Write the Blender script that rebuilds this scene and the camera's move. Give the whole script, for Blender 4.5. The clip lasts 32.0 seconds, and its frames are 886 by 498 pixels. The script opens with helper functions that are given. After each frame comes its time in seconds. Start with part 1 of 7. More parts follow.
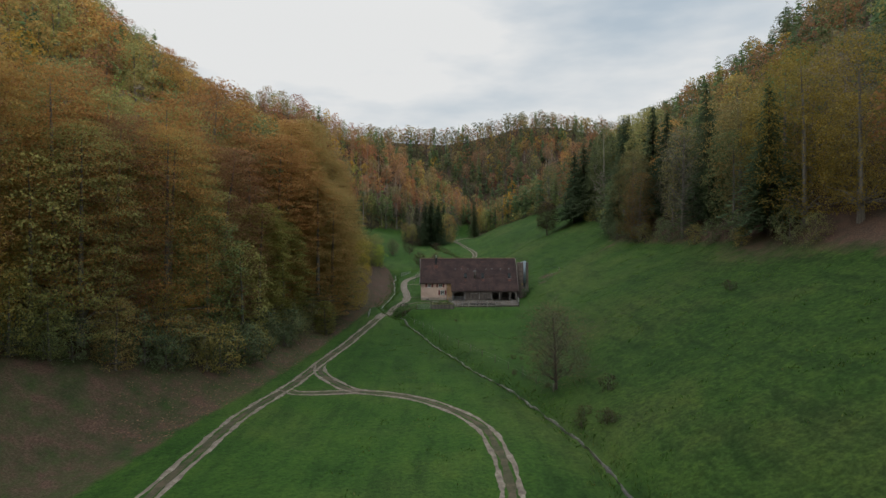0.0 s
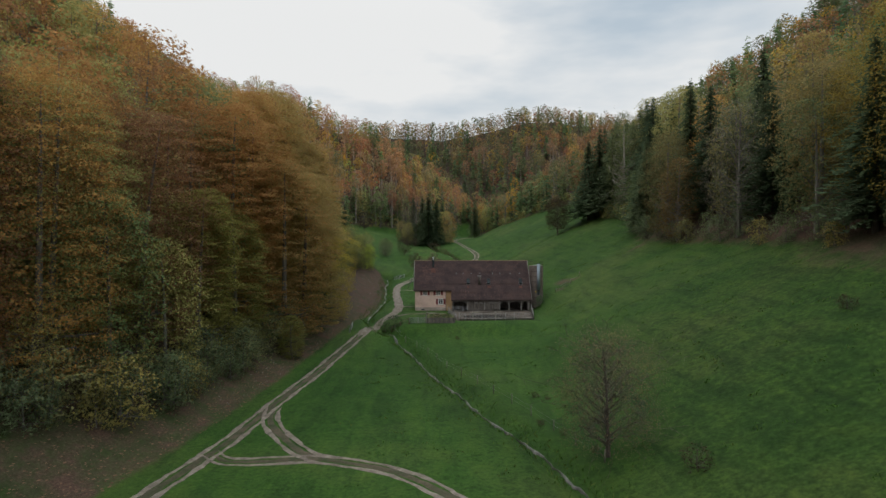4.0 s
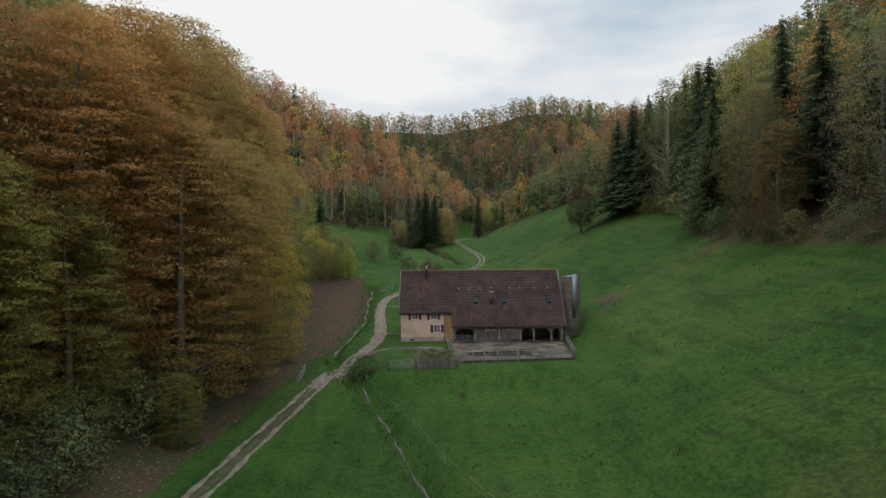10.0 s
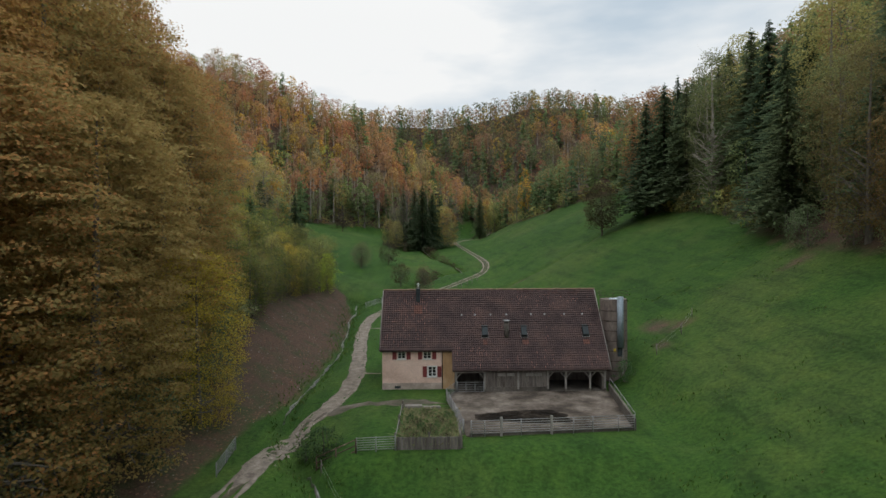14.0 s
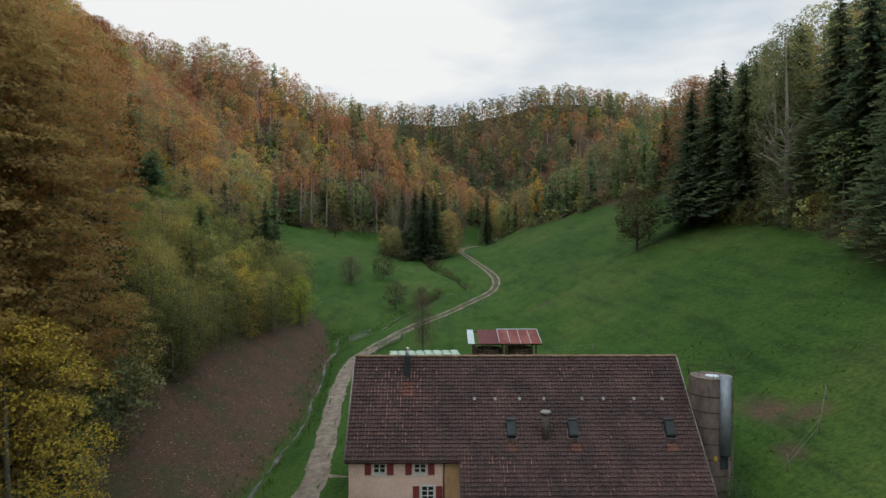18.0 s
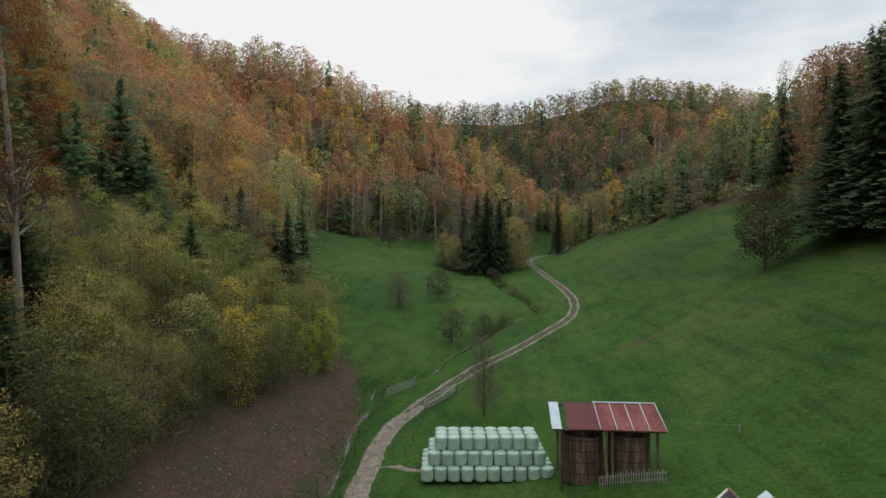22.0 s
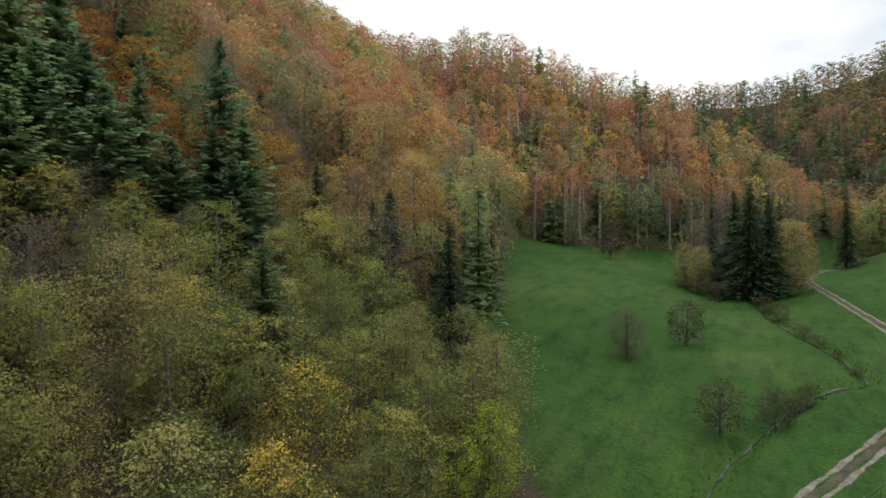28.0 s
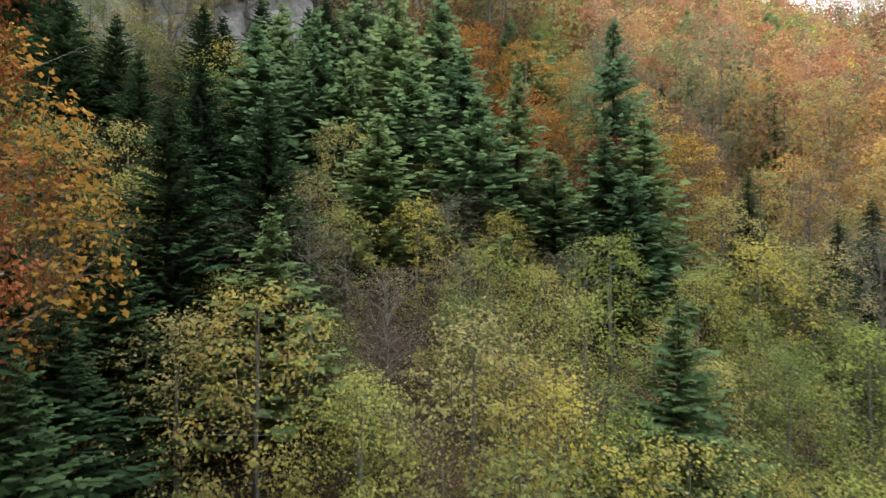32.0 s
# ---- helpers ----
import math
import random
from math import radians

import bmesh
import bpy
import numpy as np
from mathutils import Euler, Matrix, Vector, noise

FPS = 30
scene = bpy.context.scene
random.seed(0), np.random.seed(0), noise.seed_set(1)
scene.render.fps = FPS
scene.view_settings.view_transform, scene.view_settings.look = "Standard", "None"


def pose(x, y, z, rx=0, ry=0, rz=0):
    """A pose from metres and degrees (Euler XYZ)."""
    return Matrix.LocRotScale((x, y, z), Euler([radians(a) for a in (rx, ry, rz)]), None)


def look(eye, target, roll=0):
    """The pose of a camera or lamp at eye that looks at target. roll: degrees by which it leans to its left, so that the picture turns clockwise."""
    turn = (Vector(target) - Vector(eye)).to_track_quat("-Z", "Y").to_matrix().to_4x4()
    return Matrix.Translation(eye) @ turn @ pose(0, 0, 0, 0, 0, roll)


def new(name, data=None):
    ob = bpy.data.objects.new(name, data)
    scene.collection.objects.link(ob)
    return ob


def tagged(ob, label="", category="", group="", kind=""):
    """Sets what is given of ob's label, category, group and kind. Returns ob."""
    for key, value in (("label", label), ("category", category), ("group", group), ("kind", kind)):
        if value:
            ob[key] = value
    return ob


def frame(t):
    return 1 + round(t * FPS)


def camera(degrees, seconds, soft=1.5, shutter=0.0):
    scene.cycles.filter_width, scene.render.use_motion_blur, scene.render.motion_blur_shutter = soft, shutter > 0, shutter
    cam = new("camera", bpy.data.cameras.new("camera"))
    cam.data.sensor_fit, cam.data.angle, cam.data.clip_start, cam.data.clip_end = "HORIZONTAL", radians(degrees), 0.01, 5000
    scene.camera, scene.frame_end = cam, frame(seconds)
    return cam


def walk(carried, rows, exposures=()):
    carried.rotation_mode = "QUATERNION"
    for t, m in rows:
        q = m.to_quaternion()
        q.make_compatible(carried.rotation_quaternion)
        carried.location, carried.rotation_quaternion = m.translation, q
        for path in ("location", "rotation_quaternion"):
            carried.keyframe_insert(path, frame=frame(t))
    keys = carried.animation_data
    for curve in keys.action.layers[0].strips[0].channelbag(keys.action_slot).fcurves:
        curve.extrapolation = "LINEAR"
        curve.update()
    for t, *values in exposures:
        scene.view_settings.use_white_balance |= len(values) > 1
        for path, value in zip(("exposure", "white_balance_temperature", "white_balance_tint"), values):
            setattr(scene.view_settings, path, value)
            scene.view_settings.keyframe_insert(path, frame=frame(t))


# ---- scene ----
cam = camera(71.9, 32.0, soft=1.5, shutter=0.3)
PATH = [
    (0, (0.474, -154.225, 13.296), (0.967, -104.227, 13.181), -0.11),
    (0.5, (0.513, -151.405, 13.365), (1.029, -101.408, 13.237), -0.12),
    (1, (0.564, -148.42, 13.398), (1.087, -98.423, 13.263), -0.11),
    (1.5, (0.622, -145.305, 13.401), (1.14, -95.308, 13.276), -0.10),
    (2, (0.67, -142.123, 13.391), (1.197, -92.126, 13.279), -0.09),
    (2.5, (0.703, -138.92, 13.377), (1.252, -88.923, 13.271), -0.07),
    (3, (0.722, -135.714, 13.357), (1.291, -85.717, 13.255), -0.03),
    (3.5, (0.731, -132.501, 13.326), (1.319, -82.504, 13.226), 0.00),
    (4, (0.738, -129.278, 13.284), (1.348, -79.282, 13.195), 0.01),
    (4.5, (0.759, -126.065, 13.244), (1.392, -76.069, 13.178), -0.01),
    (5, (0.812, -122.891, 13.23), (1.463, -72.895, 13.186), -0.06),
    (5.5, (0.912, -119.779, 13.262), (1.566, -69.784, 13.23), -0.12),
    (6, (1.061, -116.736, 13.35), (1.691, -66.74, 13.313), -0.18),
    (6.5, (1.241, -113.724, 13.486), (1.809, -63.728, 13.428), -0.25),
    (7, (1.403, -110.67, 13.64), (1.928, -60.673, 13.558), -0.33),
    (7.5, (1.514, -107.529, 13.78), (2.038, -57.532, 13.675), -0.39),
    (8, (1.58, -104.325, 13.875), (2.118, -54.328, 13.764), -0.42),
    (8.5, (1.626, -101.099, 13.92), (2.174, -51.102, 13.822), -0.43),
    (9, (1.673, -97.886, 13.939), (2.226, -47.889, 13.855), -0.42),
    (9.5, (1.733, -94.709, 13.958), (2.282, -44.712, 13.885), -0.42),
    (10, (1.807, -91.565, 13.991), (2.352, -41.568, 13.924), -0.42),
    (10.5, (1.896, -88.426, 14.044), (2.443, -38.429, 13.985), -0.42),
    (11, (1.996, -85.272, 14.132), (2.545, -35.275, 14.064), -0.43),
    (11.5, (2.101, -82.106, 14.265), (2.639, -32.108, 14.179), -0.46),
    (12, (2.2, -78.949, 14.443), (2.714, -28.952, 14.341), -0.51),
    (12.5, (2.273, -75.812, 14.659), (2.772, -25.814, 14.532), -0.55),
    (13, (2.309, -72.681, 14.906), (2.819, -22.684, 14.741), -0.55),
    (13.5, (2.311, -69.55, 15.179), (2.856, -19.553, 15.005), -0.48),
    (14, (2.29, -66.422, 15.491), (2.902, -16.426, 15.339), -0.36),
    (14.5, (2.281, -63.306, 15.872), (2.939, -13.31, 15.746), -0.24),
    (15, (2.3, -60.204, 16.33), (2.974, -10.209, 16.218), -0.15),
    (15.5, (2.347, -57.122, 16.844), (3.016, -7.127, 16.725), -0.12),
    (16, (2.406, -54.06, 17.374), (3.072, -4.065, 17.226), -0.12),
    (16.5, (2.464, -51.009, 17.875), (3.134, -1.014, 17.686), -0.12),
    (17, (2.514, -47.94, 18.31), (3.171, 2.056, 18.082), -0.11),
    (17.5, (2.564, -44.809, 18.667), (3.124, 5.187, 18.422), -0.07),
    (18, (2.623, -41.619, 18.966), (2.946, 8.38, 18.72), -0.01),
    (18.5, (2.683, -38.426, 19.243), (2.674, 11.573, 19.009), 0.03),
    (19, (2.727, -35.299, 19.531), (2.35, 14.699, 19.316), 0.07),
    (19.5, (2.742, -32.251, 19.844), (1.969, 17.743, 19.654), 0.08),
    (20, (2.725, -29.237, 20.178), (1.488, 20.747, 20.016), 0.07),
    (20.5, (2.677, -26.2, 20.517), (0.846, 23.767, 20.385), 0.04),
    (21, (2.599, -23.123, 20.846), (-0.03, 26.808, 20.756), 0.00),
    (21.5, (2.48, -20.056, 21.16), (-1.23, 29.806, 21.121), -0.03),
    (22, (2.305, -17.069, 21.466), (-2.612, 32.689, 21.474), -0.05),
    (22.5, (2.055, -14.171, 21.762), (-3.799, 35.485, 21.809), -0.04),
    (23, (1.744, -11.354, 22.057), (-4.722, 38.226, 22.137), -0.02),
    (23.5, (1.385, -8.585, 22.375), (-5.577, 40.928, 22.47), 0.02),
    (24, (0.976, -5.77, 22.728), (-6.5, 43.668, 22.792), 0.07),
    (24.5, (0.499, -2.724, 23.074), (-7.581, 46.619, 23.082), 0.10),
    (25, (-0.061, 0.712, 23.334), (-8.944, 49.916, 23.348), 0.07),
    (25.5, (-0.699, 4.374, 23.501), (-10.711, 53.362, 23.583), 0.00),
    (26, (-1.397, 7.937, 23.616), (-12.974, 56.578, 23.781), -0.09),
    (26.5, (-2.135, 11.065, 23.734), (-15.764, 59.171, 23.947), -0.15),
    (27, (-2.899, 13.568, 23.895), (-19.022, 60.897, 24.101), -0.15),
    (27.5, (-3.695, 15.559, 24.097), (-22.579, 61.855, 24.295), -0.10),
    (28, (-4.526, 17.242, 24.323), (-26.354, 62.226, 24.526), -0.01),
    (28.5, (-5.396, 18.759, 24.561), (-30.264, 62.136, 24.754), 0.08),
    (29, (-6.328, 20.182, 24.793), (-34.373, 61.576, 24.949), 0.14),
    (29.5, (-7.353, 21.544, 24.988), (-38.798, 60.418, 25.116), 0.17),
    (30, (-8.512, 22.861, 25.146), (-43.464, 58.615, 25.298), 0.18),
    (30.5, (-9.823, 24.125, 25.326), (-48.089, 56.307, 25.545), 0.17),
    (31, (-11.301, 25.327, 25.636), (-52.308, 53.932, 25.969), 0.15),
    (31.5, (-12.969, 26.449, 26.176), (-55.87, 52.126, 26.652), 0.14),
    (32, (-14.847, 27.48, 26.988), (-58.922, 51.081, 27.596), 0.16),
]
walk(cam, [(t, look(eye, target, roll)) for t, eye, target, roll in PATH],
     exposures=[(0, -0.14), (3, -0.1), (6, 0.0), (9, 0.05), (14, 0.09), (19, 0.05), (25, 0.06), (27, 0.12), (28, 0.3), (29, 0.78), (30, 1.6), (30.6, 1.9), (31.2, 1.68), (32, 1.2)])

# ---- world, sun, exposure ----
world = bpy.data.worlds.new("overcast_sky")
scene.world = world
world.use_nodes = True
wn, wl = world.node_tree.nodes, world.node_tree.links
wn.clear()
SUN_ELEV, SUN_AZ = radians(11.5), radians(4)  # the sun stands low over the ridge on the x side
sky = wn.new("ShaderNodeTexSky")
sky.sky_type, sky.sun_disc = "NISHITA", False
sky.sun_elevation, sky.sun_rotation = SUN_ELEV, math.pi / 2 - SUN_AZ
bg_sky, bg_cloud, mix_sky = wn.new("ShaderNodeBackground"), wn.new("ShaderNodeBackground"), wn.new("ShaderNodeMixShader")
coord, squash, cloud = wn.new("ShaderNodeTexCoord"), wn.new("ShaderNodeMapping"), wn.new("ShaderNodeTexNoise")
squash.inputs["Scale"].default_value = (-1.0, 1.0, 3.2)
squash.inputs["Location"].default_value = (0.35, 0.1, 0.2)
cloud.inputs["Scale"].default_value, cloud.inputs["Detail"].default_value, cloud.inputs["Roughness"].default_value = 2.3, 5.0, 0.5
veil, tone = wn.new("ShaderNodeValToRGB"), wn.new("ShaderNodeValToRGB")
veil.color_ramp.elements[0].position, veil.color_ramp.elements[0].color = 0.3, (0.72, 0.72, 0.72, 1)
veil.color_ramp.elements[1].position, veil.color_ramp.elements[1].color = 0.55, (1, 1, 1, 1)
tone.color_ramp.elements[0].position, tone.color_ramp.elements[0].color = 0.36, (0.58, 0.67, 0.75, 1)
tone.color_ramp.elements[1].position, tone.color_ramp.elements[1].color = 0.56, (0.85, 0.86, 0.86, 1)
bg_sky.inputs["Strength"].default_value, bg_cloud.inputs["Strength"].default_value = 0.12, 1.0
w_out = wn.new("ShaderNodeOutputWorld")
apart, lift = wn.new("ShaderNodeSeparateXYZ"), wn.new("ShaderNodeMapRange")
lift.interpolation_type = "SMOOTHSTEP"
for key, value in (("From Min", 0.34), ("From Max", 0.95), ("To Min", 1.0), ("To Max", 2.5)):
    lift.inputs[key].default_value = value  # an overcast sky is brightest overhead
wl.new(coord.outputs["Generated"], apart.inputs[0])
wl.new(apart.outputs["Z"], lift.inputs["Value"])
wl.new(lift.outputs["Result"], bg_cloud.inputs["Strength"])
wl.new(coord.outputs["Generated"], squash.inputs["Vector"])
wl.new(squash.outputs["Vector"], cloud.inputs["Vector"])
thin = wn.new("ShaderNodeMath")  # the cover thins towards the x side
thin.operation, thin.inputs[1].default_value = "MULTIPLY_ADD", -0.13
wl.new(apart.outputs["X"], thin.inputs[0])
wl.new(cloud.outputs["Fac"], thin.inputs[2])
wl.new(thin.outputs[0], veil.inputs["Fac"])
wl.new(thin.outputs[0], tone.inputs["Fac"])
wl.new(sky.outputs["Color"], bg_sky.inputs["Color"])
wl.new(tone.outputs["Color"], bg_cloud.inputs["Color"])
wl.new(veil.outputs["Color"], mix_sky.inputs["Fac"])
wl.new(bg_sky.outputs[0], mix_sky.inputs[1])
wl.new(bg_cloud.outputs[0], mix_sky.inputs[2])
wl.new(mix_sky.outputs[0], w_out.inputs["Surface"])

sun = new("sun", bpy.data.lights.new("sun", "SUN"))
sun.data.energy, sun.data.angle, sun.data.color = 2.9, radians(2.0), (1.0, 0.84, 0.66)
sun.matrix_world = look((math.cos(SUN_AZ) * math.cos(SUN_ELEV) * 300, math.sin(SUN_AZ) * math.cos(SUN_ELEV) * 300,
                         math.sin(SUN_ELEV) * 300), (0, 0, 0))

# ---- the lie of the land ----
Y_AT = [-300, -160, -90, -45, -20, 0, 25, 50, 90, 120, 180, 250, 300, 340, 400, 466, 600, 1100]
FLOOR = [-9.5, -7.5, -5.4, -4.3, -2.0, -0.3, 1.0, 2.8, 6.6, 10.3, 16.3, 20, 28, 34, 42, 50, 56, 60]
Y_L = [-300, -110, -92, -77, -60, -36, -10, 5, 25, 36, 44, 51, 60, 70, 80, 108, 160, 220, 278, 300, 700]
TOE_L = [-50, -33, -30, -26, -24, -21, -19, -16, -14, -14, -14, -14, -14, -12, -10, -8, -10, -12, -10, 0, 20]
EDGE_L = [-62, -46, -43, -29, -27, -24, -21, -22, -24, -23.5, -21.5, -19, -18.5, -22, -33, -42, -57, -68, -66, -45, -40]
Y_R = [-300, -100, -45, -10, 10, 35, 52, 72, 90, 125, 160, 200, 240, 270, 300, 700]
TOE_R = [20, 16, 14, 17, 18, 17, 17, 17, 18, 18, 20, 22, 25, 30, 40, 60]
EDGE_R = [62, 54, 52, 50, 47.5, 54, 57.5, 55.5, 55, 66, 58, 44, 38, 25, 0, 0]


SPUR_X, SPUR_Z = [-320, -188, -163, -134, -106, -77, -48, -34, -20, -5, 9, 18, 35, 60], [134, 125, 120, 112, 106, 93, 80, 74, 64, 53, 45, 36, 20, 8]
HILL_X, HILL_Z = [-320, -80, -35, 6, 28, 48, 74, 117, 148, 170, 190, 260, 500], [110, 114, 112, 111, 114, 119, 126, 131, 126, 119, 114, 108, 102]


def knots(y, ys, vs):
    """A smooth line through a few stations along the valley."""
    y = np.asarray(y, float)
    return (np.interp(y - 9, ys, vs) + 2 * np.interp(y, ys, vs) + np.interp(y + 9, ys, vs)) / 4


def soft(d, r):
    """Zero below, d above, rounded over the width r."""
    return np.where(d < -r / 2, 0.0, np.where(d > r / 2, d, (d + r / 2) ** 2 / (2 * r)))


def wave(x, y, size, seed):
    """Rolling unevenness of about unit height, made of a few crossed waves."""
    a = seed * 1.7
    return (np.sin((x * math.cos(a) + y * math.sin(a)) / size + seed) + np.sin((x * math.sin(a * 1.3) - y * math.cos(a * 1.3)) / size * 1.6 + 2 * seed)
            + 0.6 * np.sin((x * math.cos(a * 2.1) + y * math.sin(a * 2.1)) / size * 2.7 + 3 * seed)) / 2.6


CREEK_UP = [(-3, 172), (2, 140), (8, 119), (9.6, 107.5), (5.2, 103.5), (-0.6, 92.8), (-3.9, 83.7), (-6, 76.9), (-8, 67.5), (-12.8, 62.9)]
CREEK_MID = [(-14, 60.4), (-14, 57.4), (-13.3, 53.5), (-13.8, 48), (-12.8, 38), (-12.4, 30), (-11.8, 24), (-12.2, 14), (-12.3, 8), (-13.2, -2.4), (-12.6, -6.5)]
CREEK_LOW = [(-7.8, -18.5), (-6.2, -22.5), (-4.4, -27.2), (-2.4, -33), (-0.6, -40), (1.3, -46), (4.0, -53.8), (5.7, -60.5), (7.6, -65.5), (10.2, -72.2), (12.2, -80.3), (14, -89), (15.5, -100), (17, -140), (22, -200)]
CREEK = CREEK_UP + CREEK_MID + [(-10.5, -13)] + CREEK_LOW


def line_distance(x, y, pts):
    x, y = np.asarray(x, float), np.asarray(y, float)
    best = np.full(np.broadcast(x, y).shape, 1e9)
    for (ax, ay), (bx, by) in zip(pts[:-1], pts[1:]):
        dx, dy = bx - ax, by - ay
        u = np.clip(((x - ax) * dx + (y - ay) * dy) / (dx * dx + dy * dy), 0, 1)
        best = np.minimum(best, np.hypot(x - ax - u * dx, y - ay - u * dy))
    return best


def smooth_line(pts, step=1.0):
    """Catmull-Rom through the points, at even steps."""
    p = [Vector((*q[:2], 0)) for q in pts]
    p = [p[0] * 2 - p[1], *p, p[-1] * 2 - p[-2]]
    out = []
    for a, b, c, d in zip(p, p[1:], p[2:], p[3:]):
        n = max(2, int((c - b).length / step))
        for i in range(n):
            t = i / n
            out.append(0.5 * (2 * b + (c - a) * t + (2 * a - 5 * b + 4 * c - d) * t * t + (3 * b - a - 3 * c + d) * t ** 3))
    return [(v.x, v.y) for v in out] + [(p[-2].x, p[-2].y)]


CREEK_LINE = smooth_line(CREEK, 2.0)
TERRACE = [(11, 74), (17, 76), (23, 76.5), (30, 78.5), (38, 83), (44, 88)]


def bump(x, y, cx, cy, sx, sy):
    return np.exp(-((x - cx) / sx) ** 2 - ((y - cy) / sy) ** 2)


def height(x, y, fine=True):
    """The ground's height at x, y (numbers or arrays)."""
    x, y = np.asarray(x, float), np.asarray(y, float)
    f = knots(y, Y_AT, FLOOR)
    tl, el = knots(y, Y_L, TOE_L), knots(y, Y_L, EDGE_L)
    tr, er = knots(y, Y_R, TOE_R), knots(y, Y_R, EDGE_R)
    el, er = np.minimum(el, tl - 0.5), np.maximum(er, tr + 0.5)
    gentle = knots(y, [-300, 55, 85, 230, 300, 700], [0.68, 0.68, 0.22, 0.22, 0.3, 0.3])
    steep = knots(y, [-300, 110, 200, 290, 345, 400, 700], [0.66, 0.66, 0.88, 0.98, 0.85, 0.5, 0.3])
    left = gentle * soft(tl - x, 5.0) + (steep - gentle) * soft(el - x, 8.0)
    right = 0.47 * soft(x - tr, 7.0) + knots(y, [-300, 90, 140, 700], [0.31, 0.31, 0.2, 0.1]) * soft(x - er, 9.0)
    top_l, top_r = knots(y, [-300, 0, 150, 220, 280, 350, 470, 700], [120, 118, 110, 98, 93, 76, 24, 10]), knots(y, [-300, 60, 110, 160, 213, 300, 460, 700], [128, 120, 84, 54, 36, 16, 6, 3])
    left = left + 0.16 * soft(-42 - x, 12.0) * knots(y, [-300, -70, -30, 40, 75, 700], [0, 0, 1, 1, 0, 0])
    left = left - soft(left - top_l, 14.0)
    right = right - soft(right - top_r, 20.0)
    far = np.clip((y - 232) / 55, 0, 1)
    far = far * far * (3 - 2 * far)
    base = f + (left + right) * (1 - far)
    # a spur that runs down from the left, and the hill that closes the valley behind it
    spur = np.interp(x, SPUR_X, SPUR_Z) - np.where(y < 270, np.interp(x, [-45, -8], [0.82, 0.95]) * (270 - y), 0.62 * (y - 270))
    hill = np.interp(x, HILL_X, HILL_Z) - np.where(y < 425, 0.72 * (425 - y), 0.1 * (y - 425))
    top = np.maximum(np.maximum(base, spur), hill)
    z = np.where(y < 170, base, top + 3.0 * np.log(np.exp((base - top) / 3) + np.exp((spur - top) / 3) + np.exp((hill - top) / 3)))
    z = z + 1.9 * bump(x, y, 14, 35, 7, 9)
    if fine:
        near = np.clip(1.3 - np.abs(x) / 200, 0, 1)
        z = z + 0.28 * wave(x, y, 9.0, 1.0) * np.clip((np.hypot(x - 8, y - 2) - 16) / 14, 0, 1) * near
        z = z + np.clip((np.abs(x) - 60) / 60, 0, 1) * 4.0 * wave(x, y, 26.0, 2.0) + np.clip((y - 290) / 120, 0, 1) * 4 * wave(x, y, 30, 3.0)
        z = z - 0.55 * np.exp(-(line_distance(x, y, TERRACE) / 1.3) ** 2) * np.clip((y - 40) / 20, 0, 1)
        c = line_distance(x, y, CREEK_LINE)
        z = z - 0.75 * np.clip(1 - c / 1.5, 0, 1) ** 0.7 - 0.5 * np.clip(1 - c / 5.0, 0, 1) ** 2
    pad = np.clip(1.6 - np.maximum(np.abs(x - 8.5) / 11.0, np.abs(y + 4.0) / 12.5), 0, 0.5) * 2
    pad = pad * pad * (3 - 2 * pad)
    return z * (1 - pad) + (0.012 * y - 0.02) * pad


# ---- small helpers ----
def thing(name, label="", category="", group="", at=(0, 0, 0), turn=0.0, kind=""):
    e = new(name)
    e.matrix_world = pose(*at, 0, 0, turn)
    return tagged(e, label, category, group, kind)


def mesh_from(name, verts, faces, smooth=False):
    m = bpy.data.meshes.new(name)
    m.from_pydata([tuple(v) for v in verts], [], [tuple(f) for f in faces])
    if smooth:
        m.polygons.foreach_set("use_smooth", [True] * len(m.polygons))
    m.update()
    return m


def fast_mesh(name, verts, quads, attr=None, smooth=False, normals=None):
    """A mesh of four-cornered faces from arrays, with named numbers per corner point."""
    m = bpy.data.meshes.new(name)
    v, q = np.asarray(verts, np.float32), np.asarray(quads, np.int32)
    m.vertices.add(len(v))
    m.vertices.foreach_set("co", v.ravel())
    m.loops.add(q.size)
    m.loops.foreach_set("vertex_index", q.ravel())
    m.polygons.add(len(q))
    m.polygons.foreach_set("loop_start", np.arange(0, q.size, q.shape[1], dtype=np.int32))
    if smooth:
        m.polygons.foreach_set("use_smooth", np.ones(len(q), bool))
    for key, value in (attr or {}).items():
        a = m.attributes.new(key, "FLOAT", "POINT")
        a.data.foreach_set("value", np.asarray(value, np.float32))
    m.update(calc_edges=True)
    m.validate()
    if normals is not None:  # leaves shade with the roundness of their crown
        m.polygons.foreach_set("use_smooth", np.ones(len(m.polygons), bool))
        m.normals_split_custom_set_from_vertices(np.asarray(normals, np.float32))
    return m


def part(name, data, material, parent, label=""):
    """One mesh object under a thing or a part; data is a mesh or a bmesh."""
    if isinstance(data, bmesh.types.BMesh):
        m = bpy.data.meshes.new(name)
        data.to_mesh(m)
        data.free()
        data = m
    if material is not None and not data.materials:
        data.materials.append(material)
    ob = new(name, data)
    if parent is not None:
        ob.parent = parent
    if label:
        ob["label"] = label
    return ob


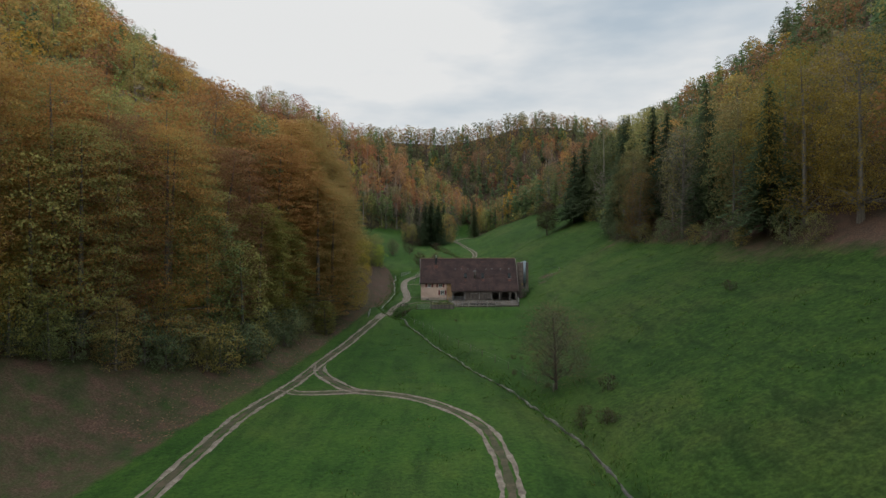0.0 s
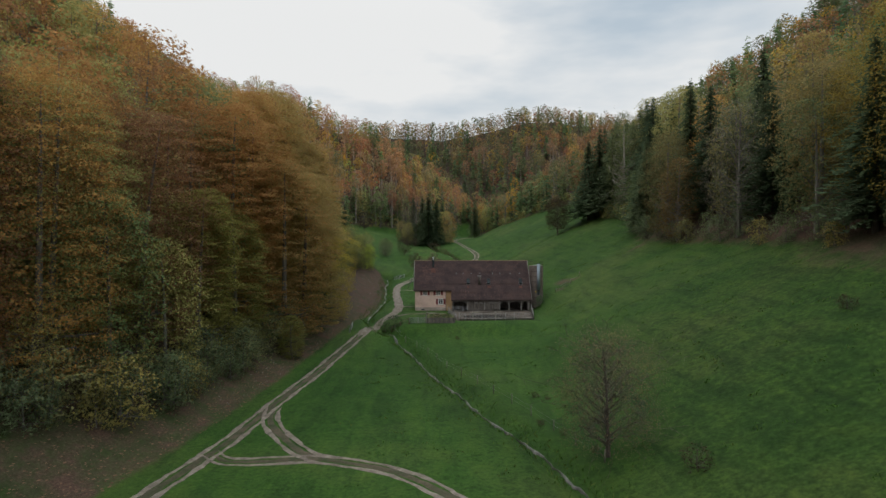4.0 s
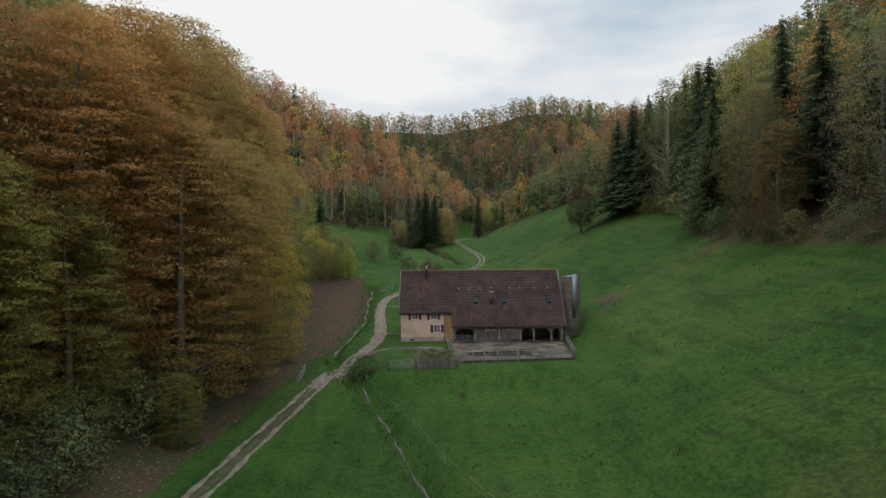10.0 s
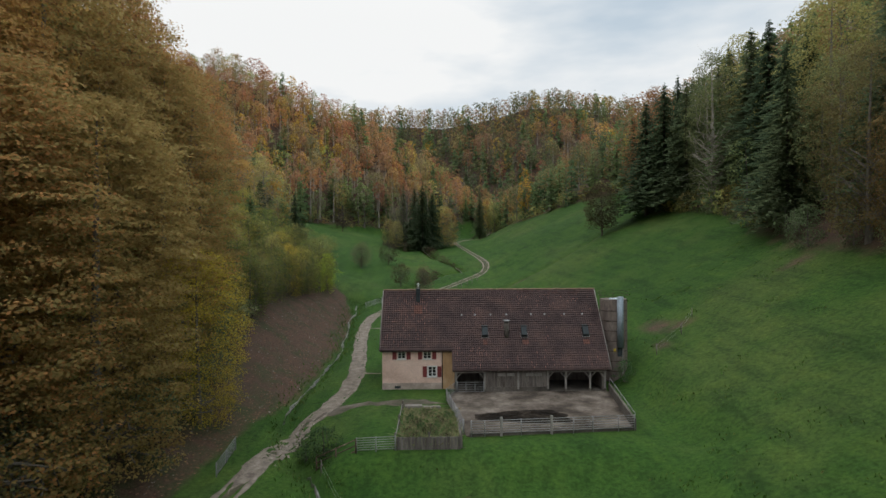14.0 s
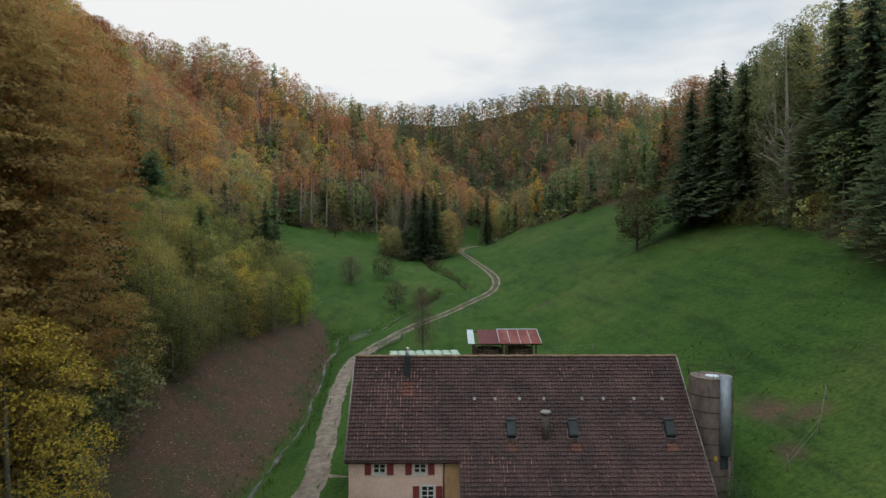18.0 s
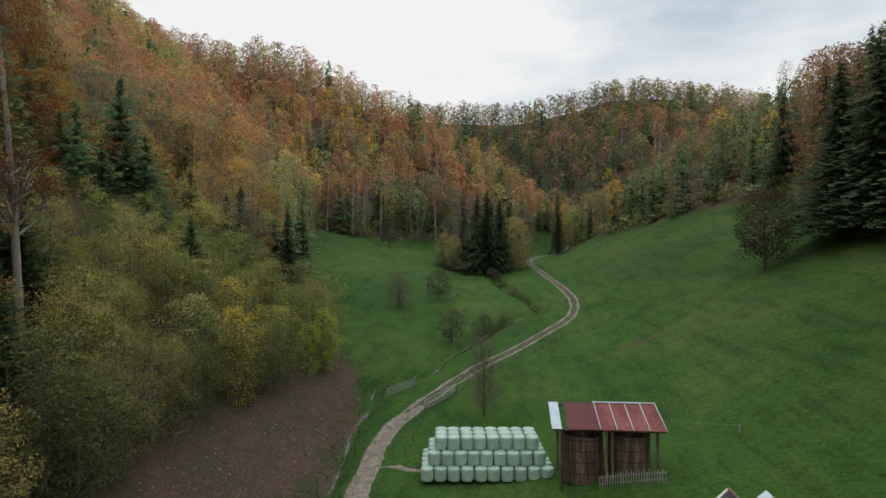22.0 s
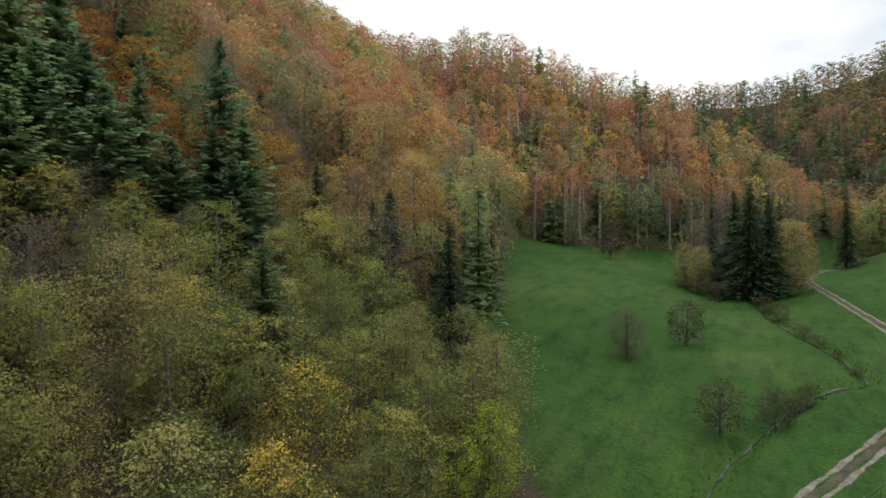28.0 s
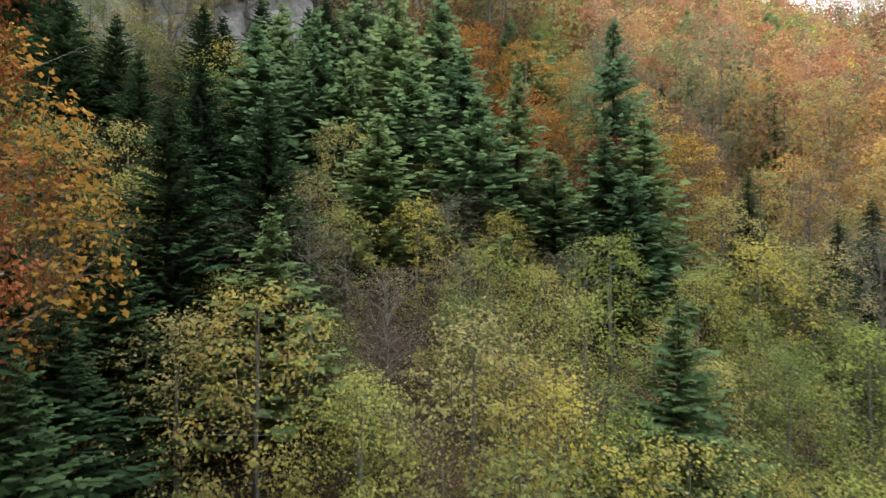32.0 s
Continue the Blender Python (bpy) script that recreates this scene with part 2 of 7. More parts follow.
def box(bm, x0, x1, y0, y1, z0, z1, bevel=0.0):
    r = bmesh.ops.create_cube(bm, size=1.0)
    vs = r["verts"]
    for v in vs:
        v.co = Vector(((x0 + x1) / 2 + v.co.x * (x1 - x0), (y0 + y1) / 2 + v.co.y * (y1 - y0), (z0 + z1) / 2 + v.co.z * (z1 - z0)))
    if bevel:
        edges = {e for v in vs for e in v.link_edges}
        bmesh.ops.bevel(bm, geom=list(edges), offset=bevel, segments=1, affect="EDGES")
    return bm


def boxed(*args, bevel=0.0):
    return box(bmesh.new(), *args, bevel=bevel)


def rod(bm, a, b, r0, r1=None, n=7):
    """A round bar from a to b."""
    a, b = Vector(a), Vector(b)
    r1 = r0 if r1 is None else r1
    d = b - a
    q = d.to_track_quat("Z", "Y").to_matrix()
    rings = []
    for p, r in ((a, r0), (b, r1)):
        rings.append([bm.verts.new(p + q @ Vector((math.cos(2 * math.pi * i / n) * r, math.sin(2 * math.pi * i / n) * r, 0))) for i in range(n)])
    for i in range(n):
        f = bm.faces.new((rings[0][i], rings[0][(i + 1) % n], rings[1][(i + 1) % n], rings[1][i]))
        f.smooth = True
    bm.faces.new(rings[0][::-1])
    bm.faces.new(rings[1])
    return bm


def rodded(a, b, r0, r1=None, n=7):
    return rod(bmesh.new(), a, b, r0, r1, n)


# ---- materials ----
def material(name, rough=0.8, metal=0.0, spec=0.3):
    m = bpy.data.materials.new(name)
    m.use_nodes = True
    b = m.node_tree.nodes["Principled BSDF"]
    b.inputs["Roughness"].default_value, b.inputs["Metallic"].default_value = rough, metal
    b.inputs["Specular IOR Level"].default_value = spec
    return m, m.node_tree.nodes, m.node_tree.links, b


def ramp(nodes, stops):
    r = nodes.new("ShaderNodeValToRGB")
    el = r.color_ramp.elements
    while len(el) < len(stops):
        el.new(0.5)
    for e, (p, c) in zip(el, stops):
        e.position, e.color = p, (*c, 1)
    return r


def noise_tex(nodes, links, scale, detail=4.0, rough=0.55, vector=None, stretch=None):
    n = nodes.new("ShaderNodeTexNoise")
    n.inputs["Scale"].default_value, n.inputs["Detail"].default_value, n.inputs["Roughness"].default_value = scale, detail, rough
    if vector is None:
        t = nodes.new("ShaderNodeTexCoord")
        vector = t.outputs["Object"]
    if stretch:
        mp = nodes.new("ShaderNodeMapping")
        mp.inputs["Scale"].default_value = stretch
        links.new(vector, mp.inputs["Vector"])
        vector = mp.outputs["Vector"]
    links.new(vector, n.inputs["Vector"])
    return n


def mixed(nodes, links, fac, a, b, mode="MIX"):
    m = nodes.new("ShaderNodeMix")
    m.data_type, m.blend_type = "RGBA", mode
    for sock, v in ((m.inputs[0], fac), (m.inputs[6], a), (m.inputs[7], b)):
        if isinstance(v, bpy.types.NodeSocket):
            links.new(v, sock)
        else:
            sock.default_value = v if isinstance(v, float) else (*v, 1)
    return m.outputs[2]


def bumped(nodes, links, bsdf, height_out, strength, distance):
    b = nodes.new("ShaderNodeBump")
    b.inputs["Strength"].default_value, b.inputs["Distance"].default_value = strength, distance
    links.new(height_out, b.inputs["Height"])
    links.new(b.outputs["Normal"], bsdf.inputs["Normal"])


def plain(name, colors, scale=3.0, rough=0.8, metal=0.0, bump=0.0, stretch=None, grain=None, spec=0.3, pieces=0.0):
    """A surface of two or three tones in noise, with finer grain and relief; pieces: how far pieces differ."""
    m, n, l, b = material(name, rough, metal, spec)
    big = noise_tex(n, l, scale, 5.0, 0.6, stretch=stretch)
    r = ramp(n, [(0.3 + 0.4 * i / max(1, len(colors) - 1), c) for i, c in enumerate(colors)])
    l.new(big.outputs["Fac"], r.inputs["Fac"])
    out = r.outputs["Color"]
    fine = noise_tex(n, l, grain or scale * 9, 3.0, 0.6, stretch=stretch)
    g = ramp(n, [(0.3, (0.72,) * 3), (0.7, (1.15,) * 3)])
    l.new(fine.outputs["Fac"], g.inputs["Fac"])
    out = mixed(n, l, 1.0, out, g.outputs["Color"], "MULTIPLY")
    if pieces:
        info = n.new("ShaderNodeObjectInfo")
        geo = n.new("ShaderNodeNewGeometry")
        add = n.new("ShaderNodeMath")
        add.operation = "ADD"
        l.new(info.outputs["Random"], add.inputs[0])
        l.new(geo.outputs["Random Per Island"], add.inputs[1])
        fr = n.new("ShaderNodeMath")
        fr.operation = "FRACT"
        l.new(add.outputs[0], fr.inputs[0])
        pr = ramp(n, [(0.0, (1 - pieces,) * 3), (1.0, (1 + pieces,) * 3)])
        l.new(fr.outputs[0], pr.inputs["Fac"])
        out = mixed(n, l, 1.0, out, pr.outputs["Color"], "MULTIPLY")
    l.new(out, b.inputs["Base Color"])
    if bump:
        bumped(n, l, b, fine.outputs["Fac"], 0.6, bump)
    return m


def foliage(name, stops, leaf_spread=0.28, through_light=0.42, wobble=0.1):
    """Leaves: one tone a tree (from the tree's own number), each leaf a little off it, some light let through."""
    m = bpy.data.materials.new(name)
    m.use_nodes = True
    n, l = m.node_tree.nodes, m.node_tree.links
    n.clear()
    info, geo, at = n.new("ShaderNodeObjectInfo"), n.new("ShaderNodeNewGeometry"), n.new("ShaderNodeAttribute")
    at.attribute_name = "tone"
    add, fr = n.new("ShaderNodeMath"), n.new("ShaderNodeMath")
    add.operation, fr.operation = "ADD", "FRACT"
    l.new(info.outputs["Random"], add.inputs[0])
    l.new(at.outputs["Fac"], add.inputs[1])
    l.new(add.outputs[0], fr.inputs[0])
    wob = n.new("ShaderNodeMath")
    wob.operation = "MULTIPLY_ADD"
    l.new(geo.outputs["Random Per Island"], wob.inputs[0])
    wob.inputs[1].default_value = wobble
    l.new(fr.outputs[0], wob.inputs[2])
    off = n.new("ShaderNodeMath")
    off.operation = "SUBTRACT"
    off.use_clamp = True
    l.new(wob.outputs[0], off.inputs[0])
    off.inputs[1].default_value = wobble / 2
    r = ramp(n, [(p, tuple(min(0.8, 1.14 * v) for v in c)) for p, c in stops])
    l.new(off.outputs[0], r.inputs["Fac"])
    lum = ramp(n, [(0.0, (1 - leaf_spread,) * 3), (1.0, (1 + leaf_spread,) * 3)])
    l.new(geo.outputs["Random Per Island"], lum.inputs["Fac"])
    col = mixed(n, l, 1.0, r.outputs["Color"], lum.outputs["Color"], "MULTIPLY")
    d, t, mx, o = n.new("ShaderNodeBsdfDiffuse"), n.new("ShaderNodeBsdfTranslucent"), n.new("ShaderNodeMixShader"), n.new("ShaderNodeOutputMaterial")
    mx.inputs[0].default_value = through_light
    l.new(col, d.inputs["Color"])
    l.new(col, t.inputs["Color"])
    l.new(d.outputs[0], mx.inputs[1])
    l.new(t.outputs[0], mx.inputs[2])
    l.new(mx.outputs[0], o.inputs["Surface"])
    return m


M_BEECH = foliage("autumn_beech_leaves", [(0.0, (0.213, 0.121, 0.069)), (0.18, (0.314, 0.162, 0.075)), (0.36, (0.388, 0.218, 0.075)), (0.52, (0.452, 0.283, 0.089)), (0.68, (0.301, 0.234, 0.094)),
                                           (0.84, (0.314, 0.297, 0.108)), (1.0, (0.176, 0.206, 0.094))], 0.2)
M_COPPER = foliage("copper_beech_ridge_leaves", [(0.0, (0.245, 0.111, 0.073)), (0.16, (0.316, 0.146, 0.081)), (0.32, (0.362, 0.186, 0.087)), (0.46, (0.263, 0.169, 0.112)), (0.6, (0.371, 0.249, 0.096)),
                                                  (0.72, (0.326, 0.195, 0.130)), (0.84, (0.254, 0.213, 0.106)), (1.0, (0.164, 0.163, 0.087))], 0.1, 0.42, 0.05)
M_FARMIX = foliage("distant_mixed_leaves", [(0.0, (0.091, 0.115, 0.064)), (0.28, (0.130, 0.144, 0.069)), (0.42, (0.208, 0.175, 0.081)), (0.54, (0.325, 0.175, 0.081)), (0.66, (0.247, 0.144, 0.086)), (0.8, (0.273, 0.231, 0.098)), (0.9, (0.169, 0.163, 0.081)), (1.0, (0.104, 0.125, 0.069))], 0.12, 0.42, 0.05)
M_RUST = foliage("rust_red_leaves", [(0.0, (0.286, 0.094, 0.052)), (1.0, (0.390, 0.144, 0.063))], 0.25)
M_GOLD = foliage("golden_orange_leaves", [(0.0, (0.336, 0.143, 0.038)), (0.5, (0.371, 0.176, 0.042)), (1.0, (0.354, 0.207, 0.050))], 0.25)
M_YELLOW = foliage("yellow_leaves", [(0.0, (0.437, 0.262, 0.050)), (0.5, (0.367, 0.262, 0.062)), (1.0, (0.393, 0.277, 0.074))])
M_OLIVE = foliage("fading_green_leaves", [(0.0, (0.160, 0.209, 0.087)), (0.35, (0.249, 0.264, 0.096)), (0.65, (0.351, 0.304, 0.101)), (0.85, (0.336, 0.239, 0.096)), (1.0, (0.239, 0.319, 0.081))])
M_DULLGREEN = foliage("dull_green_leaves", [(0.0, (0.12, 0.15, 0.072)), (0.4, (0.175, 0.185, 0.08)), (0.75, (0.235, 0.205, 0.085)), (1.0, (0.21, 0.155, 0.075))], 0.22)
M_HAZEL = foliage("hazel_thicket_leaves", [(0.0, (0.145, 0.185, 0.060)), (0.16, (0.213, 0.240, 0.070)), (0.32, (0.310, 0.290, 0.085)), (0.44, (0.366, 0.317, 0.099)), (0.54, (0.281, 0.235, 0.110)), (0.64, (0.339, 0.310, 0.110)),
                                            (0.74, (0.395, 0.338, 0.070)), (0.80, (0.330, 0.230, 0.090)), (0.86, (0.291, 0.301, 0.080)), (1.0, (0.142, 0.205, 0.056))], 0.16, 0.45, 0.10)
M_HAZELGREEN = foliage("green_hazel_leaves", [(0.0, (0.11, 0.145, 0.05)), (0.4, (0.16, 0.18, 0.06)), (0.7, (0.22, 0.20, 0.07)), (1.0, (0.13, 0.165, 0.055))], 0.4, 0.45, 0.07)
M_MAPLE = foliage("yellowing_maple_leaves", [(0.0, (0.42, 0.32, 0.055)), (1.0, (0.36, 0.30, 0.06))], 0.3)
M_PALE = foliage("thin_grey_green_leaves", [(0.0, (0.18, 0.18, 0.12)), (0.5, (0.20, 0.17, 0.12)), (1.0, (0.25, 0.19, 0.14))])
M_NEEDLE = foliage("dark_needles", [(0.0, (0.097, 0.157, 0.080)), (0.5, (0.139, 0.206, 0.094)), (1.0, (0.182, 0.243, 0.103))], 0.25, 0.55)
M_GREYTWIG = plain("grey_purple_twigs", [(0.17, 0.14, 0.11), (0.27, 0.235, 0.19)], 1.5, 0.9)
M_TWIG = plain("bare_twigs", [(0.07, 0.055, 0.045), (0.12, 0.095, 0.08)], 1.5, 0.9)
M_BARK = plain("grey_bark", [(0.10, 0.085, 0.07), (0.21, 0.19, 0.165)], 0.8, 0.9, stretch=(3, 3, 0.7), bump=0.02)
M_PALEBARK = plain("pale_beech_bark", [(0.22, 0.195, 0.165), (0.40, 0.365, 0.315)], 0.8, 0.9, stretch=(3, 3, 0.7), bump=0.02)
M_DARKBARK = plain("dark_bark", [(0.045, 0.036, 0.03), (0.09, 0.07, 0.055)], 0.8, 0.9, stretch=(3, 3, 0.7), bump=0.02)

# ground: grass, fallen leaves under the trees, bare earth where "litter" is near one
M_GROUND, gn, gl, gb = material("meadow_and_leaf_litter", 0.95, 0.0, 0.12)
g_big = noise_tex(gn, gl, 0.045, 5.0, 0.6)
g_mid = noise_tex(gn, gl, 0.33, 5.0, 0.65)
g_fine = noise_tex(gn, gl, 2.4, 6.0, 0.8)
g_col = ramp(gn, [(0.30, (0.024, 0.064, 0.011)), (0.50, (0.034, 0.079, 0.014)), (0.68, (0.054, 0.091, 0.021))])
gl.new(g_big.outputs["Fac"], g_col.inputs["Fac"])
g_spot = ramp(gn, [(0.33, (0.78, 0.84, 0.8)), (0.5, (1.0, 1.0, 1.0)), (0.68, (1.2, 1.1, 1.0))])
gl.new(g_mid.outputs["Fac"], g_spot.inputs["Fac"])
g_grain = ramp(gn, [(0.32, (0.5, 0.52, 0.5)), (0.5, (0.95, 0.95, 0.95)), (0.68, (1.5, 1.42, 1.3))])
gl.new(g_fine.outputs["Fac"], g_grain.inputs["Fac"])
g_path = noise_tex(gn, gl, 1.0, 4.0, 0.6, stretch=(0.55, 0.09, 0.55))
g_step = ramp(gn, [(0.34, (0.72, 0.74, 0.8)), (0.5, (1.0, 1.0, 1.0)), (0.7, (1.2, 1.12, 1.05))])
gl.new(g_path.outputs["Fac"], g_step.inputs["Fac"])
grass_col = mixed(gn, gl, 1.0, g_step.outputs["Color"], mixed(gn, gl, 1.0, mixed(gn, gl, 1.0, g_col.outputs["Color"], g_spot.outputs["Color"], "MULTIPLY"), g_grain.outputs["Color"], "MULTIPLY"), "MULTIPLY")
rough_at = gn.new("ShaderNodeAttribute")  # unmown pasture: duller, more uneven
rough_at.attribute_name = "pasture"
p_noise = noise_tex(gn, gl, 1.1, 5.0, 0.75)
p_col = ramp(gn, [(0.34, (0.55, 0.52, 0.6)), (0.5, (0.82, 0.76, 0.84)), (0.66, (1.12, 0.98, 1.0))])
gl.new(p_noise.outputs["Fac"], p_col.inputs["Fac"])
grass_col = mixed(gn, gl, rough_at.outputs["Fac"], grass_col, mixed(gn, gl, 1.0, grass_col, p_col.outputs["Color"], "MULTIPLY"))
l_fine = noise_tex(gn, gl, 5.0, 5.0, 0.75)
l_col = ramp(gn, [(0.3, (0.040, 0.027, 0.020)), (0.5, (0.084, 0.057, 0.042)), (0.72, (0.142, 0.102, 0.078))])
gl.new(l_fine.outputs["Fac"], l_col.inputs["Fac"])
l_patch = ramp(gn, [(0.35, (0.75, 0.8, 0.8)), (0.65, (1.1, 1.0, 0.97))])
gl.new(g_mid.outputs["Fac"], l_patch.inputs["Fac"])
litter_col = mixed(gn, gl, 1.0, l_col.outputs["Color"], l_patch.outputs["Color"], "MULTIPLY")
lit = gn.new("ShaderNodeAttribute")
lit.attribute_name = "litter"
lit_sum = gn.new("ShaderNodeMath")
lit_sum.operation = "MULTIPLY_ADD"
gl.new(g_mid.outputs["Fac"], lit_sum.inputs[0])
lit_sum.inputs[1].default_value = 1.1
gl.new(lit.outputs["Fac"], lit_sum.inputs[2])
lit_edge = ramp(gn, [(0.48, (0, 0, 0)), (0.75, (1, 1, 1))])
lit_half = gn.new("ShaderNodeMath")
lit_half.operation = "MULTIPLY"
lit_half.inputs[1].default_value = 0.5
gl.new(lit_sum.outputs[0], lit_half.inputs[0])
gl.new(lit_half.outputs[0], lit_edge.inputs["Fac"])
gl.new(mixed(gn, gl, lit_edge.outputs["Color"], grass_col, litter_col), gb.inputs["Base Color"])
bumped(gn, gl, gb, g_fine.outputs["Fac"], 0.7, 0.12)

M_GRAVEL = plain("pale_gravel_ruts", [(0.11, 0.089, 0.07), (0.185, 0.153, 0.122), (0.28, 0.24, 0.195)], 1.3, 0.95, bump=0.04, grain=7.0)
M_VERGE = plain("worn_grass_strip", [(0.034, 0.05, 0.017), (0.066, 0.06, 0.033), (0.11, 0.085, 0.058)], 0.7, 0.95, bump=0.05, grain=6.0)
M_WATER = plain("shallow_stream_water", [(0.018, 0.018, 0.015), (0.06, 0.056, 0.048), (0.19, 0.178, 0.158)], 1.1, 0.3, spec=0.45, bump=0.06, grain=9)


# ---- ground ----
def forest_depth(x, y):
    """How far a place lies inside the woods (negative in the open)."""
    el, er = knots(y, Y_L, EDGE_L), knots(y, Y_R, EDGE_R)
    d = np.maximum(el - x, x - er)
    end = np.asarray(y, float) - np.interp(np.asarray(x, float), [-75, -60, -48, -20, -5, 9, 20, 34, 47, 80], [188, 191, 198, 224, 240, 252, 264, 276, 280, 282])
    return np.maximum(d, end)


def litter_at(x, y):
    d = forest_depth(x, y)
    under = np.clip(d / 6 + 0.6, 0, 1)
    rim = knots(y, [-130, -108, -82, -60, -36, -17, 2, 30, 60, 66], [-28, -27, -23.2, -20.0, -17.4, -15.4, -11.9, -11.2, -13.4, -20])
    scree = np.clip((rim - x) / 1.6, 0, 1) * np.clip((68 - y) / 8, 0, 1) * np.clip((y + 150) / 25, 0, 1)
    bank = 0.12 * np.clip((y + 6) / 6, 0, 1) + 0.8
    mud = 0.9 * np.maximum(bump(x, y, 29.2, 8, 2.2, 4.5), np.maximum(bump(x, y, 30.5, 5, 2.6, 1.8), bump(x, y, 27.6, 1.6, 1.5, 2.2))) + 0.85 * bump(x, y, 54, -58, 8, 17) + 0.8 * bump(x, y, 46, 6.5, 3, 2.5) + 1.0 * bump(x, y, 23.0, 76.5, 1.9, 1.1) + 0.5 * np.exp(-(line_distance(x, y, TERRACE) / 0.9) ** 2)
    return np.clip(np.maximum(np.maximum(under, scree * bank), mud), 0, 1)


def pasture_at(x, y):
    """Where the meadow is rough, unmown pasture."""
    slope = np.clip((x - 12) / 9, 0, 1) * np.clip((-28 - y) / 30, 0, 1)
    bank = np.exp(-((line_distance(x, y, CREEK_LINE) - 2.5) / 3.0) ** 2) * np.clip((-30 - y) / 12, 0, 1)
    return np.clip(np.maximum(slope, 0.7 * bank) + 0.35 * np.clip((x - 22) / 12, 0, 1), 0, 1)


def graded(a, b, fine_a, fine_b, step, grow=1.09):
    """Even steps between fine_a and fine_b, growing ones out to a and b."""
    mid = list(np.arange(fine_a, fine_b + 1e-6, step))
    lo, hi, s = [fine_a], [fine_b], step
    while lo[-1] > a:
        s *= grow
        lo.append(lo[-1] - s)
    s = step
    while hi[-1] < b:
        s *= grow
        hi.append(hi[-1] + s)
    return np.array(lo[:0:-1] + mid + hi[1:])


gx, gy = graded(-2600, 2600, -32, 54, 1.0, 1.055), graded(-900, 2800, -115, 110, 1.1, 1.045)
GX, GY = np.meshgrid(gx, gy, indexing="ij")
GZ = height(GX, GY)
idx = np.arange(GX.size).reshape(GX.shape)
quads = np.stack([idx[:-1, :-1], idx[1:, :-1], idx[1:, 1:], idx[:-1, 1:]], -1).reshape(-1, 4)
ground_mesh = fast_mesh("ground", np.stack([GX, GY, GZ], -1).reshape(-1, 3), quads, {"litter": litter_at(GX, GY).ravel(), "pasture": pasture_at(GX, GY).ravel()}, smooth=True)
ground = part("ground", ground_mesh, M_GROUND, None)
tagged(ground, "green meadow with rust-brown leaf litter under the trees", "ground", kind="structure")

# ---- tracks and stream ----
ROAD_MAIN = [(-24, -150), (-21.8, -107), (-21.3, -88), (-20.4, -80), (-18.9, -70.5), (-17.6, -59), (-15.7, -45), (-14.8, -36), (-13.5, -26.5), (-12.0, -16.5), (-10.2, -8.8), (-8.2, -3), (-7.4, 5.5),
             (-8.2, 17), (-9.6, 31), (-9.9, 44), (-8.2, 51.5), (-4.3, 61.5), (-0.2, 71.5), (4.6, 81.5), (9.2, 90.5), (13.2, 98.5), (16, 106.5), (17.3, 115.5), (17.2, 126), (16, 142), (13.5, 162), (11, 184), (12, 205), (17, 222),
             (26, 239), (29.5, 254), (31, 266)]
ROAD_LOOP = [(-17.4, -60), (-16.6, -65), (-13.2, -71.4), (-10, -75.3), (-6.8, -76.7), (-3.7, -78.1), (-0.6, -80.6), (2.1, -83.9), (4.1, -87.4), (5.4, -91), (6.1, -96), (6.4, -104), (5.5, -115), (2, -150)]
ROAD_SPUR = [(-19.6, -74), (-17.8, -75.8), (-16.2, -76.1), (-13.6, -75.9), (-10.6, -75.7), (-7, -76.7)]


def wander(s, seed, amount):
    return amount * (math.sin(s * 0.9 + seed) + 0.6 * math.sin(s * 2.3 + 2 * seed) + 0.4 * math.sin(s * 5.1 + seed * 3))


def strip(pts, offset, width, lift, seed, ragged=0.12, step=0.7, across=3):
    """A ribbon on the ground beside a line, with uneven edges; the ends taper."""
    line = smooth_line(pts, step)
    v, f = [], []
    n = len(line)
    full = width
    for i, (x, y) in enumerate(line):
        width = full * min(1.0, 0.25 + min(i, n - 1 - i) * step / 5)
        ax, ay = line[max(0, i - 1)]
        bx, by = line[min(n - 1, i + 1)]
        t = Vector((bx - ax, by - ay)).normalized()
        nx, ny = t.y, -t.x
        s = i * step
        lo = offset - width / 2 + wander(s, seed, ragged)
        hi = offset + width / 2 + wander(s, seed + 4, ragged)
        for k in range(across + 1):
            o = lo + (hi - lo) * k / across
            px, py = x + nx * o, y + ny * o
            v.append((px, py, lift if k not in (0, across) else -0.03))
        if i:
            a, b = (i - 1) * (across + 1), i * (across + 1)
            f += [(a + k, a + k + 1, b + k + 1, b + k) for k in range(across)]
    arr = np.array(v)
    arr[:, 2] += surface(arr[:, 0], arr[:, 1])
    return mesh_from("strip", arr, f, True)


def surface(x, y):
    """The height of the ground's own mesh, between its corners."""
    i = np.clip(np.searchsorted(gx, x) - 1, 0, len(gx) - 2)
    j = np.clip(np.searchsorted(gy, y) - 1, 0, len(gy) - 2)
    u, w = (x - gx[i]) / (gx[i + 1] - gx[i]), (y - gy[j]) / (gy[j + 1] - gy[j])
    return (GZ[i, j] * (1 - u) + GZ[i + 1, j] * u) * (1 - w) + (GZ[i, j + 1] * (1 - u) + GZ[i + 1, j + 1] * u) * w


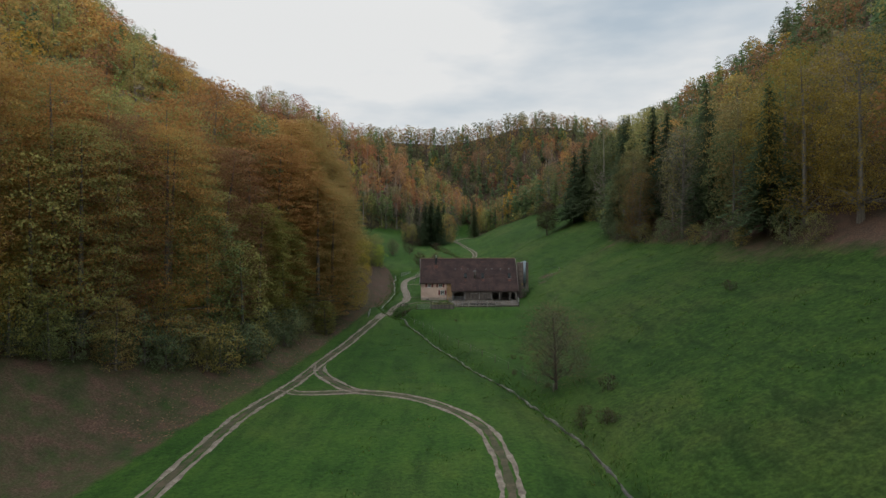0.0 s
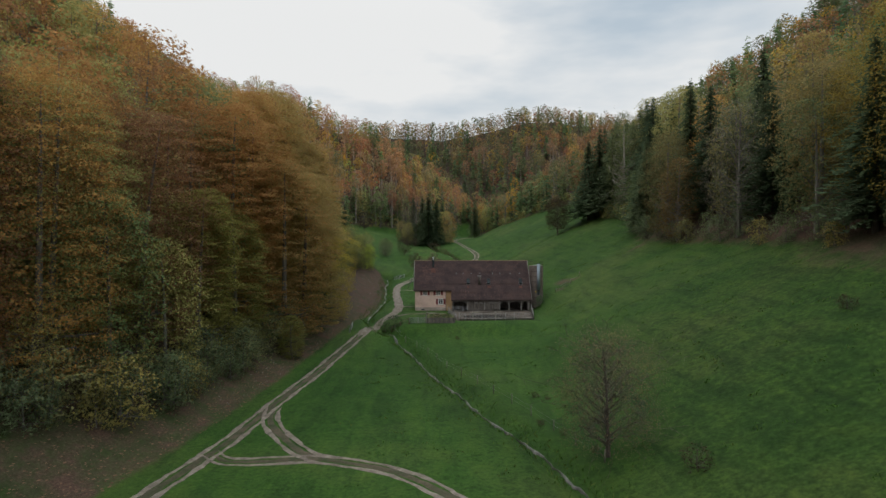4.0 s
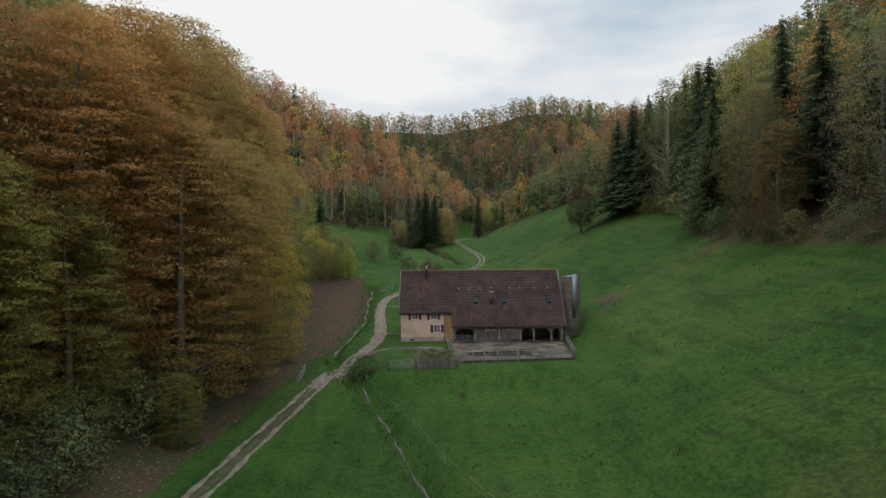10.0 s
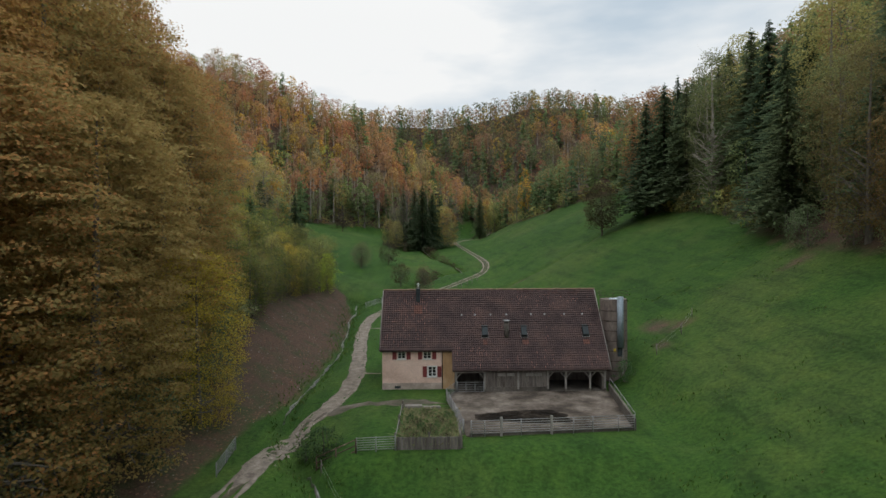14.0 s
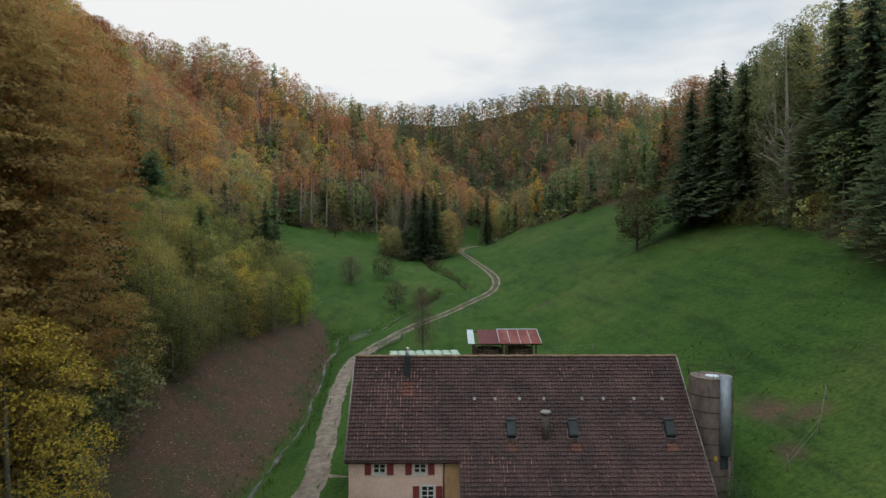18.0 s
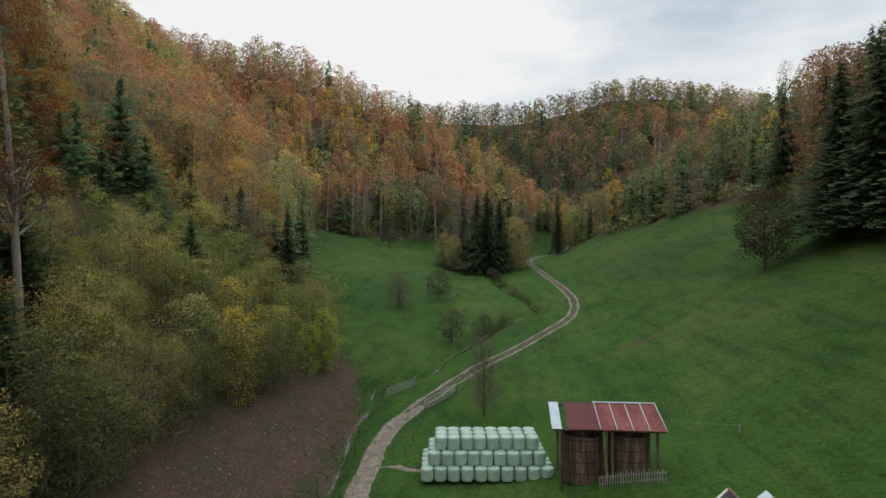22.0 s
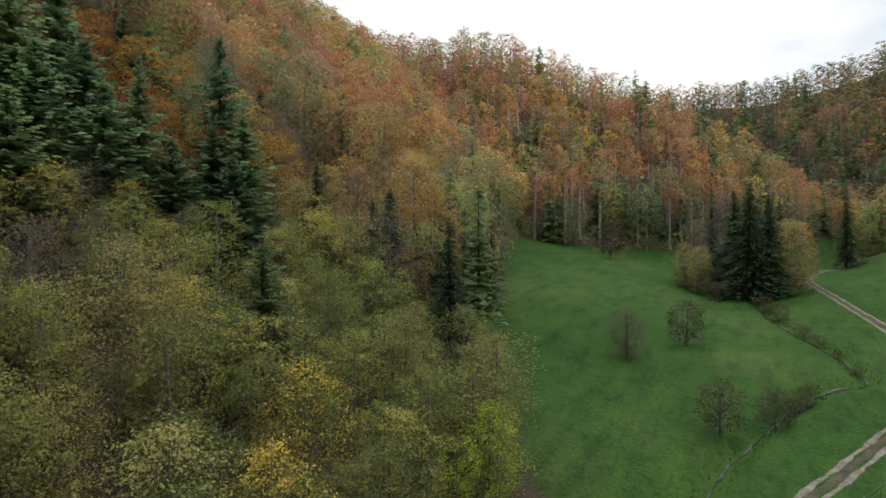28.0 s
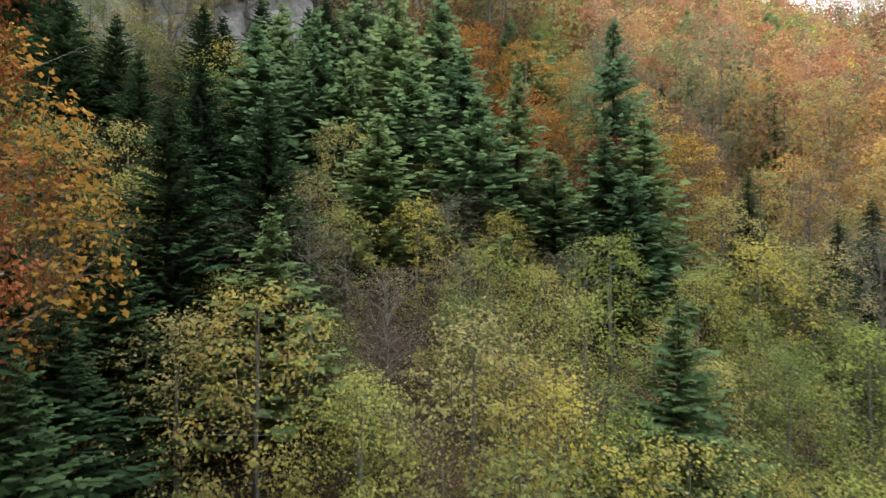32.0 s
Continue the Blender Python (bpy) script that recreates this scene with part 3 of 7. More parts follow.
for nm, line, sd in (("road", ROAD_MAIN, 1.0), ("road_loop", ROAD_LOOP, 2.0), ("road_spur", ROAD_SPUR, 3.0)):
    r = part(nm, strip(line, 0, 1.1, 0.03, sd + 7, 0.1), M_VERGE, None)
    tagged(r, "unpaved farm track with two pale gravel wheel ruts", "track", kind="structure")
    for side in (-1, 1):
        part("wheel_rut", strip(line, 0.76 * side, 0.6, 0.06, sd + side, 0.1), M_GRAVEL, r, "pale gravel wheel rut")
    tagged(r, kind="structure")

creek = part("stream", strip(CREEK_MID, 0, 0.26, 0.12, 9.0, 0.12), M_WATER, None)
lower = part("stream", strip(CREEK_LOW, 0, 0.25, 0.19, 7.0, 0.12), M_WATER, None)
tagged(lower, "narrow shallow stream below the culvert", "stream", kind="structure")
upper = part("stream", strip(CREEK_UP, 0, 0.16, 0.2, 4.0, 0.1), M_WATER, None)
tagged(upper, "thread of water in the upper meadow's ditch", "stream", kind="structure")
tagged(creek, "narrow shallow stream in a grassy ditch", "stream", kind="structure")


farm_gravel = part("farm_gravel", strip([(-13.0, -22), (-12.2, -17.5), (-10.4, -9.5), (-8.4, -3.4), (-7.5, 5), (-8.2, 16), (-9.4, 29), (-9.9, 41), (-9.2, 48.5), (-7.4, 53.5)], 0.0, 2.3, 0.045, 13.0, 0.25), M_GRAVEL, None)
tagged(farm_gravel, "worn pale gravel where the track passes the farmhouse", "track", kind="structure")
house_path = part("house_path", strip([(-10.4, -8.6), (-8.6, -6.6), (-6, -5.6), (-2, -5.2), (1.5, -5.6), (4.2, -6.2)], -0.2, 2.7, 0.04, 15.0, 0.5), plain("muddy_gravel", [(0.04, 0.05, 0.022), (0.085, 0.07, 0.05), (0.15, 0.125, 0.1)], 0.5, 0.95, bump=0.04, grain=6.0), None)
tagged(house_path, "muddy gravel path along the front of the house", "path", kind="structure")
bale_path = part("bale_path", strip([(-9.8, 36.5), (-8.2, 37.6), (-6.2, 37.4), (-4.6, 36.8)], 0, 1.7, 0.05, 19.0, 0.25), M_GRAVEL, None)
tagged(bale_path, "worn gravel spur from the track to the bale stack", "track", kind="structure")
side_path = part("side_path", strip([(-8.0, 9.2), (-6.2, 8.4), (-4.2, 8.2)], 0, 1.3, 0.05, 17.0, 0.12), M_GRAVEL, None)
tagged(side_path, "short gravel path to the side of the house", "path", kind="structure")
# ---- trees ----
RNG = np.random.default_rng(7)


def tubes(paths, sides=5):
    """Tapered tubes; each path is a list of (point, radius). Returns corner points and four-cornered faces."""
    vs, qs, at = [], [], 0
    for path in paths:
        p = np.array([q[0] for q in path], float)
        r = np.array([q[1] for q in path], float)
        d = np.gradient(p, axis=0)
        d /= np.linalg.norm(d, axis=1, keepdims=True) + 1e-9
        side = np.cross(d, np.where(np.abs(d[:, 2:3]) > 0.9, [[1.0, 0, 0]], [[0, 0, 1.0]]))
        side /= np.linalg.norm(side, axis=1, keepdims=True) + 1e-9
        up = np.cross(side, d)
        a = np.arange(sides) * 2 * np.pi / sides
        ring = p[:, None] + r[:, None, None] * (np.cos(a)[None, :, None] * side[:, None] + np.sin(a)[None, :, None] * up[:, None])
        vs.append(ring.reshape(-1, 3))
        i = at + np.arange(len(p) - 1)[:, None] * sides + np.arange(sides)[None]
        j = at + np.arange(len(p) - 1)[:, None] * sides + (np.arange(sides)[None] + 1) % sides
        qs.append(np.stack([i, j, j + sides, i + sides], -1).reshape(-1, 4))
        at += len(p) * sides
    return np.concatenate(vs), np.concatenate(qs)


def leaves(centres, size, rng, outward=None, narrow=0.66, loose=0.55, round_to=None, mix=0.5, up=0.55):
    """One four-cornered leaf spray at each centre, facing roughly outward and up."""
    n = len(centres)
    nor = rng.normal(size=(n, 3)) * loose
    nor[:, 2] += up
    if outward is not None:
        nor += outward
    nor /= np.linalg.norm(nor, axis=1, keepdims=True)
    u = np.cross(nor, rng.normal(size=(n, 3)))
    u /= np.linalg.norm(u, axis=1, keepdims=True)
    w = np.cross(nor, u)
    s = size * rng.uniform(0.6, 1.35, (n, 1)) * 0.5
    bend = nor * s * rng.uniform(-0.35, 0.15, (n, 1))
    v = np.stack([centres - u * s, centres - w * s * narrow + bend, centres + u * s, centres + w * s * narrow + bend], 1).reshape(-1, 3)
    shade = nor * (1 - mix) + (round_to if round_to is not None else nor) * mix
    shade /= np.linalg.norm(shade, axis=1, keepdims=True) + 1e-9
    return v, np.arange(4 * n).reshape(-1, 4), np.repeat(shade, 4, axis=0)


def broadleaf(seed, h, radius, base, clumps, per, size, flat=0.5, sides=5, twigs=0, limbs=99, spread_by=(0.26, 0.42), wild=0, up=0.55):
    """A broadleaved tree: trunk, limbs to its clumps, and leaf sprays on the outer side of each clump. Returns wood and leaf arrays."""
    rng = np.random.default_rng(seed)
    lean = rng.normal(size=2) * 0.02 * h
    steps = 6 if sides > 3 else 3
    trunk = [((lean[0] * t * t, lean[1] * t * t + 0.1 * math.sin(4 * t + seed), h * 0.93 * t - 0.6 * (t == 0)), 0.014 * h * (1 - t) ** 0.8 + 0.03 + 0.008 * h * (t == 0)) for t in np.linspace(0, 1, steps)]
    paths, centres, outs, rounds = [trunk], [], [], []
    middle = np.array([lean[0] * 0.3, lean[1] * 0.3, h * (base + 1) / 2 * 0.94])
    for k in range(clumps):
        t = (k + rng.uniform(0, 1)) / clumps
        zf = base + (0.97 - base) * t
        prof = math.sqrt(max(0.06, 1 - abs((2 * t - 0.84) / 1.16) ** 2.4)) if t > 0.42 else 0.72 + 0.28 * t / 0.42
        prof *= rng.uniform(0.76, 1.08) if not wild else rng.uniform(0.35, 1.2)
        a = k * 2.39996 + rng.uniform(-0.5, 0.5)
        r = radius * 0.8 * prof * rng.uniform(0.45, 1.0) ** 0.5
        c = np.array([lean[0] * zf * zf + r * math.cos(a), lean[1] * zf * zf + r * math.sin(a), h * zf])
        root = max(0.1, zf - 0.05 - 0.4 * r / h)
        q0 = np.array([lean[0] * root ** 2, lean[1] * root ** 2, h * 0.93 * root])
        mid = (q0 + c) / 2 + rng.normal(size=3) * 0.03 * h * np.array([1, 1, 0.5]) + [0, 0, 0.015 * h]
        r0 = 0.0055 * h * (1 - 0.6 * zf) + 0.012
        if k < limbs:
            paths.append([(q0, r0), (mid, r0 * 0.65), (c, r0 * 0.25)])
        for _ in range(twigs):
            e = c + rng.normal(size=3) * radius * np.array([0.28, 0.28, 0.25])
            paths.append([(mid * 0.4 + c * 0.6, r0 * 0.3), (e, 0.008)])
            if twigs > 3:
                for _ in range(2):
                    paths.append([(e, 0.012), (e + rng.normal(size=3) * radius * 0.16, 0.006)])
        spread = radius * rng.uniform(*spread_by)
        out = (c - middle) / np.array([radius, radius, h * (1 - base) / 2])
        g = rng.normal(size=(per, 3))
        g /= np.linalg.norm(g, axis=1, keepdims=True)
        g += 0.75 * out / (np.linalg.norm(out) + 0.3) + [0, 0, 0.25]
        g /= np.linalg.norm(g, axis=1, keepdims=True)
        rad = rng.uniform(0.55 - 0.35 * (wild > 0), 1.08 + 0.25 * (wild > 0), (per, 1)) * spread
        centres.append(c + g * rad * [1, 1, flat] - [0, 0, 0.06] * (np.hypot(g[:, :1], g[:, 1:2]) * rad) ** 1.5)
        outs.append(g * (0.9 if sides > 3 or wild else 1.7))
        rounds.append(g * 0.55 + 0.8 * out / (np.linalg.norm(out) + 0.2) + [0, 0, 0.3])
    for k in range(wild):  # upright shoots that stand out of the crown
        a, r = rng.uniform(0, 6.28), radius * 0.85 * math.sqrt(rng.uniform())
        foot = np.array([r * math.cos(a), r * math.sin(a), h * (0.95 - 0.5 * (r / radius) ** 2)])
        tip = foot + np.array([0.12 * r * math.cos(a), 0.12 * r * math.sin(a), h * rng.uniform(0.08, 0.2)])
        low = foot - [0, 0, 0.25 * h]
        paths.append([(low, 0.02), (tip, 0.006)])
        n = int(per * 0.5)
        f = rng.uniform(0, 1, (n, 1))
        centres.append(low + (tip - low) * f + rng.normal(size=(n, 3)) * (0.05 * radius + 0.09 * radius * (1 - f)))
        outs.append(rng.normal(size=(n, 3)) * 0.5)
        rounds.append(np.tile([0.6 * math.cos(a), 0.6 * math.sin(a), 0.7], (n, 1)))
    return tubes(paths, sides), leaves(np.concatenate(centres), size, rng, np.concatenate(outs), *((0.66, 0.55) if sides > 3 or wild or twigs > 2 else (0.75, 0.5)),
                                       np.concatenate(rounds), 0.6 if sides > 3 or wild or twigs > 2 else 0.8, up), steps, sides


def conifer(seed, h, radius, levels, arms, per, size, sides=5, ragged=0.18, droop=1.0):
    """A spruce: whorls of drooping arms hung with needle sprays, the lowest ones ragged."""
    rng = np.random.default_rng(seed)
    paths = [[((0, 0, -0.6), 0.017 * h), ((0, 0, h * 0.5), 0.010 * h), ((0, 0, h * 0.985), 0.01)]]
    vs, ns = [], []
    for k in range(levels):
        t = (k + 0.3) / levels
        z = h * (0.08 + 0.92 * t)
        reach = radius * (1 - t) ** 0.82 * rng.uniform(1 - ragged, 1 + ragged) + 0.15
        n = max(5, int(arms * (1 - 0.5 * t)))
        a0 = rng.uniform(0, 6.28)
        for i in range(n):
            a = a0 + 2 * math.pi * i / n + rng.uniform(-0.22, 0.22)
            rr = reach * rng.uniform(0.68, 1.18)
            zj = z + rng.uniform(-1.5, 1.5) * h / levels
            fall = rng.uniform(0.75, 1.3) * droop
            d = np.array([math.cos(a), math.sin(a), 0])
            s = np.array([-math.sin(a), math.cos(a), 0])
            for j in range(per):
                f = (j + 0.75) / per
                drop = fall * (0.14 * rr * f + 0.24 * rr * f * f - 0.12 * rr * max(0, f - 0.8))
                p = d * rr * f + np.array([0, 0, zj - drop])
                wdt = size * (0.45 + 0.75 * math.sin(math.pi * min(1, 0.2 + 0.7 * f))) * rng.uniform(0.7, 1.25) * (0.6 + 0.4 * (1 - t))
                ln = rr / per
                sag = np.array([0, 0, -wdt * rng.uniform(-0.45, 1.0)])
                tip = np.array([0, 0, ln * rng.uniform(-0.45, 0.3)])
                ns += [d * 0.8 + np.array([0, 0, 0.6])] * (2 if sides > 3 else 1)
                if sides > 3:
                    for sg in (-1, 1):
                        vs.append([p - d * ln * 0.75, p + d * ln * 0.75 + tip, p + s * sg * wdt + d * ln * 0.35 + sag, p + s * sg * wdt * 0.6 - d * ln * 0.45 + sag * 0.7])
                else:
                    vs.append([p - d * ln * 0.8, p + s * wdt + sag, p + d * ln * 0.9 + tip, p - s * wdt + sag])
    v, ns = np.array(vs), np.array(ns)
    own = np.cross(v[:, 2] - v[:, 0], v[:, 3] - v[:, 1])
    turn = (own * ns).sum(1) < 0
    v[turn] = v[turn][:, ::-1]
    own[turn] *= -1
    own /= np.linalg.norm(own, axis=1, keepdims=True) + 1e-9
    shade = ns * 0.7 + own * 0.3
    shade /= np.linalg.norm(shade, axis=1, keepdims=True)
    v = v.reshape(-1, 3)
    return tubes(paths, sides), (v, np.arange(len(v)).reshape(-1, 4), np.repeat(shade, 4, axis=0)), 3, sides


class Kind:
    """A few grown variants of one kind of tree, as plain arrays and as shared meshes."""

    def __init__(self, name, leaf, bark, variants, label, category="tree"):
        self.name, self.leaf, self.bark, self.variants, self.label, self.category = name, leaf, bark, variants, label, category
        self.meshes = None

    def plant(self, x, y, scale, rng, sink=0.1, label="", group="", wide=1.0):
        if self.meshes is None:
            self.meshes = []
            for (wv, wq), (lv, lq, ln), steps, sides in self.variants:
                nv, nq = steps * sides, (steps - 1) * sides
                a = fast_mesh("trunk", wv[:nv], wq[:nq], smooth=True)
                c = fast_mesh("branchwork", wv[nv:], wq[nq:] - nv, smooth=True) if len(wq) > nq else None
                b = fast_mesh("crown", lv, lq, normals=ln)
                b.materials.append(self.leaf)
                for m in (a, c):
                    if m:
                        m.materials.append(self.bark)
                self.meshes.append((a, b, c))
        a, b, c = self.meshes[rng.integers(len(self.meshes))]
        z = float(surface(np.array([x]), np.array([y]))[0]) - sink
        e = new(self.name)
        e.matrix_world = Matrix.LocRotScale((x, y, z), Euler((0, 0, rng.uniform(0, 6.28))), (scale * wide, scale * wide, scale))
        tagged(e, label or self.label, self.category, group)
        new("trunk", a).parent = e
        new("crown", b).parent = e
        if c:
            tagged(new("branchwork", c), kind="stuff").parent = e
        return e


def joined_woods(name, label, entries):
    """Many far trees as one mesh of kind stuff. entries: (kind, x, y, scale, turn, tone, variant)."""
    mats, slot, verts, faces, tones, mat_ids, shades, at = [], {}, [], [], [], [], [], 0
    for kind in {id(e[0]): e[0] for e in entries}.values():
        for vi, (wood, leaf, _, _) in enumerate(kind.variants):
            mine = np.array([e[1:6] for e in entries if e[0] is kind and e[6] == vi])
            if not len(mine):
                continue
            z = surface(mine[:, 0], mine[:, 1])
            for (v, q, nn), mat in (((*wood, None), kind.bark), (leaf, kind.leaf)):
                if mat.name not in slot:
                    slot[mat.name] = len(mats)
                    mats.append(mat)
                c, s, k = np.cos(mine[:, 3])[:, None], np.sin(mine[:, 3])[:, None], mine[:, 2][:, None]
                out = np.stack([(v[None, :, 0] * c - v[None, :, 1] * s) * k + mine[:, 0:1], (v[None, :, 0] * s + v[None, :, 1] * c) * k + mine[:, 1:2],
                                v[None, :, 2] * k + z[:, None]], -1)
                n = len(mine)
                verts.append(out.reshape(-1, 3))
                if nn is None:
                    shades.append(np.zeros((n * len(v), 3)))
                else:
                    shades.append(np.stack([nn[None, :, 0] * c - nn[None, :, 1] * s, nn[None, :, 0] * s + nn[None, :, 1] * c, np.broadcast_to(nn[None, :, 2], (n, len(v)))], -1).reshape(-1, 3))
                faces.append((q[None] + (at + np.arange(n) * len(v))[:, None, None]).reshape(-1, 4))
                tones.append(np.repeat(mine[:, 4], len(v)))
                mat_ids.append(np.full(n * len(q), slot[mat.name], np.int32))
                at += n * len(v)
    m = fast_mesh(name, np.concatenate(verts), np.concatenate(faces), {"tone": np.concatenate(tones)}, normals=np.concatenate(shades))
    for mat in mats:
        m.materials.append(mat)
    m.polygons.foreach_set("material_index", np.concatenate(mat_ids))
    ob = new(name, m)
    return tagged(ob, label, "woods", kind="stuff")


# near kinds, then light ones for the far slopes
BEECH = Kind("beech_tree", M_BEECH, M_BARK, [broadleaf(11 + i, 23, 5.8, 0.05, 130, 230, 0.165, 0.22, 5, 0, 24, (0.34, 0.54), 0, 0.8) for i in range(4)], "tall beech in rust-brown autumn leaf at the wood's edge")
BROAD_BEECH = Kind("beech_tree", foliage("olive_brown_beech_leaves", [(0.0, (0.40, 0.165, 0.075)), (0.25, (0.41, 0.215, 0.084)), (0.5, (0.385, 0.25, 0.095)), (0.75, (0.31, 0.25, 0.098)), (1.0, (0.43, 0.185, 0.075))], 0.2, 0.58, 0.3), M_BARK,
                   [broadleaf(341 + i, 23, 5.8, 0.04, 280, 135, 0.18, 0.2, 5, 0, 40, (0.17, 0.34), 0, 0.85) for i in range(3)], "broad beech in olive-brown leaf with low sweeping branches")
LOW_MAPLE = Kind("maple_tree", foliage("olive_yellow_maple_leaves", [(0.0, (0.27, 0.235, 0.06)), (0.5, (0.22, 0.22, 0.07)), (1.0, (0.31, 0.25, 0.06))], 0.3, 0.55, 0.2), M_BARK, BROAD_BEECH.variants[:2], "maple with olive-yellow leaves at the wood's foot")
INNER = Kind("beech_tree", M_BEECH, M_BARK, [broadleaf(21 + i, 23, 6.0, 0.15, 80, 76, 0.33, 0.36, 4, 0, 6, (0.3, 0.48), 0, 0.7) for i in range(3)], "tall beech in rust-orange autumn leaf inside the wood")
YELLOW = Kind("maple_tree", M_YELLOW, M_BARK, [broadleaf(31 + i, 13, 4.6, 0.06, 74, 84, 0.21, 0.5, 5, 0, 20) for i in range(2)], "yellow-leaved maple at the wood's edge")
OLIVE = Kind("ash_tree", M_OLIVE, M_BARK, [broadleaf(41 + i, 17, 5.0, 0.06, 80, 74, 0.26, 0.42, 5, 0, 12, (0.28, 0.46), 0, 0.7) for i in range(3)], "tree with fading olive-green leaves on the slope")
PALE = Kind("half_bare_tree", M_PALE, M_BARK, [broadleaf(51 + i, 20, 5.0, 0.15, 52, 44, 0.25, 0.6, 3, 4, 99) for i in range(2)], "half-bare tree with thin grey-green leaves")
M_SPRUCE = foliage("grey_green_needles", [(0.0, (0.058, 0.088, 0.05)), (0.5, (0.082, 0.114, 0.062)), (1.0, (0.112, 0.14, 0.072))], 0.25, 0.5)
SPRUCE = Kind("spruce_tree", M_SPRUCE, M_DARKBARK, [conifer(61 + i, 22, 4.8, 58, 13, 8, 0.36, 5, 0.34, 1.0) for i in range(4)], "dark green spruce with drooping branches")
YOUNG_SPRUCE = Kind("spruce_tree", M_NEEDLE, M_DARKBARK, [conifer(221 + i, 13, 3.2, 32, 13, 6, 0.36, 5, 0.28, -0.75) for i in range(4)], "young dark green spruce above the hazel thicket")
FINE_SPRUCE = Kind("spruce_tree", M_NEEDLE, M_DARKBARK, [conifer(229 + i, 13, 3.1, 46, 15, 9, 0.21, 5, 0.28, -0.75) for i in range(2)], "dark spruce among the hazels")
# same spruces as FINE_SPRUCE, with forest shade put into a darker needle colour
SHADED_SPRUCE = Kind("spruce_tree", foliage("shade_darkened_needles", [(0.0, (0.035, 0.062, 0.032)), (1.0, (0.06, 0.095, 0.042))], 0.3, 0.3), M_DARKBARK, FINE_SPRUCE.variants, "spruce low in the thicket, its needles coloured darker to stand for forest shade")
TALL_FINE = Kind("spruce_tree", M_NEEDLE, M_DARKBARK, [conifer(219 + i, 22, 4.6, 42, 13, 8, 0.36, 5, 0.32, 0.1) for i in range(2)], "dark green spruce between the beeches")
SMALL_BEECH = Kind("beech_tree", M_BEECH, M_BARK, [broadleaf(91 + i, 14, 4.2, 0.08, 60, 70, 0.23, 0.55, 4, 1, 30) for i in range(2)], "young beech in orange-brown leaf among spruces")
RED_BEECH = Kind("beech_tree", M_RUST, M_BARK, SMALL_BEECH.variants, "young beech in rust-red autumn leaf among spruces")
GOLD_BEECH = Kind("beech_tree", M_GOLD, M_BARK, SMALL_BEECH.variants, "beech in golden orange leaf above the thicket")
SHRUB = Kind("young_tree", M_HAZEL, M_BARK, [broadleaf(71 + i, 8.8, 3.3, 0.03, 64, 66, 0.15, 0.8, 3, 1, 16, (0.2, 0.34), 9) for i in range(6)], "young hazel thicket tree with olive-yellow leaves", "young tree")
GREEN_SHRUB = Kind("young_tree", M_HAZELGREEN, M_BARK, SHRUB.variants[2:4], "green young hazel at the thicket's lower edge", "young tree")
THIN = Kind("bare_shrub", M_PALE, M_GREYTWIG, [broadleaf(76 + i, 7.5, 3.0, 0.05, 44, 18, 0.15, 0.7, 3, 6, 44) for i in range(2)], "nearly leafless purple-grey shrub in the thicket", "shrub")
M_BUSH = foliage("grey_green_bush_leaves", [(0.0, (0.125, 0.165, 0.085)), (0.5, (0.165, 0.195, 0.098)), (0.85, (0.225, 0.215, 0.09)), (1.0, (0.31, 0.25, 0.075))], 0.22)
BUSH = Kind("bush", M_BUSH, M_BARK, [broadleaf(81 + i, 4.4, 2.4, 0.03, 34, 36, 0.2, 0.7, 3, 1, 10, (0.26, 0.42), 10) for i in range(4)], "grey-green bush at the foot of the wood", "bush")

F_BEECH = Kind("b", M_COPPER, M_PALEBARK, [broadleaf(111 + i, 18.5, 3.9, (0.54, 0.46, 0.5)[i % 3], 22, 22, 0.62, 0.8, 3, 0, 1, (0.36, 0.54)) for i in range(6)], "")
F_OLIVE = Kind("o", M_OLIVE, M_BARK, [broadleaf(131 + i, 16.5, 3.9, 0.22, 24, 19, 0.62, 0.9, 3, 0, 2, (0.32, 0.5)) for i in range(4)], "")
F_PALE = Kind("p", M_PALE, M_PALEBARK, [broadleaf(141 + i, 17, 4.6, 0.35, 18, 9, 0.75, 0.66, 3, 0, 5, (0.30, 0.44)) for i in range(3)], "")
F_YELLOW = Kind("y", M_YELLOW, M_BARK, [broadleaf(151 + i, 17, 3.8, 0.25, 24, 18, 0.7, 0.9, 3, 0, 2, (0.32, 0.48)) for i in range(2)], "")
F_SPRUCE = Kind("s", M_NEEDLE, M_DARKBARK, [conifer(161 + i, 18, 4.3, 12, 8, 2, 1.25, 3) for i in range(4)], "")
SLENDER = Kind("sl", M_COPPER, M_PALEBARK, [broadleaf(331 + i, 23, 3.3, 0.6, 16, 22, 0.6, 0.8, 3, 0, 2, (0.36, 0.54)) for i in range(3)], "")
G_BEECH = Kind("gb", M_FARMIX, M_BARK, [broadleaf(231 + i, 16, 4.0, 0.18, 18, 14, 0.88, 0.85, 3, 0, 1, (0.36, 0.52)) for i in range(5)], "")
G_OLIVE = Kind("go", M_FARMIX, M_BARK, [broadleaf(241 + i, 15, 3.9, 0.15, 18, 14, 0.85, 0.85, 3, 0, 1, (0.36, 0.52)) for i in range(4)], "")
G_YELLOW = Kind("gy", M_YELLOW, M_BARK, G_OLIVE.variants[:2], "")
D_BUSH = Kind("dbu", M_OLIVE, M_BARK, [broadleaf(251 + i, 4.2, 2.6, 0.02, 14, 12, 0.5, 0.7, 3, 0, 3, (0.3, 0.46)) for i in range(4)], "")
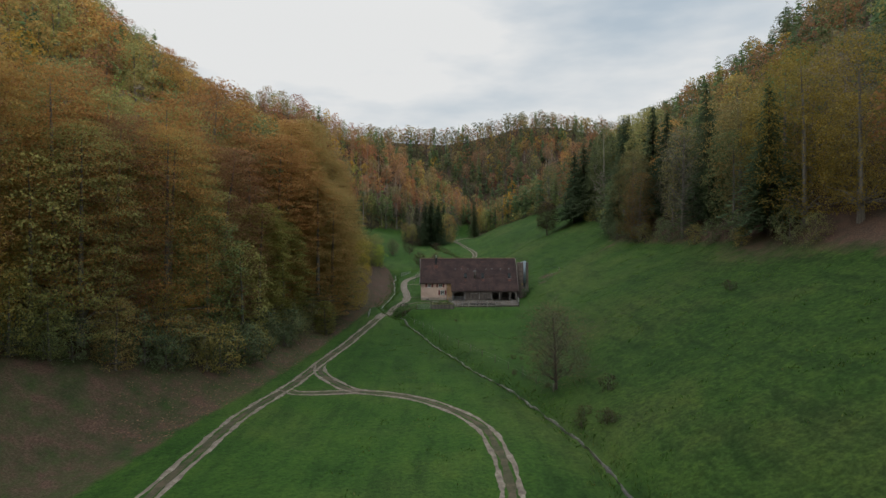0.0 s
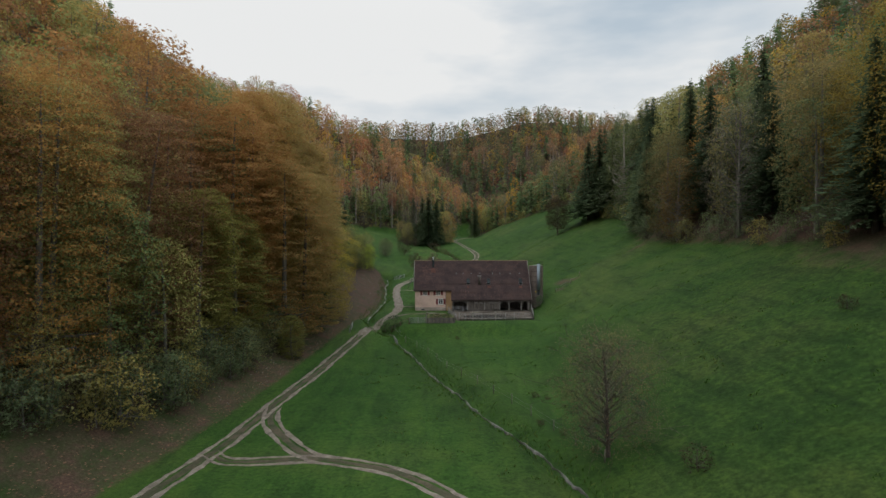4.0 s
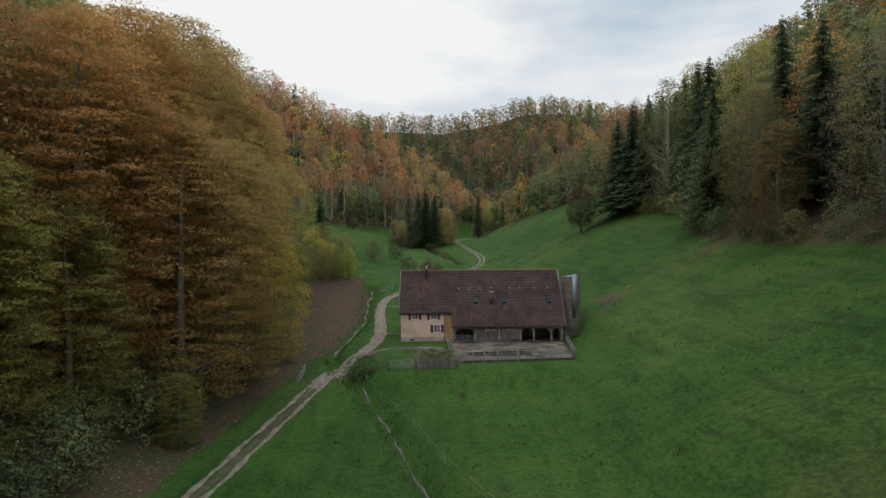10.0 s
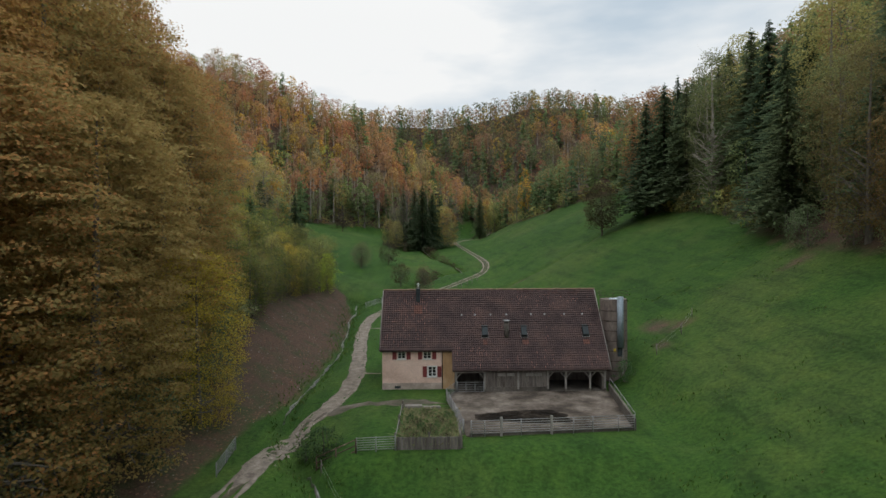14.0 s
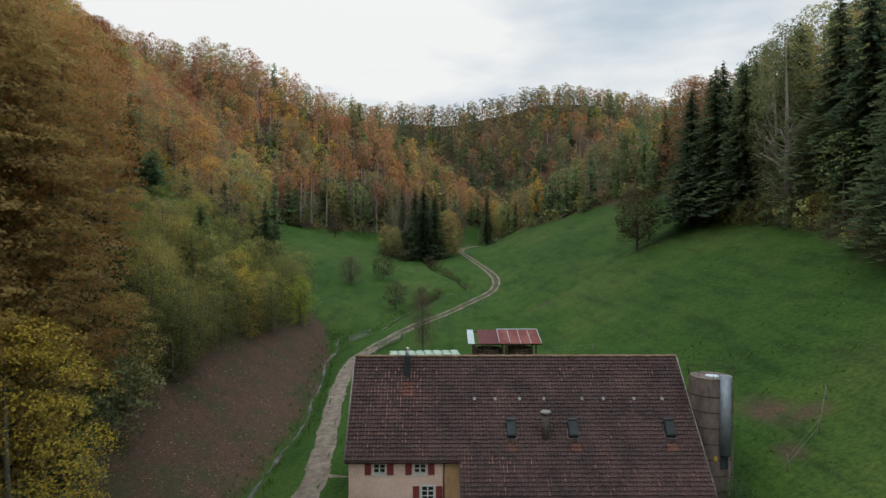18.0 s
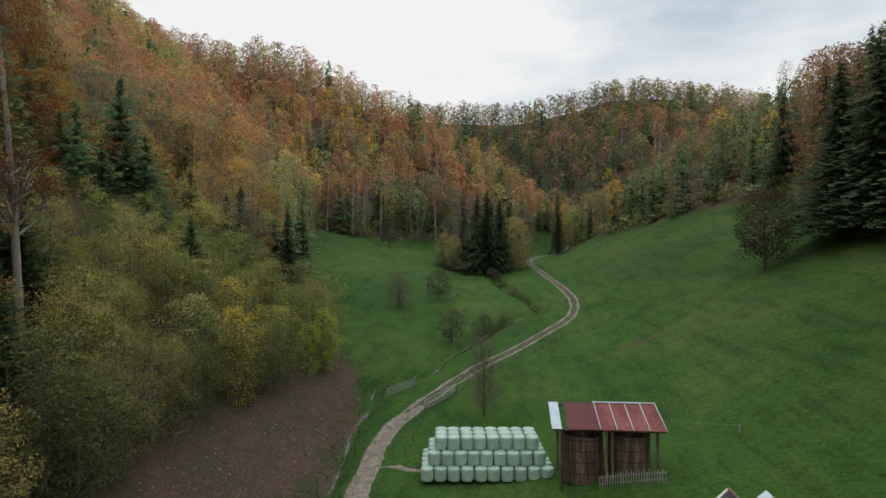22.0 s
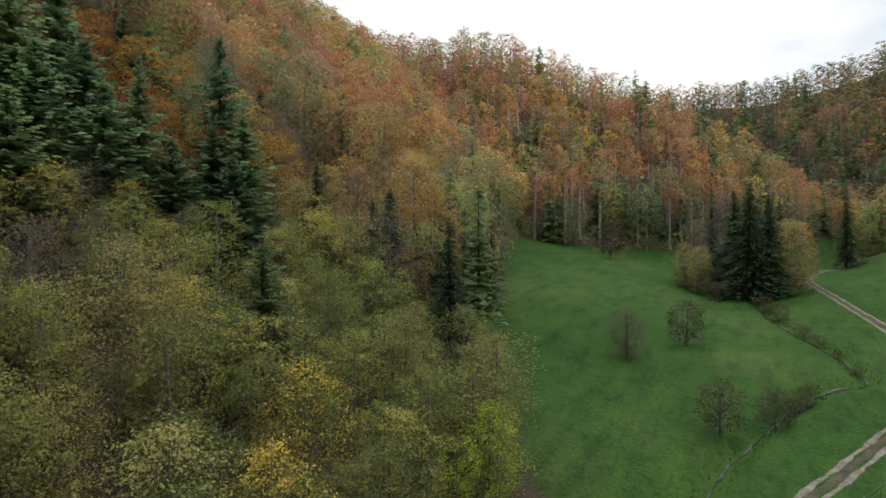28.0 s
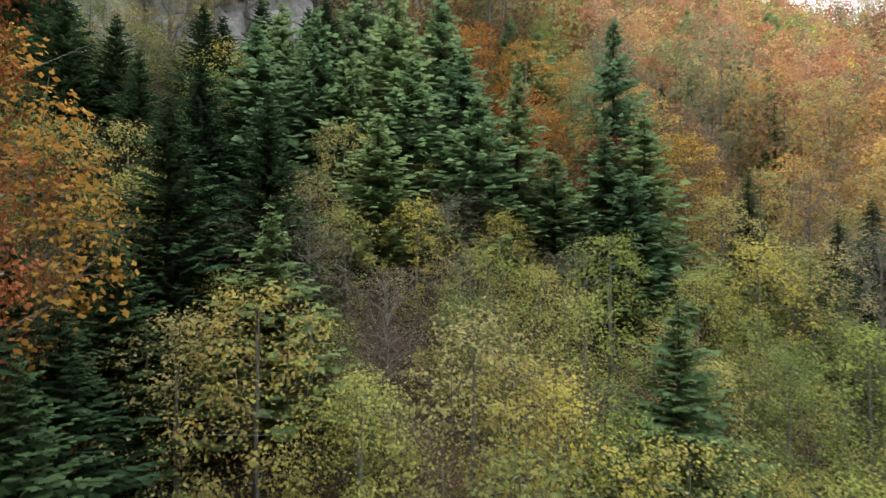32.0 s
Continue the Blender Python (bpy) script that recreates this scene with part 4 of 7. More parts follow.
CREST = Kind("cr", M_COPPER, M_BARK, [broadleaf(121 + i, 17, 3.9, 0.1, 30, 18, 0.64, 0.85, 3, 0, 1, (0.36, 0.54)) for i in range(4)], "")
N_BEECH = Kind("n", M_BEECH, M_BARK, F_BEECH.variants, "")

# middling ones for slopes at some eighty metres
D_BEECH = Kind("db", M_COPPER, M_BARK, [broadleaf(171 + i, 21, 5.2, 0.3, 46, 34, 0.48, 0.55, 3, 0, 6, (0.3, 0.46)) for i in range(4)], "")
D_RUST = Kind("dr", M_BEECH, M_BARK, D_BEECH.variants, "")
D_OLIVE = Kind("do", M_OLIVE, M_BARK, [broadleaf(181 + i, 18, 5.2, 0.18, 46, 28, 0.46, 0.6, 3, 0, 6) for i in range(3)], "")
D_PALE = Kind("dp", M_PALE, M_PALEBARK, [broadleaf(186 + i, 19, 4.6, 0.25, 34, 8, 0.46, 0.62, 3, 1, 16) for i in range(2)], "")
D_SPRUCE = Kind("ds", M_NEEDLE, M_DARKBARK, [conifer(191 + i, 21, 4.0, 20, 10, 3, 0.9, 3) for i in range(3)], "")


def scattered(x0, x1, y0, y1, step, rng):
    xs, ys = np.arange(x0, x1, step), np.arange(y0, y1, step)
    X, Y = np.meshgrid(xs, ys)
    X = X + rng.uniform(-0.42, 0.42, X.shape) * step + (np.arange(len(ys)) % 2)[:, None] * step / 2
    Y = Y + rng.uniform(-0.42, 0.42, Y.shape) * step
    return X.ravel(), Y.ravel()


def pick(rng, table):
    u, acc = rng.uniform() * sum(w for _, w in table), 0
    for k, w in table:
        acc += w
        if u < acc:
            return k
    return table[-1][0]


def wood_zone(name, label, x0, x1, y0, y1, step, table, rng, keep, size=(0.82, 1.12)):
    rows = []
    X, Y = scattered(x0, x1, y0, y1, step, rng)
    D = forest_depth(X, Y)
    for x, y, d in zip(X, Y, D):
        if not keep(x, y, d) or (y < 15 and abs(x) > 0.8 * (y + 154) + 14 and table is not far_mix):
            continue
        k = pick(rng, table(x, y))
        rows.append((k, x, y, rng.uniform(*size), rng.uniform(0, 6.28), rng.uniform(), rng.integers(len(k.variants))))
    return joined_woods(name, label, rows) if rows else None


def left_mix(x, y):
    if 30 < y < 92:
        return [(D_BEECH, 5), (D_RUST, 1.5), (D_OLIVE, 1.2), (D_PALE, 2), (D_SPRUCE, 1.2)]
    if 2 < y <= 30 and x > -85:
        return [(D_RUST, 6), (D_OLIVE, 1.4), (D_PALE, 1.2), (D_SPRUCE, 0.5)]
    if y < 62:
        return [(N_BEECH, 6), (F_OLIVE, 2.4), (F_PALE, 1.2), (F_SPRUCE, 1.2), (F_YELLOW, 0.5)]
    if y > 256 or x < -98:
        return [(CREST, 7), (F_OLIVE, 2.2), (F_SPRUCE, 0.8), (F_YELLOW, 0.6)]
    if y > 190 and x > -75 and y < 225:
        return [(F_BEECH, 2.5), (SLENDER, 3.4), (F_OLIVE, 2.2), (F_PALE, 1.6), (F_SPRUCE, 2.4), (F_YELLOW, 0.9)]
    return [(F_BEECH, 7.5), (SLENDER, 1.3), (F_OLIVE, 1.8), (F_PALE, 1.4), (F_SPRUCE, 0.9), (F_YELLOW, 1.2)]


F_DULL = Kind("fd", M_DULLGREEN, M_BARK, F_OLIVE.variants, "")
R_BEECH = Kind("rb", M_FARMIX, M_BARK, F_BEECH.variants, "")


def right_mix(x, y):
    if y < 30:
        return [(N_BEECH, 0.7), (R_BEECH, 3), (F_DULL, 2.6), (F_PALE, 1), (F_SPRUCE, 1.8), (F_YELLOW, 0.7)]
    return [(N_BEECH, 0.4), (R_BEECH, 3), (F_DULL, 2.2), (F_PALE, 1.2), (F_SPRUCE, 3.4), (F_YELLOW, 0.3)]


def far_mix(x, y):
    w = (0.5 + 2.4 * max(0, math.sin(x / 31 + y / 57))) * (1.0 if y < 395 else 0.35)
    return [(G_BEECH, 3.6), (G_OLIVE, 2.0), (F_PALE, 0.7), (F_SPRUCE, w), (F_BEECH, 1.1 if y < 380 else 0.0), (G_YELLOW, 0.45)]


def near_left(x, y, d):
    return -112 < y < 84 and d < (22 if y < 14 else 46)


def near_right(x, y, d):
    return x > 0 and -75 < y < 135 and d < 16


wood_zone("woods_on_near_slope", "dense autumn beech wood on a steep slope", -190, -15, -190, 90, 6.2, left_mix, RNG,
          lambda x, y, d: d > 0 and x < -15 and not near_left(x, y, d) and x > -135, (0.9, 1.15))
def middle_slope(x, y, d):
    return 84 < y < 165 and x > -125


wood_zone("woods_above_the_meadow", "mixed autumn wood above the upper meadow", -130, -20, 78, 172, 7.2,
          lambda x, y: [(D_BEECH, 1.8), (D_RUST, 2.4), (D_OLIVE, 3), (D_PALE, 2), (D_SPRUCE, 1.6)] if x > -78 else [(D_BEECH, 4), (D_OLIVE, 1.6), (D_PALE, 2), (D_SPRUCE, 1.6)], RNG, lambda x, y, d: d > 0 and middle_slope(x, y, d), (0.7, 1.05))
wood_zone("woods_on_far_ridge", "autumn beech wood in orange and red on a ridge", -215, 46, 90, 294, 5.7, left_mix, RNG,
          lambda x, y, d: d > 0 and x < 44 and not middle_slope(x, y, d) and not (x > 26 and y < 262), (0.9, 1.07))
wood_zone("woods_on_opposite_slope", "mixed wood of spruces and autumn beeches on a steep slope", 30, 175, -170, 300, 7.8, right_mix, RNG,
          lambda x, y, d: d > 0 and not near_right(x, y, d))
wood_zone("woods_on_far_hill", "distant wooded hill with beeches and dark conifers", -120, 290, 262, 444, 7.1, far_mix, RNG,
          lambda x, y, d: d > 0 and not (x < 44 and y < 294) and not (x > 30 and y < 300) and x > -95 + 0.25 * (y - 330) and (x > 5 or y > 340), (0.88, 1.1))

wood_zone("bushes_along_upper_meadow", "low grey-green bushes along the wood's lower edge", -75, 20, 78, 290, 3.6,
          lambda x, y: [(D_BUSH, 5), (D_OLIVE, 0.35), (D_SPRUCE, 0.3), (D_PALE, 0.3)], RNG, lambda x, y, d: -1.0 < d < 9 and x < 20, (0.6, 1.15))
wood_zone("bushes_under_opposite_wood", "low bushes and dark undergrowth below the spruces", 25, 85, 28, 280, 4.2,
          lambda x, y: [(D_BUSH, 5), (D_OLIVE, 0.4), (D_SPRUCE, 0.5)], RNG, lambda x, y, d: -0.5 < d < 8 and x > 25, (0.5, 1.1))

wood_zone("woods_down_the_valley", "dense wood on both sides of the lower valley", -115, 115, -200, 0, 8.5, far_mix, RNG,
          lambda x, y, d: d > 0 and abs(x) > 0.8 * (y + 154) + 14 and not near_left(x, y, d) and not near_right(x, y, d))

# trees one by one along the near edges
X, Y = scattered(-75, -15, -112, 14, 5.4, RNG)
for x, y, d in zip(X, Y, forest_depth(X, Y)):
    if d < 1.0 or x > -15 or y > 12 or not near_left(x, y, d) or (-58 < y < 9 and d < 6.5):
        continue
    if d > 10:
        k = pick(RNG, [(INNER, 6), (OLIVE, 1.2), (PALE, 0.7), (TALL_FINE, 0.4)])
    elif d > 3:
        k = pick(RNG, [(BEECH, 4.4), (OLIVE, 2.6), (PALE, 1.4), (YELLOW, 0.3)])
    else:
        k = pick(RNG, [(BEECH, 4), (OLIVE, 2.4), (BUSH, 2)])
    k.plant(x, y, RNG.uniform(0.85, 1.1) * (1.42 if d > 3 and y > -45 else 1.22 if d > 3 else 1.05), RNG)
X, Y = scattered(-60, -15, -112, 12, 3.9, RNG)
for x, y, d in zip(X, Y, forest_depth(X, Y)):
    if -0.8 < d < 3.6 and x < -15:
        k = pick(RNG, [(BUSH, 5), (OLIVE, 1.2), (YELLOW, 0.25)])
        k.plant(x, y, RNG.uniform(0.8, 1.4) if k is BUSH else RNG.uniform(0.35, 0.55), RNG, wide=1.2)
# broad trees that hang over the foot of the slope: kind, place, height, width
RNG_L = np.random.default_rng(31)
for k, x, y, tall, wide in ((BROAD_BEECH, -23.5, -31, 27, 1.2), (BROAD_BEECH, -22.0, -22.5, 26, 1.15), (BROAD_BEECH, -24.6, -14.5, 28, 1.05), (BROAD_BEECH, -25.2, -4.5, 29, 1.0), (BROAD_BEECH, -26.5, 4, 28, 0.95),
                           (BROAD_BEECH, -30, -37, 31, 1.1), (BROAD_BEECH, -30, -26, 34, 1.0), (BROAD_BEECH, -29.5, -16.5, 35, 1.0), (BROAD_BEECH, -30.5, -7, 34, 1.0), (BROAD_BEECH, -31.5, 2, 32, 1.0),
                           (LOW_MAPLE, -27.6, -42.5, 18, 1.25), (LOW_MAPLE, -29.5, -51, 20, 1.15), (LOW_MAPLE, -20.9, -37.5, 6.2, 1.5)):
    top = max(v[0][0][:, 2].max() for v in k.variants)
    k.plant(x, y, tall / top, RNG_L, wide=wide)
# single trees above and beside the hazel thicket: place, height of the tip
TIPS = [(-47.8, 47.6, 37.3), (-48.5, 51.1, 39.7), (-51.8, 44.9, 40.4), (-53.4, 49.8, 42.0), (-45.7, 52.0, 33.6), (-45.0, 55.6, 35.3), (-43.8, 57.9, 36.4), (-48.6, 59.8, 44.8), (-42.1, 54.9, 32.3), (-32.1, 47.5, 25.4),
        (-48.2, 41.0, 35.4), (-54.3, 41.4, 40.6), (-55.8, 39.5, 44.2), (-55.8, 45.4, 47.0), (-55.4, 35.4, 42.2), (-59.3, 38.0, 45.3), (-60.9, 44.7, 49.4), (-44.0, 29.5, 34.0), (-40.2, 33.1, 28.9), (-39.8, 27.5, 27.5),
        (-33.6, 25.3, 24.3), (-36.8, 26.0, 25.5), (-45.4, 31.1, 31.0), (-57.7, 50.2, 48.4), (-41.6, 24.1, 27.6), (-62.4, 63, 48.7), (-60, 74.8, 44.0), (-43.8, 26.4, 28)]
for x, y, top in TIPS:
    z = float(surface(np.array([x]), np.array([y]))[0])
    # below y 32 the needles carry the wood's shade in their colour
    kind = SHADED_SPRUCE if y < 32 else FINE_SPRUCE if math.hypot(x + 15, y - 27) < 23 else YOUNG_SPRUCE
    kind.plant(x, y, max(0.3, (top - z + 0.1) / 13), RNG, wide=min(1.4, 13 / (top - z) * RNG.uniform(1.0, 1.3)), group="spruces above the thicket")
EDGE_TIPS = [(-33.5, 76.4, 27.4), (-37.2, 71.9, 31.1), (-37.6, 67.2, 26.4), (-42, 65.9, 33.0), (-35.9, 75.2, 28.0), (-40, 73, 30), (-34.5, 80, 26), (-38, 83, 29), (-73.2, 114.4, 55.9)]
for x, y, top in EDGE_TIPS:
    z = float(surface(np.array([x]), np.array([y]))[0])
    SPRUCE.plant(x, y, (top - z) / 22, RNG, wide=1.25, group="dark spruces at the meadow's edge", label="dark spruce at the upper meadow's edge")
OTHERS = [(RED_BEECH, -55.2, 55.7, 41.0), (RED_BEECH, -47.6, 58.0, 36.0), (YELLOW, -50.3, 60.4, 37.8), (GOLD_BEECH, -57, 58, 46), (GOLD_BEECH, -60, 54, 47), (GOLD_BEECH, -51.5, 55.5, 38.5), (SMALL_BEECH, -39, 80.7, 36.5),
          (GOLD_BEECH, -36.5, 78.5, 32), (SMALL_BEECH, -44, 70, 34), (SMALL_BEECH, -50, 68, 40), (SMALL_BEECH, -46, 77, 36), (RED_BEECH, -43, 21.0, 34), (GOLD_BEECH, -39.8, 23.6, 35), (RED_BEECH, -37.5, 22.4, 30),
          (PALE, -56, 68, 44), (PALE, -51.5, 73, 41), (SMALL_BEECH, -55, 63, 43), (YELLOW, -47.5, 66, 36), (SMALL_BEECH, -66, 31, 53), (GOLD_BEECH, -63, 57, 49)]
for k, x, y, top in OTHERS:
    z = float(surface(np.array([x]), np.array([y]))[0])
    tall = max(v[0][0][:, 2].max() for v in k.variants)
    k.plant(x, y, (top - z) / tall * 0.98, RNG)
for y in np.arange(17, 47, 2.8):
    x = float(knots(y, Y_L, EDGE_L)) + RNG.uniform(-0.8, 0.4)
    GREEN_SHRUB.plant(x, y, RNG.uniform(0.6, 0.92), RNG, wide=1.2)
TAKEN = [q[:2] for q in TIPS + EDGE_TIPS] + [q[1:3] for q in OTHERS]
RNG_T = np.random.default_rng(7)
X, Y = scattered(-78, -15, 12, 84, 3.25, RNG_T)
for x, y, d in zip(X, Y, forest_depth(X, Y)):
    if d < 0.7 or y < 12 or not near_left(x, y, d - 6 * (y > 14)) or (x < -68 and 22 < y < 47):
        continue
    gap = min(math.hypot(x - q[0], y - q[1]) for q in TAKEN)
    if y > 66:
        if d > 5 and gap > 2.5 and RNG_T.uniform() < 0.4:
            pick(RNG_T, [(OLIVE, 2), (PALE, 2.4), (SPRUCE, 1.2), (SMALL_BEECH, 3)]).plant(x, y, RNG_T.uniform(0.55, 0.8), RNG_T)
        elif d < 8 and gap > 1.6:
            SHRUB.plant(x, y, RNG_T.uniform(0.4, 0.7), RNG_T, wide=1.2)
    elif -53 < x < -36 and 35 < y < 58:
        if gap > 1.7:
            pick(RNG_T, [(THIN, 4 if x < -42 else 1.5), (SHRUB, 5), (BUSH, 2)]).plant(x, y, RNG_T.uniform(0.62, 0.9), RNG_T, wide=1.1)
    elif x > -41 and (y > 29 or x > -29):
        if gap > 1.5:
            (GREEN_SHRUB if RNG_T.uniform() < (0.75 if d < 7 else 0.3) else SHRUB).plant(x, y, RNG_T.uniform(0.62, 1.12), RNG_T, wide=RNG_T.uniform(1.0, 1.3))
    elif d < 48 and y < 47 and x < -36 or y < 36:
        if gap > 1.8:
            pick(RNG_T, [(SHADED_SPRUCE, 2.0), (SHRUB, 2.2), (GREEN_SHRUB, 1.8), (BUSH, 0.8)]).plant(x, y, RNG_T.uniform(0.6, 0.95), RNG_T, wide=1.15)
    elif gap > 2.4 and RNG_T.uniform() < 0.52:
        pick(RNG_T, [(YOUNG_SPRUCE, 3), (SMALL_BEECH, 3), (OLIVE, 1), (PALE, 1.4), (GOLD_BEECH, 1)]).plant(x, y, RNG_T.uniform(0.7, 1.0), RNG_T)
# single trees along the opposite wood's edge: kind, place, height, width
EDGE_BEECH = Kind("beech_tree", foliage("fading_edge_beech_leaves", [(0.0, (0.22, 0.105, 0.05)), (0.5, (0.19, 0.12, 0.05)), (1.0, (0.16, 0.135, 0.06))], 0.3), M_BARK,
                  [broadleaf(301 + i, 24, 6.2, 0.06, 110, 120, 0.26, 0.42, 5, 1, 60, (0.28, 0.44)) for i in range(2)], "large beech with thinning orange-brown leaves at the wood's edge")
LIME_TALL = Kind("ash_tree", foliage("pale_yellow_green_leaves", [(0.0, (0.13, 0.155, 0.07)), (1.0, (0.17, 0.18, 0.085))], 0.3), M_PALEBARK,
                 [broadleaf(311, 30, 5.6, 0.08, 110, 74, 0.28, 0.5, 5, 1, 60, (0.26, 0.4))], "tall ash with pale yellow-green leaves")
BIG_YELLOW = Kind("maple_tree", foliage("gold_green_maple_leaves", [(0.0, (0.29, 0.2, 0.045)), (0.6, (0.22, 0.185, 0.055)), (1.0, (0.3, 0.215, 0.05))], 0.3), M_BARK,
                  [broadleaf(321 + i, 24, 6.6, 0.06, 120, 84, 0.26, 0.4, 5, 0, 20, (0.28, 0.44), 0, 0.8) for i in range(2)], "broad maple in gold and olive leaf at the wood's edge")
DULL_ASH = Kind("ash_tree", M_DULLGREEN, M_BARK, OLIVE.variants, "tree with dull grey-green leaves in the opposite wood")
RIGHT = [(EDGE_BEECH, 50.2, 0.5, 24, 1.0), (EDGE_BEECH, 49.6, -6.5, 18, 1.0), (LIME_TALL, 57.8, 55, 33, 1.0), (LIME_TALL, 60, 62, 28, 1.0), (SPRUCE, 62, 42, 30, 1.05), (SPRUCE, 63, 50, 30, 1.15), (SPRUCE, 53.8, 82, 27, 1.15),
         (SPRUCE, 56, 76, 29, 1.1), (SPRUCE, 58.5, 69.5, 27, 1.15), (SPRUCE, 60, 33, 25, 1.0), (SPRUCE, 56.5, -29, 21, 1.1), (SPRUCE, 58.5, -23, 22, 1.0), (SPRUCE, 52.5, 20, 22, 1.0), (DULL_ASH, 54.5, 12, 19, 1.0), (PALE, 55, -14, 21, 1.0),
         (DULL_ASH, 55.5, -19, 20, 0.9), (BIG_YELLOW, 57, -61, 26, 1.0), (BIG_YELLOW, 60, -50, 25, 1.0), (DULL_ASH, 57.5, -40, 21, 1.1), (BIG_YELLOW, 58, -72, 24, 1.0), (LIME_TALL, 60.5, 8, 27, 0.9), (SPRUCE, 57, 5, 29, 1.0), (SPRUCE, 56.5, -6, 26, 1.1), (SPRUCE, 55, 25, 25, 1.1)]
for k, x, y, tall, wide in RIGHT:
    top = max(v[0][0][:, 2].max() for v in k.variants)
    k.plant(x, y, tall / top, RNG, wide=wide)
X, Y = scattered(40, 85, -75, 135, 6.2, RNG)
for x, y, d in zip(X, Y, forest_depth(X, Y)):
    if d < 1.0 or not near_right(x, y, d) or min(math.hypot(x - q[1], y - q[2]) for q in RIGHT) < 4.5:
        continue
    mix = [(SPRUCE, 0.7), (INNER, 1.0), (DULL_ASH, 3.4), (PALE, 1.2), (YELLOW, 1.6)] if y < -25 else [(SPRUCE, 2.2), (INNER, 1.2), (DULL_ASH, 3.2), (PALE, 1.4)] if y < 25 else [(SPRUCE, 4.5), (INNER, 0.5), (DULL_ASH, 3.0), (PALE, 0.8)]
    k = pick(RNG, mix)
    k.plant(x, y, RNG.uniform(0.85, 1.15) * (1.25 if k is YELLOW or 30 < y < 100 and k is not SPRUCE else 1.1), RNG)
SHRUB_LIME = Kind("lime_shrub", foliage("lime_green_leaves", [(0.0, (0.34, 0.42, 0.06)), (1.0, (0.42, 0.48, 0.07))]), M_BARK, SHRUB.variants[:1], "bright lime-green shrub at the thicket's edge", "shrub")
GOLD_SHRUB = Kind("young_tree", foliage("golden_hazel_leaves", [(0.0, (0.40, 0.30, 0.06)), (0.6, (0.46, 0.34, 0.07)), (1.0, (0.37, 0.25, 0.07))], 0.3), M_BARK, SHRUB.variants[4:6], "golden-yellow young hazel in the thicket", "young tree")
for x, y, s in ((-22.4, 37.4, 0.98), (-25.5, 43.6, 0.95)):
    GOLD_SHRUB.plant(x, y, s, RNG)
for x, y, s in ((-19.3, 54.6, 0.86), (-19.8, 57.6, 0.7), (-20.2, 51.5, 0.66)):
    SHRUB_LIME.plant(x, y, s, RNG)
# ---- building materials ----
M_PLASTER = plain("pink_lime_plaster", [(0.58, 0.39, 0.31), (0.77, 0.555, 0.465), (0.83, 0.645, 0.56)], 0.3, 0.9, bump=0.01, grain=14)
M_OCHRE = plain("ochre_stained_plaster", [(0.38, 0.22, 0.11), (0.54, 0.34, 0.18), (0.62, 0.43, 0.27)], 0.8, 0.9, bump=0.01, grain=14)
M_PLINTH = plain("damp_grey_plinth", [(0.30, 0.24, 0.20), (0.55, 0.44, 0.385)], 0.9, 0.9, bump=0.015)
M_SHUTTER = plain("faded_red_paint", [(0.17, 0.035, 0.035), (0.23, 0.05, 0.048)], 2.0, 0.7, stretch=(1, 1, 0.3))
M_WHITE = plain("white_window_paint", [(0.66, 0.66, 0.63), (0.78, 0.78, 0.75)], 3.0, 0.6)
M_PANE = plain("dark_window_glass", [(0.015, 0.017, 0.018), (0.03, 0.032, 0.033)], 1.0, 0.08, spec=0.6)
M_BOARD = plain("weathered_grey_boards", [(0.085, 0.07, 0.06), (0.15, 0.13, 0.115), (0.20, 0.18, 0.16)], 1.4, 0.9, stretch=(4, 4, 0.5), bump=0.01, pieces=0.22)
M_BEAM = plain("grey_oak_beams", [(0.20, 0.18, 0.165), (0.34, 0.32, 0.295)], 1.5, 0.9, bump=0.01)
M_TILE = plain("brown_clay_roof_tiles", [(0.048, 0.032, 0.031), (0.074, 0.048, 0.045), (0.108, 0.065, 0.057)], 0.5, 0.85, bump=0.006, grain=9, pieces=0.13)
M_TILE_RED = plain("newer_red_clay_tiles", [(0.19, 0.09, 0.075), (0.30, 0.145, 0.12)], 0.9, 0.85, grain=9, pieces=0.35)
M_TILE_NEW = plain("new_orange_clay_tiles", [(0.12, 0.055, 0.042), (0.18, 0.08, 0.06)], 0.9, 0.85, grain=9, pieces=0.2)
M_TILE_SOFT = plain("reddish_brown_clay_tiles", [(0.055, 0.033, 0.03), (0.10, 0.055, 0.046)], 0.9, 0.85, grain=9, pieces=0.3)
M_RIDGE = plain("mossy_ridge_tiles", [(0.13, 0.075, 0.05), (0.22, 0.14, 0.10), (0.19, 0.17, 0.08)], 0.8, 0.9, grain=9, pieces=0.2)
M_CONCRETE = plain("stained_concrete", [(0.055, 0.048, 0.04), (0.105, 0.092, 0.078), (0.16, 0.142, 0.122)], 0.35, 0.9, bump=0.02, grain=6)
M_YARD = plain("mucky_brown_yard", [(0.024, 0.019, 0.015), (0.07, 0.056, 0.044), (0.14, 0.115, 0.093), (0.24, 0.205, 0.175)], 0.3, 0.95, bump=0.02, grain=3.5, spec=0.15)
M_SILO = plain("weathered_silo_rings", [(0.10, 0.075, 0.065), (0.17, 0.135, 0.118), (0.22, 0.18, 0.16)], 0.5, 0.85, stretch=(1, 1, 0.35), bump=0.01)
M_ZINC = plain("blue_grey_zinc", [(0.20, 0.245, 0.285), (0.28, 0.33, 0.37)], 0.8, 0.5, 0.35, stretch=(1, 1, 0.3))
M_STEEL = plain("galvanised_steel_tube", [(0.20, 0.20, 0.20), (0.30, 0.30, 0.295)], 3.0, 0.55, 0.3)
